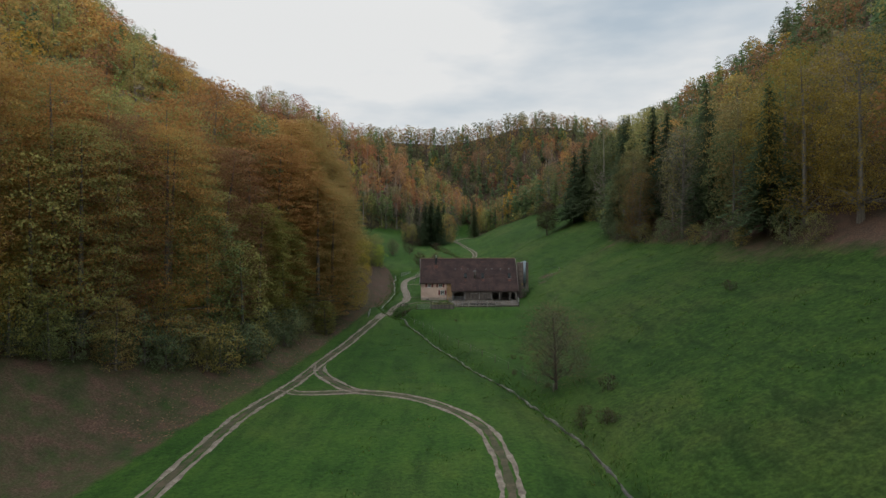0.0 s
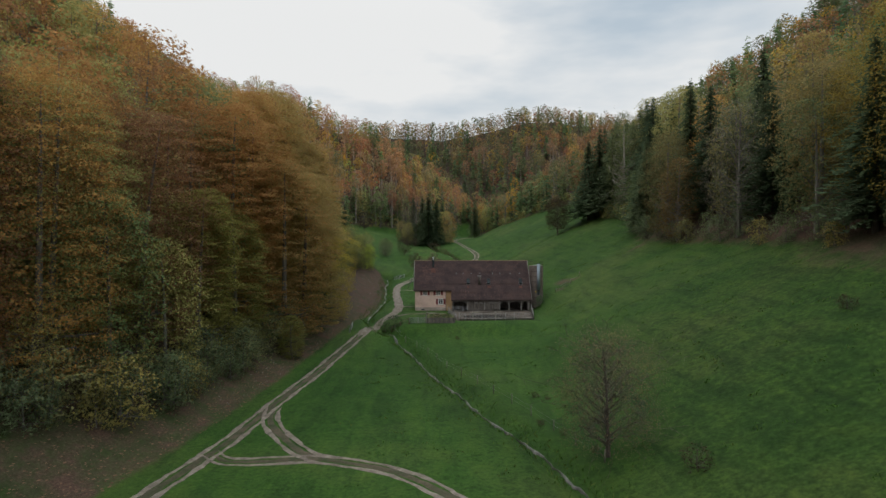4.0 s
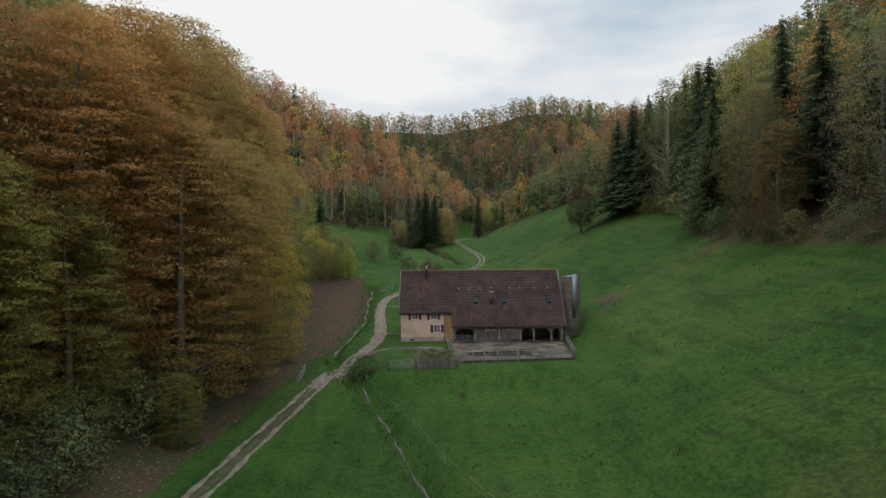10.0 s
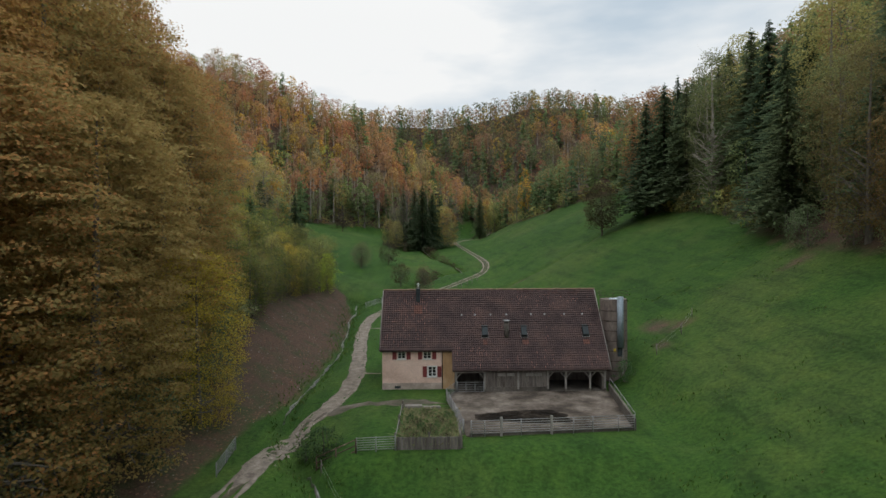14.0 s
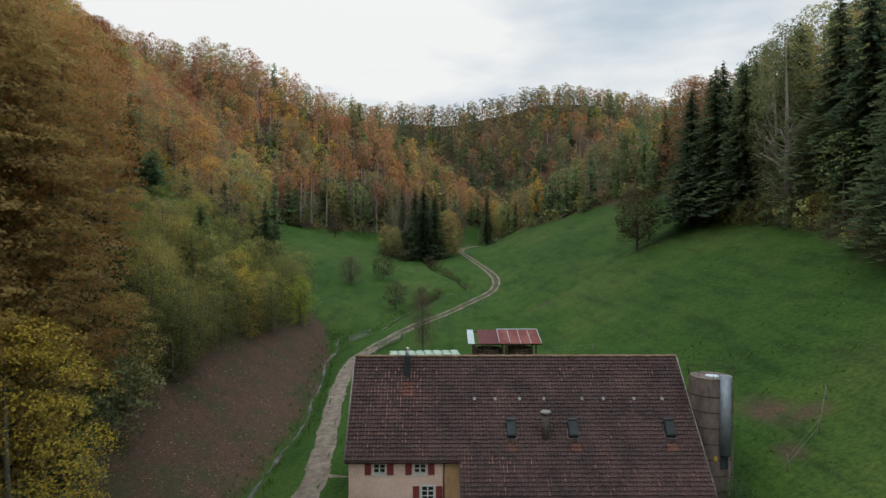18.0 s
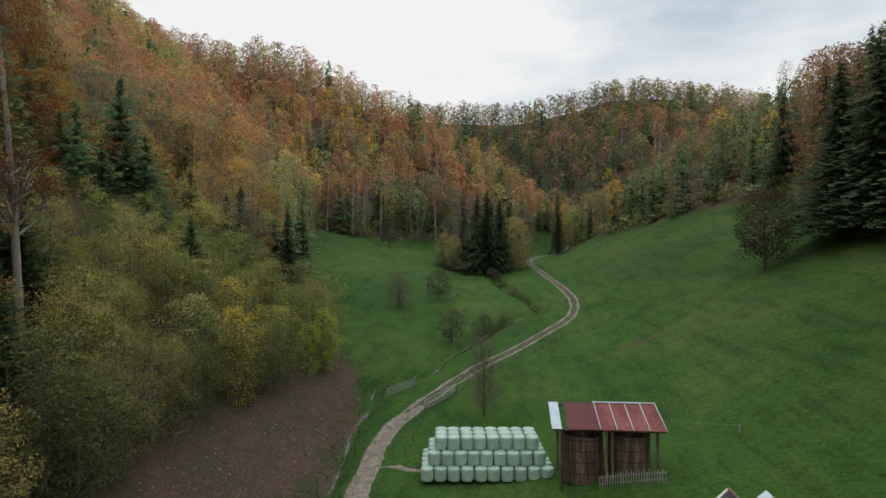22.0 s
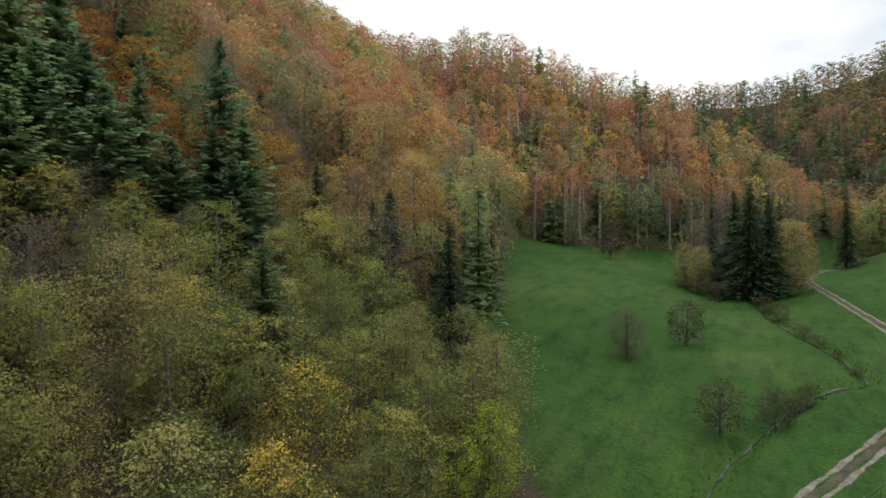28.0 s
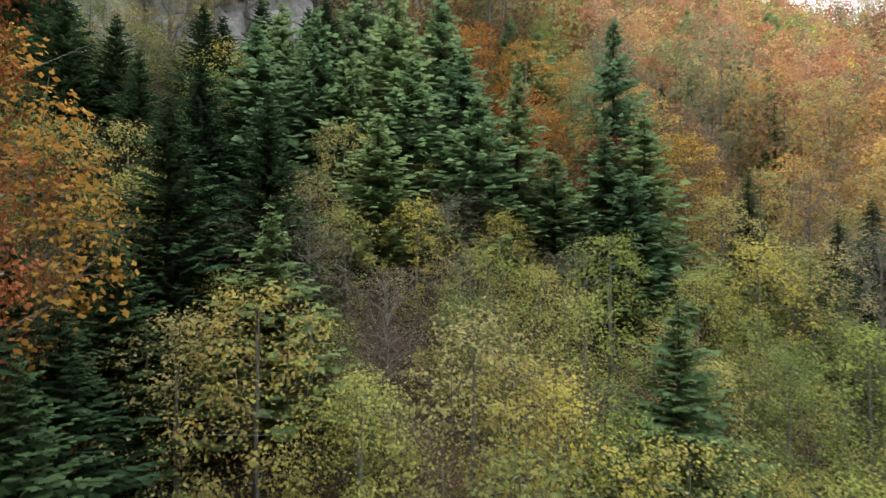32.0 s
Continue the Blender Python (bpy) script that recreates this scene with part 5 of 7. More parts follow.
M_BRIGHT = plain("bright_stainless_steel", [(0.55, 0.56, 0.57), (0.7, 0.7, 0.71)], 2.0, 0.35, 0.6)
M_DARK = plain("dark_sheet_metal", [(0.025, 0.033, 0.036), (0.045, 0.056, 0.06)], 1.5, 0.75)
M_MANURE = plain("wet_dark_muck", [(0.006, 0.005, 0.004), (0.016, 0.012, 0.009), (0.05, 0.04, 0.03)], 0.6, 0.95, bump=0.06, grain=5, spec=0.1)
M_FILM = plain("pale_green_bale_film", [(0.30, 0.44, 0.35), (0.40, 0.53, 0.43)], 1.6, 0.35, spec=0.5, pieces=0.1)
M_RUST = plain("rusty_red_sheet", [(0.15, 0.045, 0.04), (0.24, 0.075, 0.065), (0.30, 0.13, 0.11)], 0.7, 0.7, stretch=(1, 0.4, 1))
M_DULLRED = plain("dull_red_painted_sheet", [(0.12, 0.04, 0.042), (0.17, 0.058, 0.058)], 0.7, 0.7)
M_PALESHEET = plain("pale_blue_white_sheet", [(0.45, 0.53, 0.58), (0.58, 0.65, 0.69)], 1.0, 0.6)
M_STAVE = plain("dark_silo_staves", [(0.04, 0.028, 0.022), (0.10, 0.066, 0.048), (0.21, 0.155, 0.12)], 1.6, 0.9, stretch=(2.5, 2.5, 0.25), pieces=0.4)
M_IRON = plain("rusted_iron", [(0.03, 0.022, 0.018), (0.07, 0.045, 0.035)], 2.0, 0.7, 0.4)
M_ROCK = plain("pale_limestone", [(0.16, 0.15, 0.14), (0.33, 0.315, 0.30), (0.47, 0.455, 0.435)], 0.25, 0.9, bump=0.12, grain=2.2, pieces=0.15)
M_STONE = plain("scattered_limestone", [(0.16, 0.14, 0.125), (0.27, 0.24, 0.215)], 2.0, 0.9, pieces=0.3)
M_DRY = foliage("dry_weeds", [(0.0, (0.34, 0.28, 0.17)), (0.45, (0.12, 0.18, 0.065)), (0.7, (0.14, 0.2, 0.08)), (1.0, (0.30, 0.24, 0.15))])
M_TUFT = foliage("rank_grass", [(0.0, (0.045, 0.10, 0.02)), (0.6, (0.065, 0.12, 0.028)), (1.0, (0.11, 0.12, 0.04))], 0.3, 0.3)

# ---- farmhouse ----
RIDGE_Y, RIDGE_Z, PITCH = 5.48, 10.45, 1.135


def roof_z(y):
    return RIDGE_Z - PITCH * abs(y - RIDGE_Y)


house = thing("farmhouse", "long tiled farmhouse with pink plaster dwelling and grey timber barn", "house")


def front_wall(x0, x1, y, z0, z1, thick, holes):
    """A wall along x whose openings go right through."""
    bm = bmesh.new()
    xs = sorted({x0, x1, *(h[0] for h in holes), *(h[1] for h in holes)})
    zs = sorted({z0, z1, *(h[2] for h in holes), *(h[3] for h in holes)})
    for a, b in zip(xs, xs[1:]):
        for c, d in zip(zs, zs[1:]):
            if not any(h[0] <= a and b <= h[1] and h[2] <= c and d <= h[3] for h in holes):
                box(bm, a, b, y, y + thick, c, d)
    bmesh.ops.remove_doubles(bm, verts=bm.verts, dist=0.0005)
    return bm


WY = 0.3
WINDOWS = [(-1.93, -1.05, 3.28, 4.26), (0.86, 1.76, 3.28, 4.26), (1.38, 2.30, 1.34, 2.45)]
part("wall", front_wall(-3.6, 2.95, WY, 0.68, 4.42, 0.45, WINDOWS), M_PLASTER, house, "pink lime plaster front")
part("plinth", boxed(-3.62, 2.95, WY - 0.03, WY + 0.45, -0.6, 0.68, bevel=0.01), M_PLINTH, house, "damp grey plinth")
part("wall", boxed(2.952, 4.28, WY + 0.06, WY + 0.45, -0.6, 4.42), M_OCHRE, house, "ochre-stained plaster strip")
part("downpipe", rodded((2.95, WY - 0.07, 0.0), (2.95, WY - 0.07, 4.3), 0.05), M_IRON, house)
for k, (x0, x1, z0, z1) in enumerate(WINDOWS):
    w = part("window", boxed(x0, x1, WY + 0.2, WY + 0.215, z0, z1), M_PANE, house, "small-paned window with red shutters")
    bm = bmesh.new()
    for a, b in ((x0, x0 + 0.08), (x1 - 0.08, x1), ((x0 + x1) / 2 - 0.045, (x0 + x1) / 2 + 0.045)):
        box(bm, a, b, WY + 0.1, WY + 0.197, z0, z1, 0.006)
    box(bm, x0 + 0.08, x1 - 0.08, WY + 0.103, WY + 0.197, z0, z0 + 0.08, 0.006)
    box(bm, x0 + 0.08, x1 - 0.08, WY + 0.103, WY + 0.197, z1 - 0.07, z1, 0.006)
    part("window_frame", bm, M_WHITE, w, "white painted frame")
    for f in (0.36, 0.66):
        part("glazing_bar", boxed(x0 + 0.08, x1 - 0.08, WY + 0.12, WY + 0.195, z0 + (z1 - z0) * f - 0.018, z0 + (z1 - z0) * f + 0.018), M_WHITE, w)
    part("sill", boxed(x0 - 0.1, x1 + 0.1, WY + -0.07, WY + 0.19, z0 - 0.09, z0, bevel=0.01), M_WHITE, w, "pale stone sill")
    if k == 2:
        part("surround", front_wall(x0 - 0.1, x1 + 0.1, WY - 0.012, z0, z1 + 0.1, 0.03, [(x0, x1, z0, z1)]), M_WHITE, w)
    for sx in (x0 - 0.56, x1 + 0.1):
        sh = part("shutter", boxed(sx, sx + 0.45, WY + -0.075, WY + -0.035, z0 - 0.03, z1 + 0.03, bevel=0.006), M_SHUTTER, house, "faded red wooden shutter")
        for i in range(8):
            zz = z0 + 0.08 + i * (z1 - z0 - 0.12) / 8
            part("slat", boxed(sx + 0.05, sx + 0.40, WY + -0.088, WY + -0.07, zz, zz + 0.06), M_SHUTTER, sh)
part("cellar_vent", boxed(-2.25, -1.6, WY + -0.06, WY + 0.0, 0.1, 0.36, bevel=0.01), M_DARK, house, "dark cellar vent grille")

# gables, rear wall and inner floor close the house
for gx_ in (-3.6, 20.05):
    bm = bmesh.new()
    low = WY + 0.46 if gx_ < 0 else -1.15
    prof = [(low, -0.6), (10.9, -0.6), (10.9, roof_z(10.9) - 0.2), (RIDGE_Y, RIDGE_Z - 0.25), (low, roof_z(low) - 0.2)]
    a = [bm.verts.new((gx_ + (0.0 if gx_ > 0 else 0.003), p, q)) for p, q in prof]
    b = [bm.verts.new((gx_ + 0.44, p, q)) for p, q in prof]
    bm.faces.new(a[::-1]), bm.faces.new(b)
    for i in range(5):
        bm.faces.new((a[i], a[(i + 1) % 5], b[(i + 1) % 5], b[i]))
    part("gable_wall", bm, M_PLASTER if gx_ < 0 else M_BOARD, house)
part("rear_wall", boxed(-3.15, 20.04, 10.45, 10.89, -0.6, 4.2), M_PLASTER, house)
part("barn_floor", boxed(4.3, 20.04, -1.3, 10.4, -0.5, 0.06), M_CONCRETE, house)
part("inner_wall", boxed(4.3, 20.04, 4.0, 4.2, 0.06, 4.0), M_BOARD, house)

# the barn front: a boarded middle and two open bays
FY = -1.2
bm = bmesh.new()
part("boarding_back", boxed(7.6, 14.2, FY + 0.06, FY + 0.1, 0.55, 2.78), M_BOARD, house)
n = 33
for i in range(n):
    x0 = 7.58 + i * 6.64 / n
    part("board", boxed(x0 + 0.006, x0 + 6.64 / n - 0.006, FY + 0.005 * (i % 3), FY + 0.045, 0.5, 2.8), M_BOARD, house)
part("base_wall", boxed(7.5, 14.25, FY - 0.05, FY + 0.2, -0.5, 0.5, bevel=0.02), M_CONCRETE, house, "rough pale concrete footing")
for x0 in (8.9, 9.85, 11.9, 12.8):
    part("hatch", boxed(x0, x0 + 0.8, FY - 0.03, FY - 0.003, 1.65, 2.0, bevel=0.008), M_BEAM, house, "pale boarded-up hatch")
for x0 in (4.4, 7.45, 11.05, 14.22, 16.15, 18.75, 20.35):
    p = part("post", boxed(x0 - 0.1, x0 + 0.1, FY - 0.11, FY + 0.09, 0.05, 2.45, bevel=0.015), M_BEAM, house, "grey oak post")
    part("footing", boxed(x0 - 0.16, x0 + 0.16, FY - 0.17, FY + 0.15, -0.2, 0.28, bevel=0.03), M_CONCRETE, p)
for x0, x1 in ((4.3, 7.4), (14.3, 20.5)):
    part("beam", boxed(x0, x1, FY - 0.22, FY + 0.1, 2.06, 2.28, bevel=0.015), M_BEAM, house, "grey oak beam")
    part("beam", boxed(x0, x1, FY - 0.08, FY + 0.08, 2.48, 2.6, bevel=0.01), M_BEAM, house)
for x0, sides in ((4.4, (1,)), (7.45, (-1,)), (14.22, (1,)), (16.15, (-1, 1)), (18.75, (-1, 1)), (20.35, (-1,))):
    for s in sides:
        part("brace", rodded((x0 + s * 0.08, FY, 1.45), (x0 + s * 0.72, FY, 2.18), 0.065, n=4), M_BEAM, house)
for i in range(19):
    x0 = 4.6 + i * 0.87
    part("rafter", rodded((x0, -1.62, roof_z(-1.62) - 0.17), (x0, 2.2, roof_z(2.2) - 0.17), 0.06, n=4), M_BEAM, house)

# roof: sheathing, then tiles row by row
ROW, COL = 0.30, 0.24
RUN = math.hypot(1, PITCH)


def roof_slab(y_low, x0, x1, sign):
    bm = bmesh.new()
    pts = []
    for x in (x0, x1):
        for y, z in ((RIDGE_Y, RIDGE_Z), (y_low, roof_z(y_low))):
            pts.append((x, y, z))
            pts.append((x, y, z - 0.16))
    v = [bm.verts.new(p) for p in pts]
    for f in ((0, 2, 6, 4), (1, 5, 7, 3), (0, 1, 3, 2), (4, 6, 7, 5), (2, 3, 7, 6), (0, 4, 5, 1)):
        bm.faces.new([v[i] for i in f])
    bmesh.ops.recalc_face_normals(bm, faces=bm.faces)
    return bm


roof = part("roof", roof_slab(0.02, -3.82, 4.0, -1), M_TILE, house, "steep roof of weathered brown clay tiles")
part("roof_plane", roof_slab(-1.62, 4.003, 20.92, -1), M_TILE, roof)
part("roof_plane", roof_slab(11.5, -3.82, 20.92, 1), M_TILE, roof)

T_V = [(-0.5, 0, 0.012), (0.5, 0, 0.012), (0.5, 1, 0.075), (-0.5, 1, 0.075), (-0.5, 1, 0.0), (0.5, 1, 0.0), (-0.18, 0, -0.012), (-0.18, 1, 0.042), (0.18, 0, -0.012), (0.18, 1, 0.042)]
T_F = [(0, 3, 7, 6), (6, 7, 9, 8), (8, 9, 2, 1), (3, 4, 5, 2), (0, 4, 3, 0), (1, 2, 5, 1)]


def tile_geometry(x, s, sign, jitter):
    """Corner points of one tile; s runs down the slope from the ridge."""
    out = []
    for a, b, c in T_V:
        ss = s + b * (ROW + 0.03) + jitter[0] * 0.012
        y = RIDGE_Y + sign * ss / RUN
        z = RIDGE_Z - PITCH * ss / RUN
        lift = c + 0.012 + jitter[1] * 0.006
        out.append((x + a * (COL - 0.006), y + sign * lift * PITCH / RUN, z + lift / RUN))
    return out


def quad_or_tri(f):
    return tuple(dict.fromkeys(f))


t_rng = random.Random(5)
rest, red, fresh, singles = ([], []), ([], []), ([], []), []


def is_red(x, s):
    """0: weathered, 1: reddish, 2: new bright tile."""
    for sx in (7.7, 12.06, 18.9):
        if abs(x - sx) < 0.32 and 6.8 < s < 7.5:
            return 2
    if abs(x - 0.23) < 0.4 and 1.95 < s < 3.1:
        return 2
    u = t_rng.random()
    streak = 0.5 + 0.25 * math.sin(x * 2.1) + 0.25 * math.sin(x * 5.3 + 1)
    if x < 4.3 and s < 8.2:
        near = max(0.0, 1 - abs(x - (0.2 - 0.25 * s)) / 3.4)
        return int(u < near * (0.25 + 0.75 * streak) * (1 - 0.09 * s))
    if x > 11 and s < 3.4:
        return int(u < 0.55 * streak * (1 - s / 3.6))
    if 4.1 < x < 9.5 and 7.8 < s < 11.0:
        return int(u < 0.75 * (0.3 + 0.7 * streak) * (1 - (x - 4.1) / 6))
    if s > 9 and x > 4.1:
        return int(u < 0.16)
    return int(u < 0.03)


for sign in (-1, 1):
    for r in range(35 if sign < 0 else 29):
        s = 0.06 + r * ROW
        for c in range(103):
            x = -3.70 + c * COL
            if sign < 0 and r > 26 and x < 4.1:
                continue
            j = (t_rng.uniform(-1, 1), t_rng.uniform(-1, 1))
            if sign < 0 and r < 3 and len(singles) < 300:
                singles.append((x, s, j, is_red(x, s)))
                continue
            kind_of = is_red(x, s) if sign < 0 else 0
            if kind_of == 1:  # worn rib along the tile's side
                at = len(red[0])
                corner = tile_geometry(x, s, sign, j)
                a, b, c, d = [Vector(corner[k]) for k in (0, 6, 7, 3)]
                up = Vector((0, sign * PITCH, 1)).normalized() * 0.012
                lo, hi = t_rng.uniform(-0.15, 0.1), t_rng.uniform(0.3, 0.62)
                red[0].extend(tuple(q + up) for q in (a.lerp(b, lo), a.lerp(b, hi), d.lerp(c, hi), d.lerp(c, lo)))
                red[0].extend(tuple(q - up) for q in (a.lerp(b, lo), a.lerp(b, hi), d.lerp(c, hi), d.lerp(c, lo)))
                red[1].extend(tuple(at + i for i in f) for f in ((0, 1, 2, 3), (0, 4, 5, 1), (3, 2, 6, 7), (0, 3, 7, 4), (1, 5, 6, 2)))
            store = fresh if kind_of == 2 else rest
            at = len(store[0])
            store[0].extend(tile_geometry(x, s, sign, j))
            store[1].extend(quad_or_tri([at + i for i in f]) for f in T_F)
for store, mat, lab in ((rest, M_TILE, "weathered brown clay tiles"), (red, M_TILE_RED, "reddish clay tiles in streaks"), (fresh, M_TILE_NEW, "new orange clay tiles")):
    ob = part("roof_tiles", mesh_from("roof_tiles", *store), mat, roof, lab)
    tagged(ob, kind="stuff")
for is_r, mat in ((0, M_TILE), (1, M_TILE_SOFT)):
    base = None
    for x, s, j, r in singles:
        if min(r, 1) != is_r:
            continue
        if base is None:
            base = mesh_from("roof_tile", [(px - x, py, pz) for px, py, pz in tile_geometry(x, 0.06, -1, (0, 0))], [quad_or_tri(f) for f in T_F])
            base.materials.append(mat)
        ob = part("roof_tile", base, mat, roof)
        ds = s - 0.06 + j[0] * 0.012
        ob.location = (x, -ds / RUN, -PITCH * ds / RUN)
bm = bmesh.new()
ridge_cap = None
for i in range(62):
    x0 = -3.84 + i * 0.4
    if ridge_cap is None:
        bm = bmesh.new()
        rings = []
        for k, (xx, rr) in enumerate(((0, 0.155), (0.42, 0.135))):
            rings.append([bm.verts.new((xx, math.cos(a) * rr, math.sin(a) * rr * 0.75)) for a in np.linspace(-0.25, math.pi + 0.25, 8)])
        for k in range(7):
            bm.faces.new((rings[0][k], rings[1][k], rings[1][k + 1], rings[0][k + 1]))
        bm.faces.new(rings[0])
        ridge_cap = part("ridge_tile", bm, M_RIDGE, roof)
        ob = ridge_cap
    else:
        ob = part("ridge_tile", ridge_cap.data, None, roof)
    ob.location = (x0, RIDGE_Y, RIDGE_Z + 0.02 + 0.012 * math.sin(i * 1.9))
part("gutter", rodded((-3.8, -0.03, roof_z(0.02) - 0.06), (4.0, -0.03, roof_z(0.02) - 0.06), 0.045, n=8), M_IRON, house)
part("gutter", rodded((4.0, -1.68, roof_z(-1.62) - 0.05), (20.9, -1.68, roof_z(-1.62) - 0.05), 0.045, n=8), M_IRON, house)
part("verge_board", rodded((20.95, -1.6, roof_z(-1.6) - 0.04), (20.95, RIDGE_Y, RIDGE_Z - 0.02), 0.07, n=4), M_BEAM, house)
part("verge_board", rodded((-3.86, 0.02, roof_z(0.02) - 0.04), (-3.86, RIDGE_Y, RIDGE_Z - 0.02), 0.07, n=4), M_BEAM, house)

# chimney, vent pipe, roof lights, pale glass tiles
ch = part("chimney", boxed(0.0, 0.46, 4.25, 4.75, roof_z(4.25) - 0.1, 10.62, bevel=0.02), M_DARK, roof, "short dark sheet-clad chimney with a metal cowl")
part("chimney_cap", boxed(-0.05, 0.51, 4.2, 4.8, 10.62, 10.7, bevel=0.015), M_DARK, ch)
part("cowl", rodded((0.23, 4.5, 10.7), (0.23, 4.5, 11.1), 0.13, 0.12, 12), M_BRIGHT, ch, "bright metal cowl")
part("cowl_cap", rodded((0.23, 4.5, 11.16), (0.23, 4.5, 11.32), 0.22, 0.04, 12), M_BRIGHT, ch)
for dx in (-0.1, 0.1):
    part("cowl_strut", rodded((0.23 + dx, 4.5, 11.05), (0.23 + dx, 4.5, 11.2), 0.015, n=5), M_BRIGHT, ch)
vp = part("vent_pipe", rodded((10.1, 1.2, 5.4), (10.1, 1.2, 7.25), 0.27, 0.27, 12), M_CONCRETE, roof, "concrete vent pipe with a pale cap")
part("vent_cap", rodded((10.1, 1.2, 7.25), (10.1, 1.2, 7.37), 0.42, 0.36, 14), M_STEEL, vp, "pale round cap")
for x in (7.7, 12.06, 18.9):
    bm = bmesh.new()
    ya, yb = 1.08, 1.85
    za, zb = roof_z(ya), roof_z(yb)
    v = [bm.verts.new(p) for p in ((x - 0.31, ya, za), (x + 0.31, ya, za), (x + 0.31, yb, zb), (x - 0.31, yb, zb), (x - 0.31, ya - 0.25, za + 0.32), (x + 0.31, ya - 0.25, za + 0.32), (x + 0.31, yb - 0.3, zb + 0.36), (x - 0.31, yb - 0.3, zb + 0.36))]
    for f in ((4, 5, 6, 7), (0, 1, 5, 4), (1, 2, 6, 5), (2, 3, 7, 6), (3, 0, 4, 7)):
        bm.faces.new([v[i] for i in f])
    bmesh.ops.recalc_face_normals(bm, faces=bm.faces)
    sk = part("roof_light", bm, M_DARK, roof, "dark sheet-metal roof light with a pale rim")
    part("flashing", rodded((x - 0.42, ya - 0.06, za + 0.02), (x + 0.42, ya - 0.06, za + 0.02), 0.035, n=5), M_STEEL, sk)
    part("flashing", rodded((x - 0.4, ya - 0.04, za + 0.03), (x - 0.4, ya + 0.4, roof_z(ya + 0.4) + 0.05), 0.025, n=5), M_STEEL, sk)
    part("flashing", rodded((x + 0.4, ya - 0.04, za + 0.03), (x + 0.4, ya + 0.4, roof_z(ya + 0.4) + 0.05), 0.025, n=5), M_STEEL, sk)
    part("light_pane", mesh_from("p", [(x - 0.24, ya - 0.258 + 0.02, za + 0.39), (x + 0.24, ya - 0.258 + 0.02, za + 0.39), (x + 0.24, yb - 0.43, zb + 0.26), (x - 0.24, yb - 0.43, zb + 0.26)], [(0, 1, 2, 3)]), M_DARK, sk)
    part("hood", boxed(x - 0.33, x + 0.33, yb - 0.42, yb - 0.05, zb + 0.3, zb + 0.4, bevel=0.02), M_DARK, sk)
for x in (5.2, 6.73, 8.5, 10.3, 13.1, 14.65, 16.9, 18.96):
    ob = part("glass_tile", boxed(-0.1, 0.1, -0.13, 0.13, 0.06, 0.1, bevel=0.01), M_STEEL, roof, "pale glass roof tile")
    ob.matrix_basis = Matrix.Translation((x, 3.08, roof_z(3.08))) @ Matrix.Rotation(math.atan(PITCH), 4, "X")

# ---- rear wing ----
wing = thing("rear_wing", "rear wing with a steep grey roof and a short chimney", "house")
M_SLATE = plain("grey_wing_tiles", [(0.05, 0.045, 0.05), (0.085, 0.075, 0.08)], 0.8, 0.85, bump=0.006, grain=9, pieces=0.2)
part("wing_wall", boxed(12.4, 18.6, 10.9, 20.0, -0.4, 4.1), M_PLASTER, wing)
bm = bmesh.new()
v = [bm.verts.new(p) for p in ((12.4, 20.0, 4.1), (18.6, 20.0, 4.1), (15.5, 20.0, 7.1), (12.4, 19.7, 4.1), (18.6, 19.7, 4.1), (15.5, 19.7, 7.1))]
for f in ((0, 2, 1), (3, 4, 5), (0, 3, 5, 2), (2, 5, 4, 1), (1, 4, 3, 0)):
    bm.faces.new([v[i] for i in f])
part("wing_gable", bm, M_PLASTER, wing)
wing_roof = None
for sgn in (-1, 1):
    for r in range(15):
        s0, s1 = 0.02 + r * 0.31, 0.02 + r * 0.31 + 0.34
        xa, xb = 15.5 + sgn * s0 * 0.707, 15.5 + sgn * s1 * 0.707
        za, zb = 7.3 - s0 * 0.707, 7.3 - s1 * 0.707
        vs = [(xa, 8.4 - 0.0, za), (xa, 20.35, za), (xb, 20.35, zb + 0.045), (xb, 8.4, zb + 0.045), (xa, 8.4, za - 0.1), (xa, 20.35, za - 0.1), (xb, 20.35, zb - 0.03), (xb, 8.4, zb - 0.03)]
        part("tile_course", mesh_from("tile_course", vs, [(0, 1, 2, 3), (4, 7, 6, 5), (3, 2, 6, 7), (1, 5, 6, 2), (0, 3, 7, 4), (0, 4, 5, 1)]), M_SLATE, wing)
    part("verge", rodded((15.5, 20.38, 7.36), (15.5 + sgn * 3.3, 20.38, 4.06), 0.07, n=6), M_WHITE, wing, "pale mortared verge")
part("wing_ridge", rodded((15.5, 8.4, 7.33), (15.5, 20.4, 7.33), 0.1, n=8), M_RIDGE, wing)
wc = part("wing_chimney", boxed(17.05, 17.6, 18.6, 19.2, 4.9, 6.5, bevel=0.02), M_CONCRETE, wing, "short grey chimney")
part("chimney_slab", boxed(16.95, 17.7, 18.5, 19.3, 6.5, 6.58), M_DARK, wc)

# ---- tower silo beside the barn ----
SX, SY, SZ = 22.5, 2.9, float(height(22.5, 3.1)) - 0.2
silo = thing("tower_silo", "weathered brown concrete-ring tower silo with a blue-grey chute", "silo")


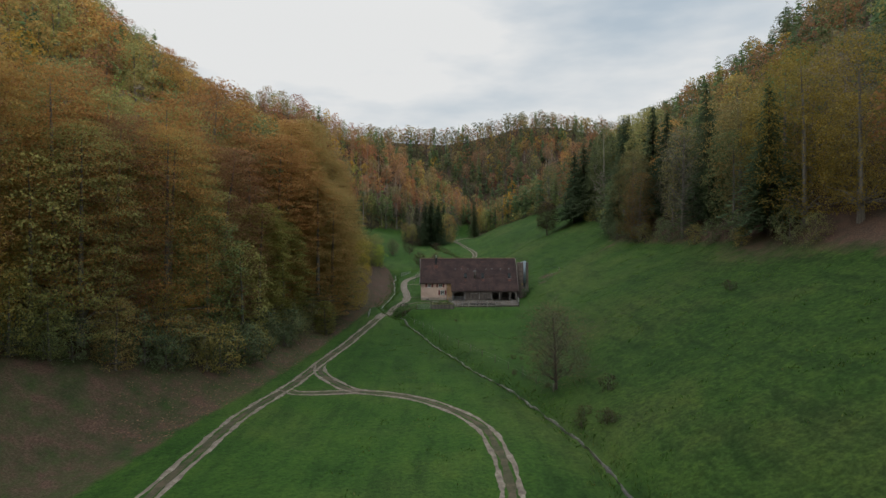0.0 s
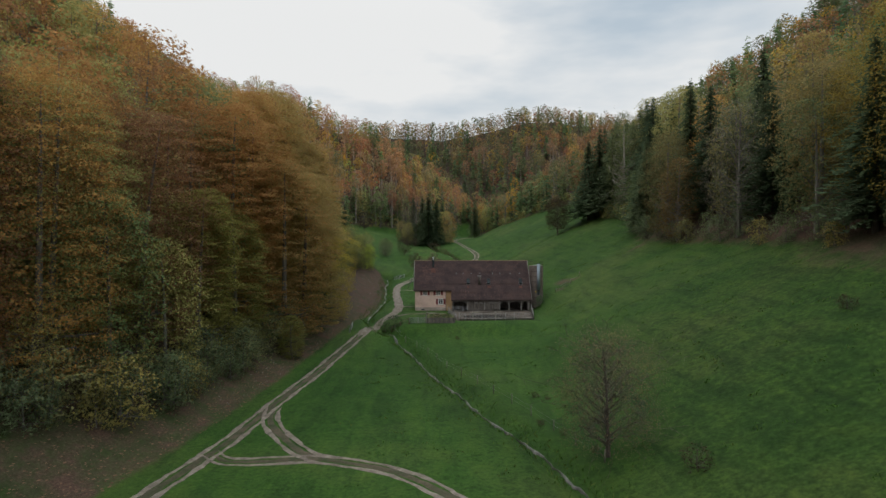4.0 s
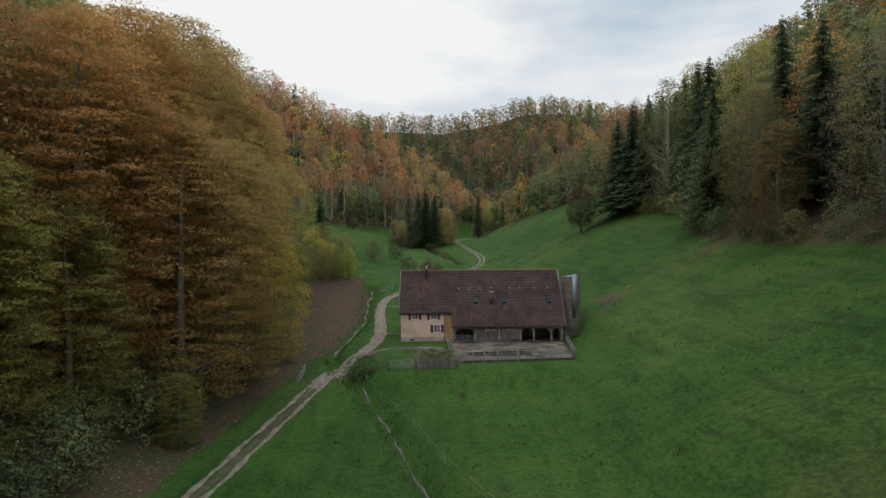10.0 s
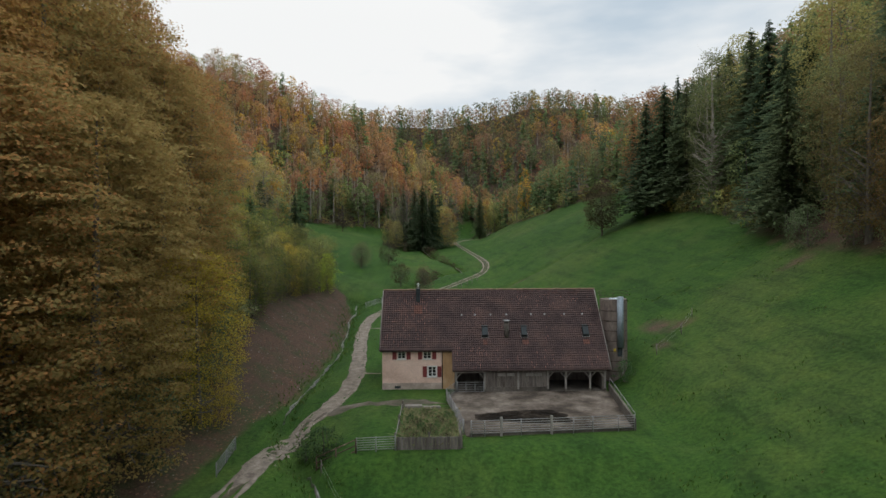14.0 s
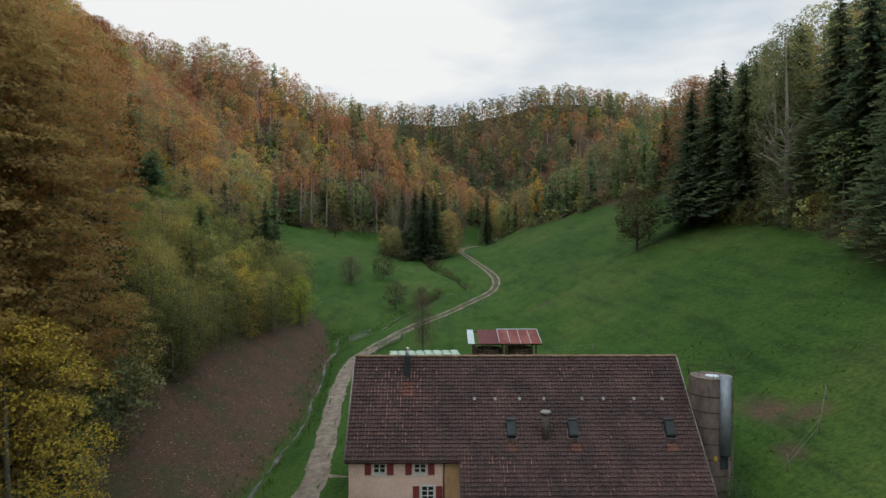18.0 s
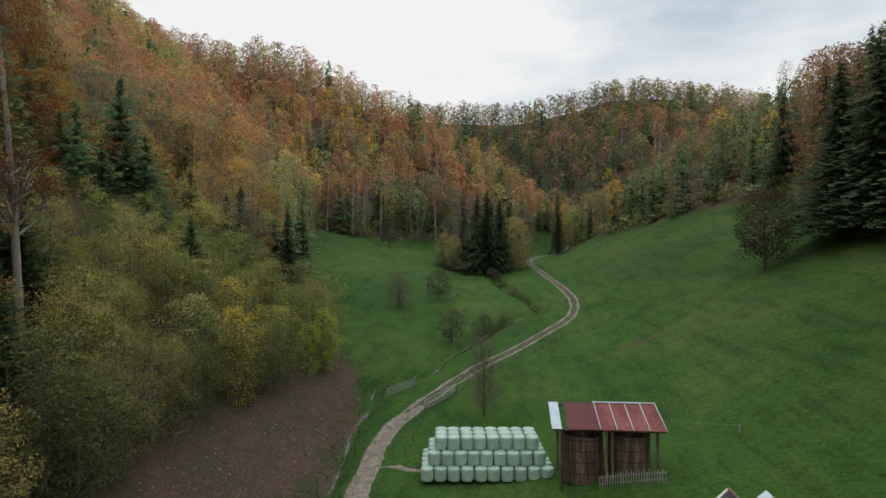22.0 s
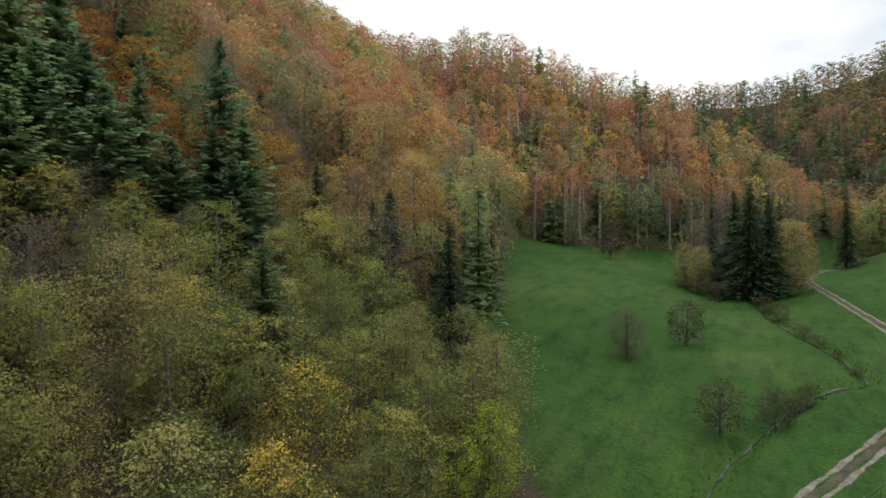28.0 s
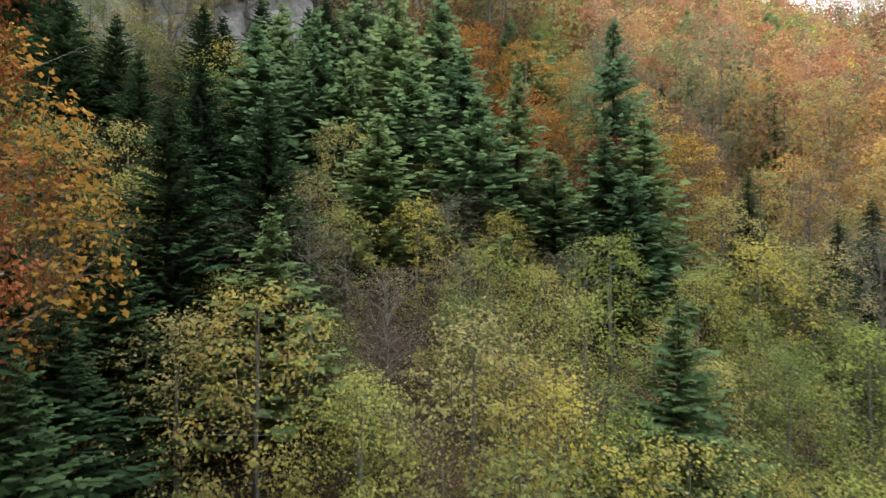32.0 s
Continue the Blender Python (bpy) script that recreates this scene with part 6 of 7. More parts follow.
def drum(bm, cx, cy, z0, z1, r, n=36, top=True, bevel=0.02):
    ring = []
    for rr, z in ((r - bevel, z0), (r, z0 + bevel), (r, z1 - bevel), (r - bevel, z1)):
        ring.append([bm.verts.new((cx + rr * math.cos(2 * math.pi * i / n), cy + rr * math.sin(2 * math.pi * i / n), z)) for i in range(n)])
    for a, b in zip(ring, ring[1:]):
        for i in range(n):
            bm.faces.new((a[i], a[(i + 1) % n], b[(i + 1) % n], b[i])).smooth = False
    if top:
        bm.faces.new(ring[-1])
        bm.faces.new(ring[0][::-1])
    return bm


for i in range(8):
    h0 = SZ + i * (9.35 - SZ) / 8
    part("ring", drum(bmesh.new(), SX, SY, h0, h0 + (9.35 - SZ) / 8 - 0.004, 1.52 - 0.012 * (i % 2)), M_SILO, silo)
    part("hoop", drum(bmesh.new(), SX, SY, h0 - 0.03, h0 + 0.03, 1.55, top=False, bevel=0.01), M_IRON, silo)
part("lid", drum(bmesh.new(), SX, SY, 9.35, 9.5, 1.46), M_SILO, silo)
part("hatch_cover", rodded((SX - 0.1, SY - 0.4, 9.5), (SX - 0.1, SY - 0.4, 9.6), 0.5, 0.45, 16), M_PALESHEET, silo, "pale round hatch cover")
part("chute", rodded((SX + 0.28, SY - 1.72, 4.25), (SX + 0.28, SY - 1.72, 9.85), 0.36, 0.36, 14), M_ZINC, silo, "blue-grey sheet-metal chute")
part("chute_door", boxed(SX + 0.0, SX + 0.5, SY - 1.62, SY - 1.4, 3.2, 4.15), M_DARK, silo, "dark hatch opening")
part("ladder_frame", boxed(SX + 0.52, SX + 0.6, SY - 1.7, SY - 1.5, 1.2, 4.25), M_BEAM, silo)
part("sign_plate", boxed(SX - 0.42, SX - 0.2, SY - 1.56, SY - 1.48, 3.75, 4.05), plain("yellow_plate", [(0.5, 0.34, 0.03), (0.6, 0.42, 0.05)]), silo, "small yellow plate")
for z in (9.95, 10.35):
    bm = bmesh.new()
    for i in range(28):
        a, b = 2 * math.pi * i / 28, 2 * math.pi * (i + 1) / 28
        rod(bm, (SX + 1.68 * math.cos(a), SY + 1.68 * math.sin(a), z), (SX + 1.68 * math.cos(b), SY + 1.68 * math.sin(b), z), 0.016, n=4)
    part("rail", bm, M_IRON, silo, "thin ring railing")
for i in range(10):
    a = 2 * math.pi * i / 10
    part("rail_post", rodded((SX + 1.5 * math.cos(a), SY + 1.5 * math.sin(a), 9.3), (SX + 1.68 * math.cos(a), SY + 1.68 * math.sin(a), 10.36), 0.012, n=4), M_IRON, silo)

# ---- yard, walls, fences ----
bm = bmesh.new()
v = [bm.verts.new(p) for p in ((4.75, -15.95, -0.13), (19.2, -14.6, -0.11), (20.6, -1.32, 0.04), (3.9, -1.32, 0.04), (3.3, -4.5, 0.0))]
f = bm.faces.new(v)
r = bmesh.ops.extrude_face_region(bm, geom=[f])
for q in r["geom"]:
    if isinstance(q, bmesh.types.BMVert):
        q.co.z -= 0.5
bmesh.ops.recalc_face_normals(bm, faces=bm.faces)
tagged(part("yard_slab", bm, M_YARD, None), "stained concrete farmyard in front of the barn", "yard", kind="structure")


def heap(name, cx, cy, rx, ry, h, mat, seed, label, category, z0, n=34):
    rg = random.Random(seed)
    ph = [rg.uniform(0, 6) for _ in range(6)]
    vs, fs = [], []
    for i in range(n + 1):
        for j in range(n + 1):
            u, w = 2 * i / n - 1, 2 * j / n - 1
            r = math.hypot(u, w) * (1 + 0.14 * math.sin(3 * math.atan2(w, u) + ph[0]) + 0.08 * math.sin(7 * math.atan2(w, u) + ph[1]))
            z = max(0, 1 - r ** 2.2) ** 0.8 * h * (0.72 + 0.2 * math.sin(u * 6 + ph[2]) * math.sin(w * 5 + ph[3]) + 0.12 * math.sin(u * 17 + ph[4]) * math.sin(w * 15 + ph[5]) + rg.uniform(-0.2, 0.2))
            vs.append((cx + u * rx, cy + w * ry, z0 + z - (0.04 if r > 1 else 0)))
    for i in range(n):
        for j in range(n):
            a = i * (n + 1) + j
            fs.append((a, a + n + 1, a + n + 2, a + 1))
    return tagged(part(name, mesh_from(name, vs, fs), mat, None), label, category)


heap("manure_mound", 10.4, -10.6, 4.6, 2.1, 0.34, M_MANURE, 3, "low dark heap of wet muck on the concrete yard", "muck heap", -0.09)
wall_r = thing("yard_wall", "low mossy concrete yard wall with a steel rail", "wall")
WA, WB = Vector((19.15, -14.75, 0)), Vector((20.75, -1.6, 0))
d = (WB - WA)
bm = boxed(0, d.length, -0.12, 0.12, -0.6, 0.85, bevel=0.02)
ob = part("wall_body", bm, M_CONCRETE, wall_r)
ob.matrix_basis = Matrix.Translation(WA) @ Matrix.Rotation(math.atan2(d.y, d.x), 4, "Z")
part("rail", rodded(WA + Vector((0, 0, 1.3)), WB + Vector((0, 0, 1.45)), 0.035), M_STEEL, wall_r)
for i in range(5):
    p = WA.lerp(WB, i / 4)
    part("rail_post", rodded(p + Vector((0, 0, 0.8)), p + Vector((0, 0, 1.34 + 0.03 * i)), 0.03), M_STEEL, wall_r)


def rail_fence(name, a, b, bars, h, post_x, label, mat=M_STEEL, lift=0.0, r=0.032, wood_posts=(), category="fence"):
    """A fence of round bars between posts, from a to b on the ground."""
    e = thing(name, label, category)
    a, b = Vector((*a, 0)), Vector((*b, 0))
    gz = lambda p: (-0.1 if 3 < p.x < 20.5 and -16.4 < p.y < 0 else float(surface(np.array([p.x]), np.array([p.y]))[0])) + lift  # noqa: E731
    pa, pb = a + Vector((0, 0, gz(a))), b + Vector((0, 0, gz(b)))
    for i in range(bars):
        z = 0.18 + (h - 0.22) * i / (bars - 1)
        part("bar", rodded(pa + Vector((0, 0, z)), pb + Vector((0, 0, z)), r, n=6), mat, e)
    for t in post_x:
        p = pa.lerp(pb, t)
        part("post", rodded(p - Vector((0, 0, 0.3)), p + Vector((0, 0, h + 0.02)), r * 1.5, n=7), mat, e)
    for t in wood_posts:
        p = pa.lerp(pb, t)
        part("wooden_post", boxed(p.x - 0.1, p.x + 0.1, p.y - 0.1, p.y + 0.1, p.z - 0.3, p.z + h + 0.22, bevel=0.02), M_BEAM, e, "squared wooden post")
    return e


rail_fence("yard_fence", (5.15, -16.1), (19.1, -14.75), 6, 1.25, (0.0, 0.08, 0.3, 0.62, 0.74, 0.9, 1.0), "galvanised tube fence along the concrete yard", wood_posts=(0.18, 0.485))
tagged(part("yard_kerb", boxed(0, 14.1, -0.1, 0.1, -0.5, 0.2, bevel=0.02), M_CONCRETE, None), "low concrete kerb under the yard fence", "kerb")
bpy.data.objects["yard_kerb"].matrix_basis = Matrix.Translation((5.0, -15.95, -0.1)) @ Matrix.Rotation(math.atan2(1.35, 13.95), 4, "Z")
rail_fence("side_gate", (3.3, -4.8), (4.55, -15.6), 6, 1.25, (0.0, 0.3, 0.34, 0.66, 1.0), "galvanised tube gates beside the yard")
rail_fence("side_gate", (4.35, -1.5), (3.3, -4.6), 6, 1.25, (0.0, 1.0), "galvanised tube gates beside the yard")
rail_fence("stall_gate", (4.5, -1.38), (7.4, -1.38), 5, 1.2, (0.02, 0.33, 0.66, 0.98), "galvanised stall gate in the barn's open bay")
rail_fence("field_gate", (-3.95, -18.9), (-0.95, -18.7), 6, 1.15, (0.0, 0.5, 1.0), "galvanised field gate beside the garden")
rail_fence("track_gate", (-14.7, -19.2), (-14.8, -14.4), 5, 1.1, (0.0, 0.5, 1.0), "small steel gate beside the track")
rail_fence("stream_gate", (-11.8, 56.5), (-8.9, 60.5), 6, 1.2, (0.0, 0.5, 1.0), "galvanised gate across the meadow track")
rail_fence("wooden_gate", (-6.6, 52.0), (-3.6, 57.6), 4, 1.2, (0.0, 0.5, 1.0), "weathered wooden gate beside the track", M_BEAM, r=0.05)
rail_fence("wooden_rail", (-7.2, -18.2), (-4.0, -19.0), 3, 1.1, (0.0, 0.5, 1.0), "broken wooden rail beside the stream", M_STAVE, r=0.045)

# kitchen garden
garden = thing("garden_fence", "dark weathered board fence round the kitchen garden", "fence")
for i in range(18):
    x0 = -0.85 + i * 0.28
    part("board", boxed(x0, x0 + 0.265, -18.62, -18.57, -0.6, 0.62 + 0.03 * math.sin(i * 2.3)), M_BOARD, garden)
for p in ((-0.95, -18.55), (1.7, -18.5), (4.25, -18.3), (-0.95, -13.5), (-0.9, -8.6)):
    part("post", boxed(p[0] - 0.07, p[0] + 0.07, p[1] - 0.07, p[1] + 0.07, -0.8, 1.0, bevel=0.015), M_BOARD, garden)
part("rail", rodded((-0.95, -18.5, 0.6), (-0.95, -8.6, 0.65), 0.04, n=5), M_BEAM, garden)
part("rail", rodded((-0.95, -18.5, 0.5), (4.25, -18.3, 0.5), 0.04, n=5), M_BEAM, garden)
M_BEDSOIL = plain("weedy_garden_soil", [(0.03, 0.034, 0.018), (0.06, 0.075, 0.03), (0.12, 0.105, 0.07)], 0.9, 0.95, bump=0.05, grain=6)
bed = heap("garden_bed", 1.7, -13.3, 2.9, 5.2, 0.35, M_BEDSOIL, 9, "overgrown kitchen garden bed of dark soil", "garden bed", -0.25)


def weed_patch(name, label, count, region, size, blade, mat, rng, lean=0.5):
    """Blades and stalks as one object of kind stuff; region(rng, n) gives places."""
    x, y = region(rng, count)
    count = len(x)
    z = surface(x, y)
    a = rng.uniform(0, 6.28, count)
    h = size * rng.uniform(0.5, 1.3, count)
    lx, ly = rng.normal(size=count) * lean * h, rng.normal(size=count) * lean * h
    w = blade * rng.uniform(0.6, 1.4, count)
    c, s = np.cos(a) * w, np.sin(a) * w
    v = np.stack([np.stack([x - c, y - s, z - 0.03], -1), np.stack([x + c, y + s, z - 0.03], -1),
                  np.stack([x + lx * 0.6 + c * 0.8, y + ly * 0.6 + s * 0.8, z + h * 0.7], -1), np.stack([x + lx - c * 0.2, y + ly - s * 0.2, z + h], -1)], 1).reshape(-1, 3)
    m = fast_mesh(name, v, np.arange(4 * count).reshape(-1, 4), {"tone": np.repeat(rng.uniform(0, 1, count), 4)})
    ob = part(name, m, mat, None)
    return tagged(ob, label, "plants", kind="stuff")


weed_patch("garden_weeds", "dry and green weeds in the kitchen garden", 5200, lambda r, n: (r.uniform(-0.7, 4.0, n), r.uniform(-18.2, -8.4, n)), 0.42, 0.06, M_DRY, RNG, 0.9)

# pale stone slabs along the garden's back and side edge
for xa, ya, xb, yb, tall in ((-0.75, -8.1, 0.95, -7.6, 0.5), (1.0, -7.75, 2.7, -7.4, 0.32), (4.15, -16.6, 4.35, -13.2, 0.4), (4.05, -13.0, 4.2, -10.4, 0.34)):
    z = float(surface(np.array([(xa + xb) / 2]), np.array([(ya + yb) / 2]))[0])
    tagged(part("edging_stone", boxed(xa, xb, min(ya, yb), max(ya, yb), z - 0.25, z + tall, bevel=0.06), M_STONE, None), "pale weathered stone slab edging the kitchen garden", "stone", "stone slabs round the garden")

hive_z = float(height(20.6, 27.2))
hive = thing("bee_house", "small grey wooden hutch with a white gabled roof", "hutch")
part("hutch_body", boxed(20.15, 21.05, 26.8, 27.6, hive_z - 0.2, hive_z + 0.95, bevel=0.02), M_BEAM, hive)
for sgn in (-1, 1):
    vs = [(20.6, 26.65, hive_z + 1.4), (20.6, 27.75, hive_z + 1.4), (20.6 + sgn * 0.6, 27.75, hive_z + 0.88), (20.6 + sgn * 0.6, 26.65, hive_z + 0.88)]
    vs += [(a, b, c - 0.04) for a, b, c in vs]
    part("hutch_roof", mesh_from("hutch_roof", vs, [(0, 1, 2, 3), (4, 7, 6, 5), (0, 3, 7, 4), (3, 2, 6, 7), (2, 1, 5, 6), (1, 0, 4, 5)]), M_PALESHEET, hive)


def post_line(pts, count, label):
    """Weathered stakes with two wires along a line of points."""
    e = thing("wire_fence", label, "fence")
    line = smooth_line(pts, 0.5)
    tops = []
    for i in range(count):
        x, y = line[int(i * (len(line) - 1) / (count - 1))]
        z = float(surface(np.array([x]), np.array([y]))[0])
        part("stake", rodded((x, y, z - 0.3), (x + 0.03 * math.sin(i * 3), y + 0.03 * math.cos(i * 5), z + 1.15 + 0.1 * math.sin(i * 2.2)), 0.055, 0.045, 6), M_BOARD, e)
        tops.append(Vector((x, y, z)))
    for h_ in (0.55, 1.0):
        bm = bmesh.new()
        for a, b in zip(tops, tops[1:]):
            rod(bm, a + Vector((0, 0, h_)), b + Vector((0, 0, h_)), 0.008, n=3)
        part("wire", bm, M_STEEL, e)
    return e


post_line([(18.8, 45), (20.5, 42), (23, 39)], 3, "weathered stakes and wire on the meadow behind the farm")
post_line([(-6.9, 40), (-6.6, 46), (-6.4, 51)], 4, "weathered stakes and wire beside the track")
post_line([(-3.4, 58), (1.5, 68), (8, 80), (13, 90)], 12, "weathered stakes and wire along the bending track")
post_line([(26.2, -0.5), (29.5, 1.5), (32.6, 5.5)], 3, "stakes round the muddy patch beside the silo")
post_line([(-6.5, -20), (-1.5, -30), (2.5, -42), (6, -50), (11, -64), (15, -78)], 14, "thin stakes and wire along the stream")

# ---- silage bales ----
bm = bmesh.new()
prof = [(0.0, 0.0), (0.44, 0.0), (0.53, 0.05), (0.565, 0.14), (0.558, 0.38), (0.57, 0.6), (0.56, 0.86), (0.565, 1.0), (0.52, 1.11), (0.42, 1.15), (0.14, 1.135), (0.0, 1.13)]
rings = []
for r, z in prof:
    rings.append([bm.verts.new((r * math.cos(2 * math.pi * i / 20), r * math.sin(2 * math.pi * i / 20), z + 0.012 * math.sin(i * 2.1) * (r > 0.2))) for i in range(20)] if r > 0 else [bm.verts.new((0, 0, z))])
for a, b in zip(rings, rings[1:]):
    for i in range(20):
        if len(a) == 1:
            bm.faces.new((a[0], b[(i + 1) % 20], b[i]))
        elif len(b) == 1:
            bm.faces.new((a[i], a[(i + 1) % 20], b[0]))
        else:
            bm.faces.new((a[i], a[(i + 1) % 20], b[(i + 1) % 20], b[i])).smooth = True
bale_mesh = bpy.data.meshes.new("silage_bale")
bm.to_mesh(bale_mesh), bm.free()
bale_mesh.materials.append(M_FILM)
b_rng = random.Random(3)
BO, BU = Vector((-4.15, 34.65, 1.75)), Vector((0.9952, 0.0975, 0))
BW = Vector((-0.0975, 0.9952, 0))
for layer, (cols, rows_) in enumerate(((10, 5), (9, 4), (8, 3))):
    for i in range(cols):
        for j in range(rows_):
            if layer < 2 and 0 < i < cols - 1 and 0 < j < rows_ - 1 and layer == 0:
                continue
            p = BO + BU * (1.135 * (i + 0.5 * layer) + b_rng.uniform(-0.03, 0.03)) + BW * (1.15 * (j + 0.5 * layer) + b_rng.uniform(-0.04, 0.04))
            ob = new("silage_bale", bale_mesh)
            ob.matrix_world = Matrix.LocRotScale(p + Vector((0, 0, layer * 1.15)), Euler((0, 0, b_rng.uniform(0, 6.28))), (1, 1, 1))
            tagged(ob, "round silage bale wrapped in pale green film, stacked with others", "silage bale", "stack of silage bales")

# ---- old double silo under a red sheet roof ----
shed = thing("wooden_silo_shed", "two dark stave silos under a rusty red sheet roof", "shed")
for cx, cy in ((8.75, 34.4), (12.6, 34.8)):
    z0 = float(height(cx, cy)) - 0.3
    for i in range(22):
        a0, a1 = 2 * math.pi * i / 22, 2 * math.pi * (i + 0.94) / 22
        vs = [(cx + r * math.cos(a), cy + r * math.sin(a), z) for z in (z0, 6.3) for r in (1.62, 1.7) for a in (a0, a1)]
        part("stave", mesh_from("stave", vs, [(2, 3, 7, 6), (1, 0, 4, 5), (0, 2, 6, 4), (3, 1, 5, 7), (4, 6, 7, 5), (0, 1, 3, 2)]), M_STAVE, shed)
    for z in (2.5, 3.4, 4.3, 5.2, 6.05):
        part("hoop", drum(bmesh.new(), cx, cy, z - 0.035, z + 0.035, 1.73, 24, False, 0.01), M_IRON, shed)
for x, y in ((6.95, 32.6), (10.45, 32.6), (10.9, 32.6), (14.45, 32.8), (14.5, 36.4), (6.95, 36.4), (10.7, 36.5)):
    part("post", boxed(x - 0.1, x + 0.1, y - 0.1, y + 0.1, 1.6, 7.0 + 0.28 * (y - 32.5), bevel=0.02), M_STAVE, shed)


def corrugated(x0, x1, n, mat, name, lab):
    """A sheet with ridges that run down its slope, from the high rear edge to the front one."""
    vs, fs = [], []
    k = n * 4
    for i in range(k + 1):
        x = x0 + (x1 - x0) * i / k
        dz = 0.035 * math.sin(i * math.pi / 2)
        for y, z in ((32.35, 7.12), (36.4, 8.26)):
            vs += [(x, y, z + dz), (x, y, z + dz - 0.02)]
    for i in range(k):
        a = i * 4
        fs += [(a, a + 4, a + 6, a + 2), (a + 1, a + 3, a + 7, a + 5), (a, a + 1, a + 5, a + 4), (a + 2, a + 6, a + 7, a + 3)]
    fs += [(0, 2, 3, 1), (k * 4, k * 4 + 1, k * 4 + 3, k * 4 + 2)]
    return part(name, mesh_from(name, vs, fs), mat, shed, lab)


for i in range(6):
    x0 = 7.45 + i * 1.27
    corrugated(x0, x0 + 1.262, 8, M_RUST if i > 1 else M_DULLRED, "roof_sheet", "rusty red corrugated sheet" if i > 1 else "dull dark red sheet")
corrugated(6.15, 6.95, 5, M_PALESHEET, "roof_sheet", "pale bluish sheet")
for i in range(5):
    part("rib", rodded((9.99 + i * 1.27, 32.28, 7.18), (9.99 + i * 1.27, 36.4, 8.32), 0.04, n=5), M_PALESHEET, shed, "pale lap joint")
part("pale_edge", rodded((9.9, 36.38, 8.32), (15.05, 36.38, 8.32), 0.07, n=5), M_PALESHEET, shed)
for y, z in ((32.6, 7.0), (36.2, 8.08)):
    part("purlin", rodded((6.3, y, z), (15.1, y, z), 0.09, n=4), M_STAVE, shed)
pal = thing("paling_fence", "grey leaning palings in front of the stave silos", "fence")
for i in range(26):
    x = 9.8 + i * 0.2
    z = float(surface(np.array([x]), np.array([31.9]))[0])
    part("paling", boxed(x, x + 0.07, 31.88 + 0.02 * (i % 2), 31.92 + 0.02 * (i % 2), z - 0.2, z + 1.0 + 0.12 * math.sin(i * 2.7)), M_BEAM, pal)
for zz in (0.3, 0.8):
    part("rail", rodded((9.7, 31.97, float(height(9.7, 31.97)) + zz), (15.0, 31.97, float(height(15, 31.97)) + zz), 0.035, n=5), M_BEAM, pal)

# ---- single trees ----
M_BUDS = foliage("brown_twig_ends", [(0.0, (0.17, 0.12, 0.08)), (1.0, (0.22, 0.155, 0.10))], 0.3, 0.5)
BARE = Kind("bare_meadow_tree", M_BUDS, M_TWIG, [broadleaf(201 + i, 9.5, 4.4, 0.2, 64, 190, 0.085, 0.9, 3, 6, 64, (0.34, 0.56)) for i in range(2)], "leafless brown meadow tree with a fine twiggy crown")
M_DULL = foliage("dull_pear_leaves", [(0.0, (0.055, 0.048, 0.028)), (1.0, (0.08, 0.062, 0.034))])
PEAR = Kind("pear_tree", M_DULL, M_TWIG, [broadleaf(211 + i, 12, 4.9, 0.22, 70, 100, 0.28, 0.6, 4, 2, 60) for i in range(2)], "broad dark pear tree alone on the meadow")
ORCHARD = Kind("orchard_tree", M_DULL, M_TWIG, [broadleaf(221 + i, 6.0, 3.0, 0.22, 40, 50, 0.18, 0.62, 3, 4, 40) for i in range(2)], "small round orchard tree with sparse brown leaves")
LARCH = Kind("tall_beech", foliage("dark_rust_orange_leaves", [(0.0, (0.19, 0.07, 0.025)), (1.0, (0.205, 0.09, 0.03))], 0.3), M_PALEBARK, [broadleaf(231, 31, 5.0, 0.42, 120, 190, 0.14, 0.32, 5, 0, 26, (0.22, 0.4))], "tall slender tree with pale trunk and orange crown")
BARE.plant(15.5, -77.2, 1.08, RNG, label="leafless brown meadow tree with a fine twiggy crown beside the stream")
PEAR.plant(43.5, 84.3, 1.05, RNG)
PALE.plant(100, 206, 1.5, RNG, wide=0.5, label="tall thin half-bare tree above the opposite wood")
EDGE_LARCH = Kind("larch_tree", foliage("faded_larch_needles", [(0.0, (0.15, 0.125, 0.07)), (0.5, (0.14, 0.14, 0.075)), (1.0, (0.18, 0.14, 0.07))], 0.3), M_TWIG, [conifer(351, 17, 2.9, 26, 9, 5, 0.34, 5, 0.4, 0.6)], "slender larch with thin brownish needles at the meadow's edge")
EDGE_LARCH.plant(-39, 105.3, 1.0, RNG)
EDGE_LARCH.plant(-42.5, 101, 0.95, RNG)
ORCHARD.plant(-6.3, 84, 0.95, RNG)
ORCHARD.plant(-11.5, 114, 1.1, RNG)
ORCHARD.plant(-36, 186, 1.6, RNG)
ORCHARD.plant(-1.2, 90, 0.75, RNG)
BARE.plant(-18, 100.6, 0.68, RNG, label="bare crooked orchard tree with a pale trunk")
BARE.plant(0.2, 50.5, 0.9, RNG, label="thin bare sapling behind the bales", wide=0.5)
PALE.plant(-39.7, 107.8, 0.75, RNG)
OLIVE.plant(-44, 103, 0.95, RNG)
MAPLE = Kind("maple_tree", M_MAPLE, M_BARK, [broadleaf(33, 18.5, 6.0, 0.04, 100, 230, 0.17, 0.5, 5, 0, 14)], "large yellow maple")
MAPLE.plant(-19.6, -10, 0.86, RNG, label="large bright yellow maple at the wood's edge")
LARCH.plant(-31.7, 22.8, 1.0, RNG, wide=0.8)
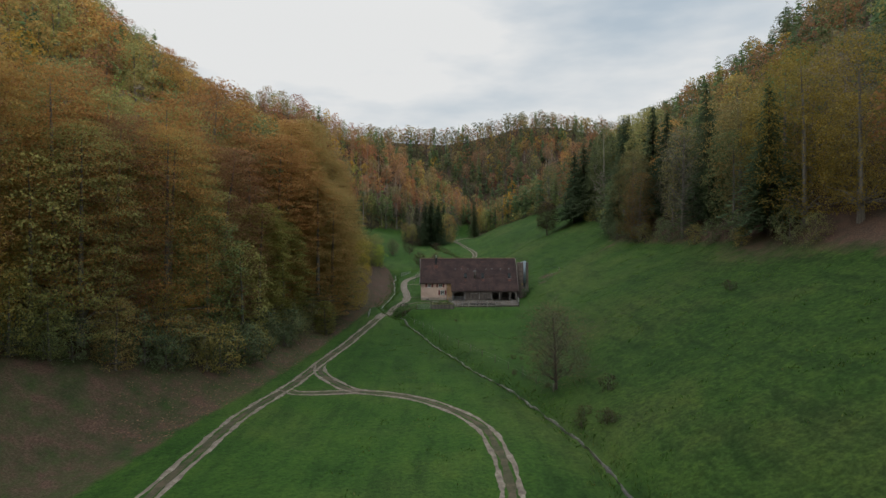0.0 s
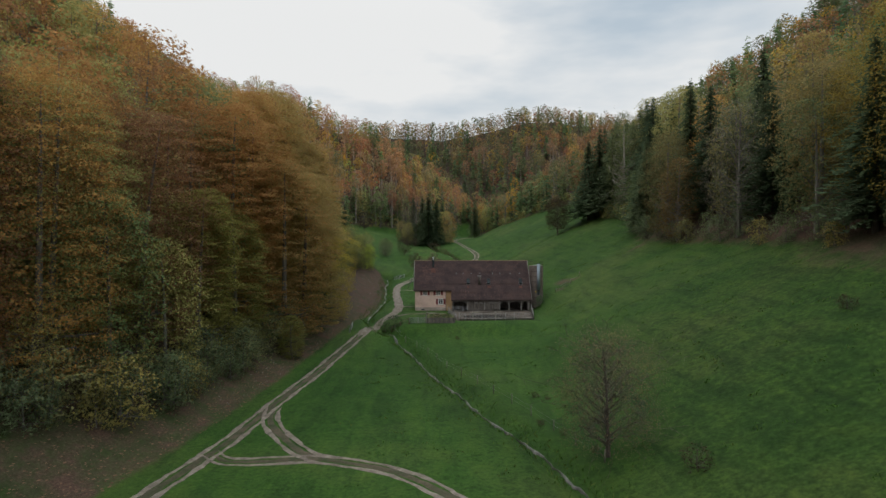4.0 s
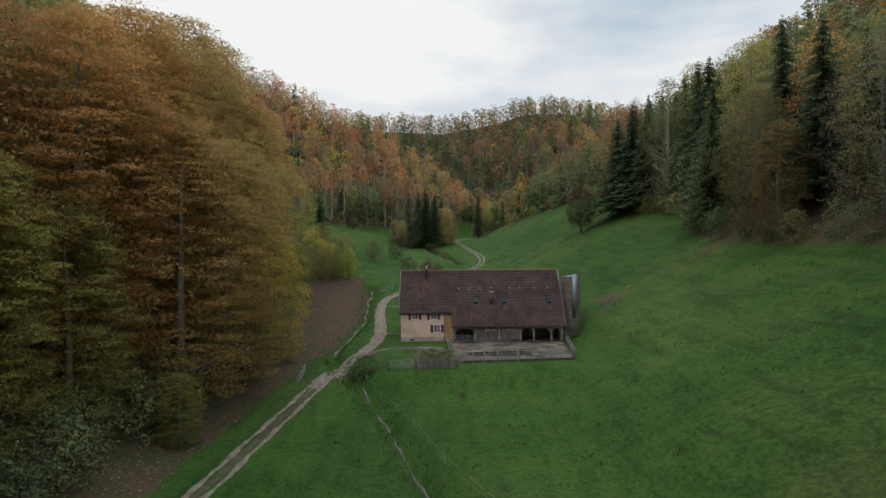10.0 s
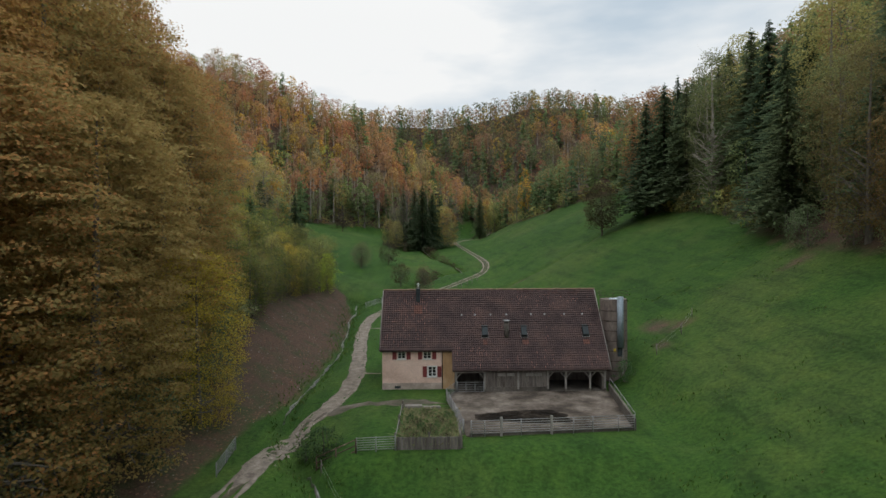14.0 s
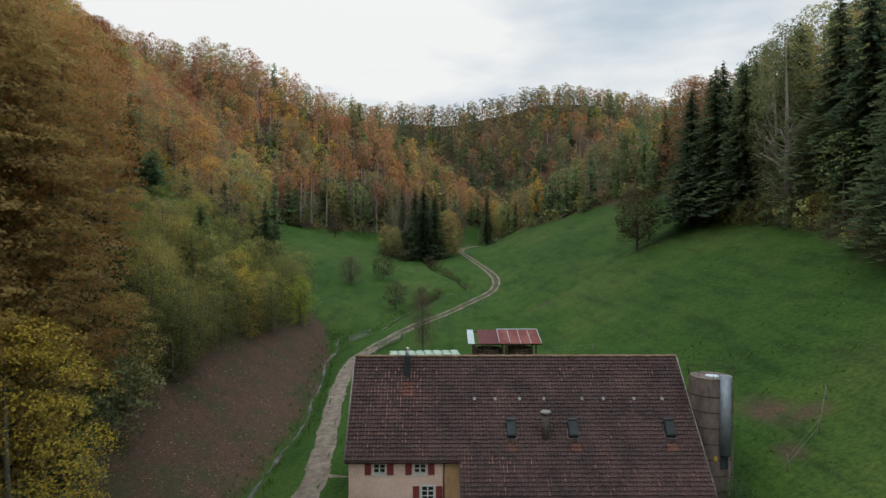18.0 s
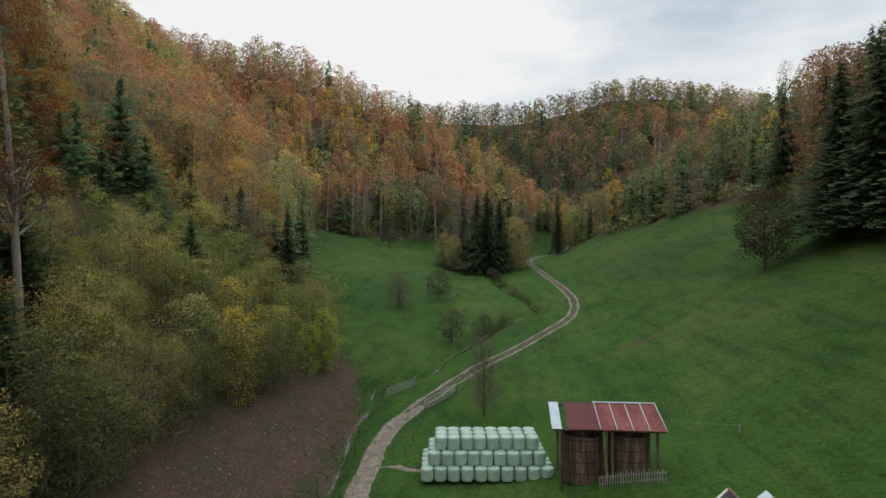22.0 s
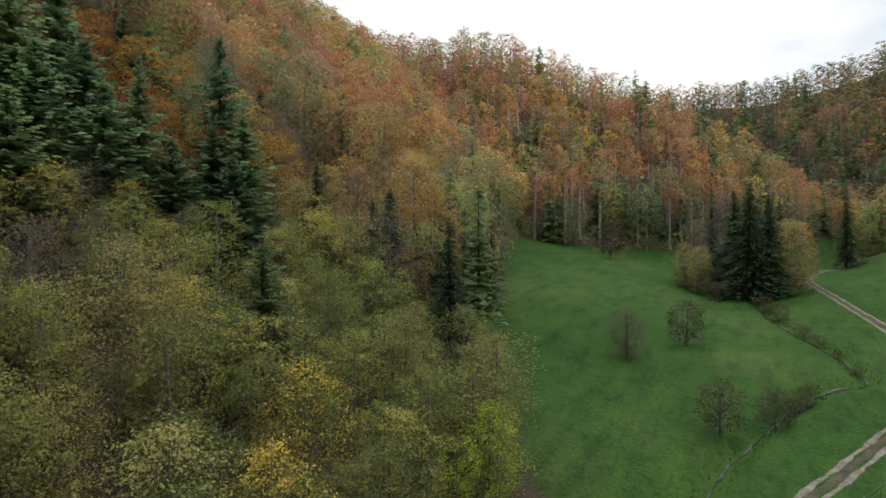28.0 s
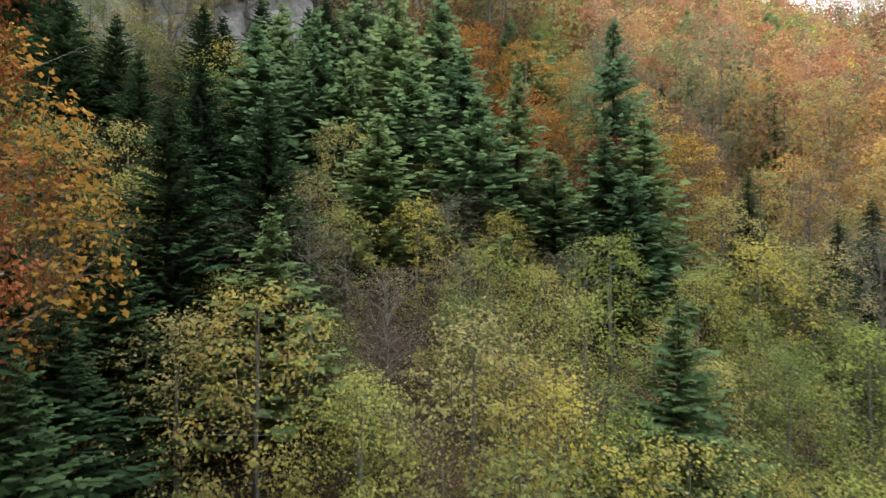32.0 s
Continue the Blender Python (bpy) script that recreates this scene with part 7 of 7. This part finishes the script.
for x, y, s, w in ((-2.6, 163, 1.15, 1.15), (-5.6, 168, 1.05, 1.15), (1.2, 166, 0.98, 1.1), (-10.5, 178, 1.1, 0.8), (4, 182, 0.9, 0.9), (24, 232, 1.15, 0.75)):
    SPRUCE.plant(x, y, s, RNG, wide=w, group="spruces beside the track", label="dark green spruce in a group beside the track")
for k, x, y, s in ((PALE, -9, 172, 1.15), (PALE, -14, 170, 0.8), (OLIVE, 4.8, 168, 0.95), (SMALL_BEECH, 7, 173, 1.1), (OLIVE, -12.5, 164, 0.62), (OLIVE, -15.5, 168, 0.6), (PALE, 8.5, 180, 1.0), (OLIVE, 33, 250, 0.6)):
    k.plant(x, y, s, RNG)
BRAMBLE = Kind("bramble_bush", foliage("brown_bramble_leaves", [(0.0, (0.065, 0.05, 0.032)), (0.5, (0.09, 0.066, 0.042)), (1.0, (0.075, 0.07, 0.04))], 0.3), M_TWIG, BUSH.variants, "brown bramble scrub along the stream bank", "bush")
for x, y, s, w in ((2.2, 96.5, 0.62, 1.1), (1.0, 95.2, 0.45, 1.1), (8.8, 110, 0.3, 1.5), (7.6, 117, 0.36, 1.3), (6.0, 124, 0.5, 1.2), (4.6, 129, 0.62, 1.1), (1.6, 143, 0.8, 1.1), (-0.2, 151, 0.8, 1.1),
                   (-9, 158, 0.9, 1.1), (-13, 162, 1.0, 1.1), (-16, 166, 1.1, 1.1)):
    BRAMBLE.plant(x, y, s, RNG, wide=w)
CULVERT = Kind("culvert_bush", foliage("dark_bramble_leaves", [(0.0, (0.035, 0.06, 0.03)), (1.0, (0.05, 0.08, 0.035))]), M_TWIG, BUSH.variants[1:2], "dark green bush over the stream culvert", "bush")
CULVERT.plant(-7.0, -16.6, 0.55, RNG, wide=1.4, label="dark green bush over the stream culvert")
CULVERT.plant(-8.6, -15.2, 0.4, RNG, wide=1.5, label="dark green bush over the stream culvert")
ELDER = Kind("elder_bush", foliage("elder_leaves", [(0.0, (0.05, 0.10, 0.04)), (1.0, (0.07, 0.13, 0.05))]), M_BARK, BUSH.variants[:1], "green elder bush at the foot of the silo", "bush")
ELDER.plant(22.7, -0.4, 0.55, RNG)
HEATH = Kind("thorn_bush", M_DULL, M_TWIG, [broadleaf(241 + i, 1.8, 1.5, 0.1, 18, 24, 0.16, 0.8, 3, 3, 20) for i in range(2)], "low dark thorn bush on the meadow", "bush")
for x, y, s in ((20.1, -84.5, 0.95), (16.3, -88.5, 0.7), (17.6, -92, 0.75), (15.6, -90.5, 0.6), (14.8, -75.5, 0.3), (13.2, -70.5, 0.4), (41, -70, 0.8), (11.5, -67, 0.4), (4.5, -24, 0.35), (12.6, -57, 0.4), (13.8, -58.5, 0.3), (18, -93, 0.7)):
    HEATH.plant(x, y, s, RNG)

g_rng = np.random.default_rng(4)
for x, y, s in ((0.4, -17.2, 0.42), (1.8, -16.0, 0.5), (3.0, -17.4, 0.4), (0.6, -13.6, 0.45), (2.6, -12.8, 0.42), (3.5, -14.9, 0.36), (1.4, -10.6, 0.4), (-0.2, -15.4, 0.34)):
    HEATH.plant(x, y, s * 1.2, g_rng, label="withered shrub in the kitchen garden")
for x, y, s in ((1.0, -14.8, 0.22), (2.2, -14.4, 0.2), (3.2, -11.2, 0.2), (0.0, -11.8, 0.2)):
    ELDER.plant(x, y, s, g_rng, label="low green herb bush in the kitchen garden")

# ---- the foot of the woods ----
e_rng = np.random.default_rng(21)
for y in np.arange(-98, 12, 2.1):
    x = float(knots(y, Y_L, EDGE_L)) + e_rng.uniform(-2.4, 1.2)
    BUSH.plant(x, y + e_rng.uniform(-1, 1), e_rng.uniform(0.5, 1.25), e_rng, wide=e_rng.uniform(0.9, 1.2))
for y in np.arange(-70, 130, 6.0):
    x = float(knots(y, Y_R, EDGE_R)) + e_rng.uniform(-0.5, 1.5)
    BUSH.plant(x, y + e_rng.uniform(-2, 2), e_rng.uniform(0.6, 1.2), e_rng)

# ---- rock face above the thicket ----
rock = thing("rock_face", "pale limestone rock face among the trees", "rock")
r_rng = random.Random(8)
for i in range(28):
    yy = 25 + (i % 7) * 2.9 + r_rng.uniform(-0.6, 0.6)
    zz = 40.5 + (i // 7) * 3.4 + r_rng.uniform(-0.5, 0.5)
    xx = -71.5 - (i // 7) * 1.3 + r_rng.uniform(-0.7, 0.7)
    bm = bmesh.new()
    bmesh.ops.create_icosphere(bm, subdivisions=3, radius=1.0)
    for v in bm.verts:
        q = v.co * 1.7 + Vector((i * 3.1, 0, 0))
        k = 1 + 0.28 * noise.noise(q) + 0.12 * noise.noise(q * 3.1)
        c = v.co
        m_ = max(abs(c.x), abs(c.y), abs(c.z))
        c = c.lerp(c / m_, 0.6) * k
        v.co = Vector((c.x * 2.2 + xx, c.y * r_rng.uniform(1.9, 1.95) + yy, c.z * 2.5 + zz))
    part("rock_block", bm, M_ROCK, rock)

# ---- rank grass, scattered stones and leaves ----
def along_creek(r, n):
    i = r.integers(0, len(CREEK_LINE) - 1, n)
    p = np.array(CREEK_LINE)
    q = p[i] + (p[i + 1] - p[i]) * r.uniform(0, 1, (n, 1))
    side = np.where(r.uniform(size=n) < 0.5, -1, 1) * (0.45 + np.abs(r.normal(size=n)) * 0.8)
    d = p[i + 1] - p[i]
    d = d / np.linalg.norm(d, axis=1, keepdims=True)
    return q[:, 0] + d[:, 1] * side, q[:, 1] - d[:, 0] * side


def meadow(r, n):
    cx, cy = r.uniform(-10, 50, n // 12), r.uniform(-110, 30, n // 12)
    k = r.integers(0, len(cx), n)
    x, y = cx[k] + r.normal(size=n) * 0.45, cy[k] + r.normal(size=n) * 0.35
    ok = (forest_depth(x, y) < 0) & ~((x > -5) & (x < 22) & (y > -20) & (y < 12)) & (line_distance(x, y, ROAD_MAIN) > 2) & (line_distance(x, y, ROAD_LOOP) > 2)
    return x[ok], y[ok]


weed_patch("stream_grass", "rank grass and weeds along the stream", 7000, along_creek, 0.3, 0.05, M_TUFT, RNG)
weed_patch("meadow_tufts", "tufts of longer grass on the meadow", 6000, meadow, 0.17, 0.06, M_TUFT, RNG)


def litter_pieces(name, label, count, x0, x1, y0, y1, size, mat, rng, flat, keep):
    x, y = rng.uniform(x0, x1, count), rng.uniform(y0, y1, count)
    ok = keep(x, y)
    x, y = x[ok], y[ok]
    z = surface(x, y)
    n = len(x)
    s = size * rng.uniform(0.5, 1.5, n)
    cube = np.array([(-1, -1, -1), (1, -1, -1), (1, 1, -1), (-1, 1, -1), (-0.7, -0.7, 1), (0.7, -0.7, 1), (0.7, 0.7, 1), (-0.7, 0.7, 1)], float) * [1, 0.75, flat]
    a = rng.uniform(0, 6.28, n)
    c, sn = np.cos(a)[:, None], np.sin(a)[:, None]
    jit = cube[None] * rng.uniform(0.75, 1.25, (n, 8, 1))
    v = np.stack([(jit[..., 0] * c - jit[..., 1] * sn) * s[:, None] + x[:, None], (jit[..., 0] * sn + jit[..., 1] * c) * s[:, None] + y[:, None], jit[..., 2] * s[:, None] + z[:, None] + 0.01], -1)
    fq = np.array([(4, 5, 6, 7), (0, 1, 5, 4), (1, 2, 6, 5), (2, 3, 7, 6), (3, 0, 4, 7)])
    m = fast_mesh(name, v.reshape(-1, 3), (fq[None] + (np.arange(n) * 8)[:, None, None]).reshape(-1, 4))
    return tagged(part(name, m, mat, None), label, "stones" if mat is M_STONE else "leaves", kind="stuff")


def on_scree(x, y):
    return (litter_at(x, y) > 0.6) & (forest_depth(x, y) < 6) & (x < 0)


litter_pieces("scattered_stones", "pale stones scattered on the leaf-covered slope", 1500, -32, -13, -60, 66, 0.06, M_STONE, RNG, 0.5, on_scree)
M_LEAF = foliage("fallen_beech_leaves", [(0.0, (0.10, 0.06, 0.045)), (0.5, (0.15, 0.09, 0.06)), (1.0, (0.085, 0.055, 0.045))], 0.4, 0.1)
litter_pieces("fallen_leaves", "rust-brown fallen leaves on the slope", 14000, -34, -13, -95, 66, 0.085, M_LEAF, RNG, 0.12, on_scree)
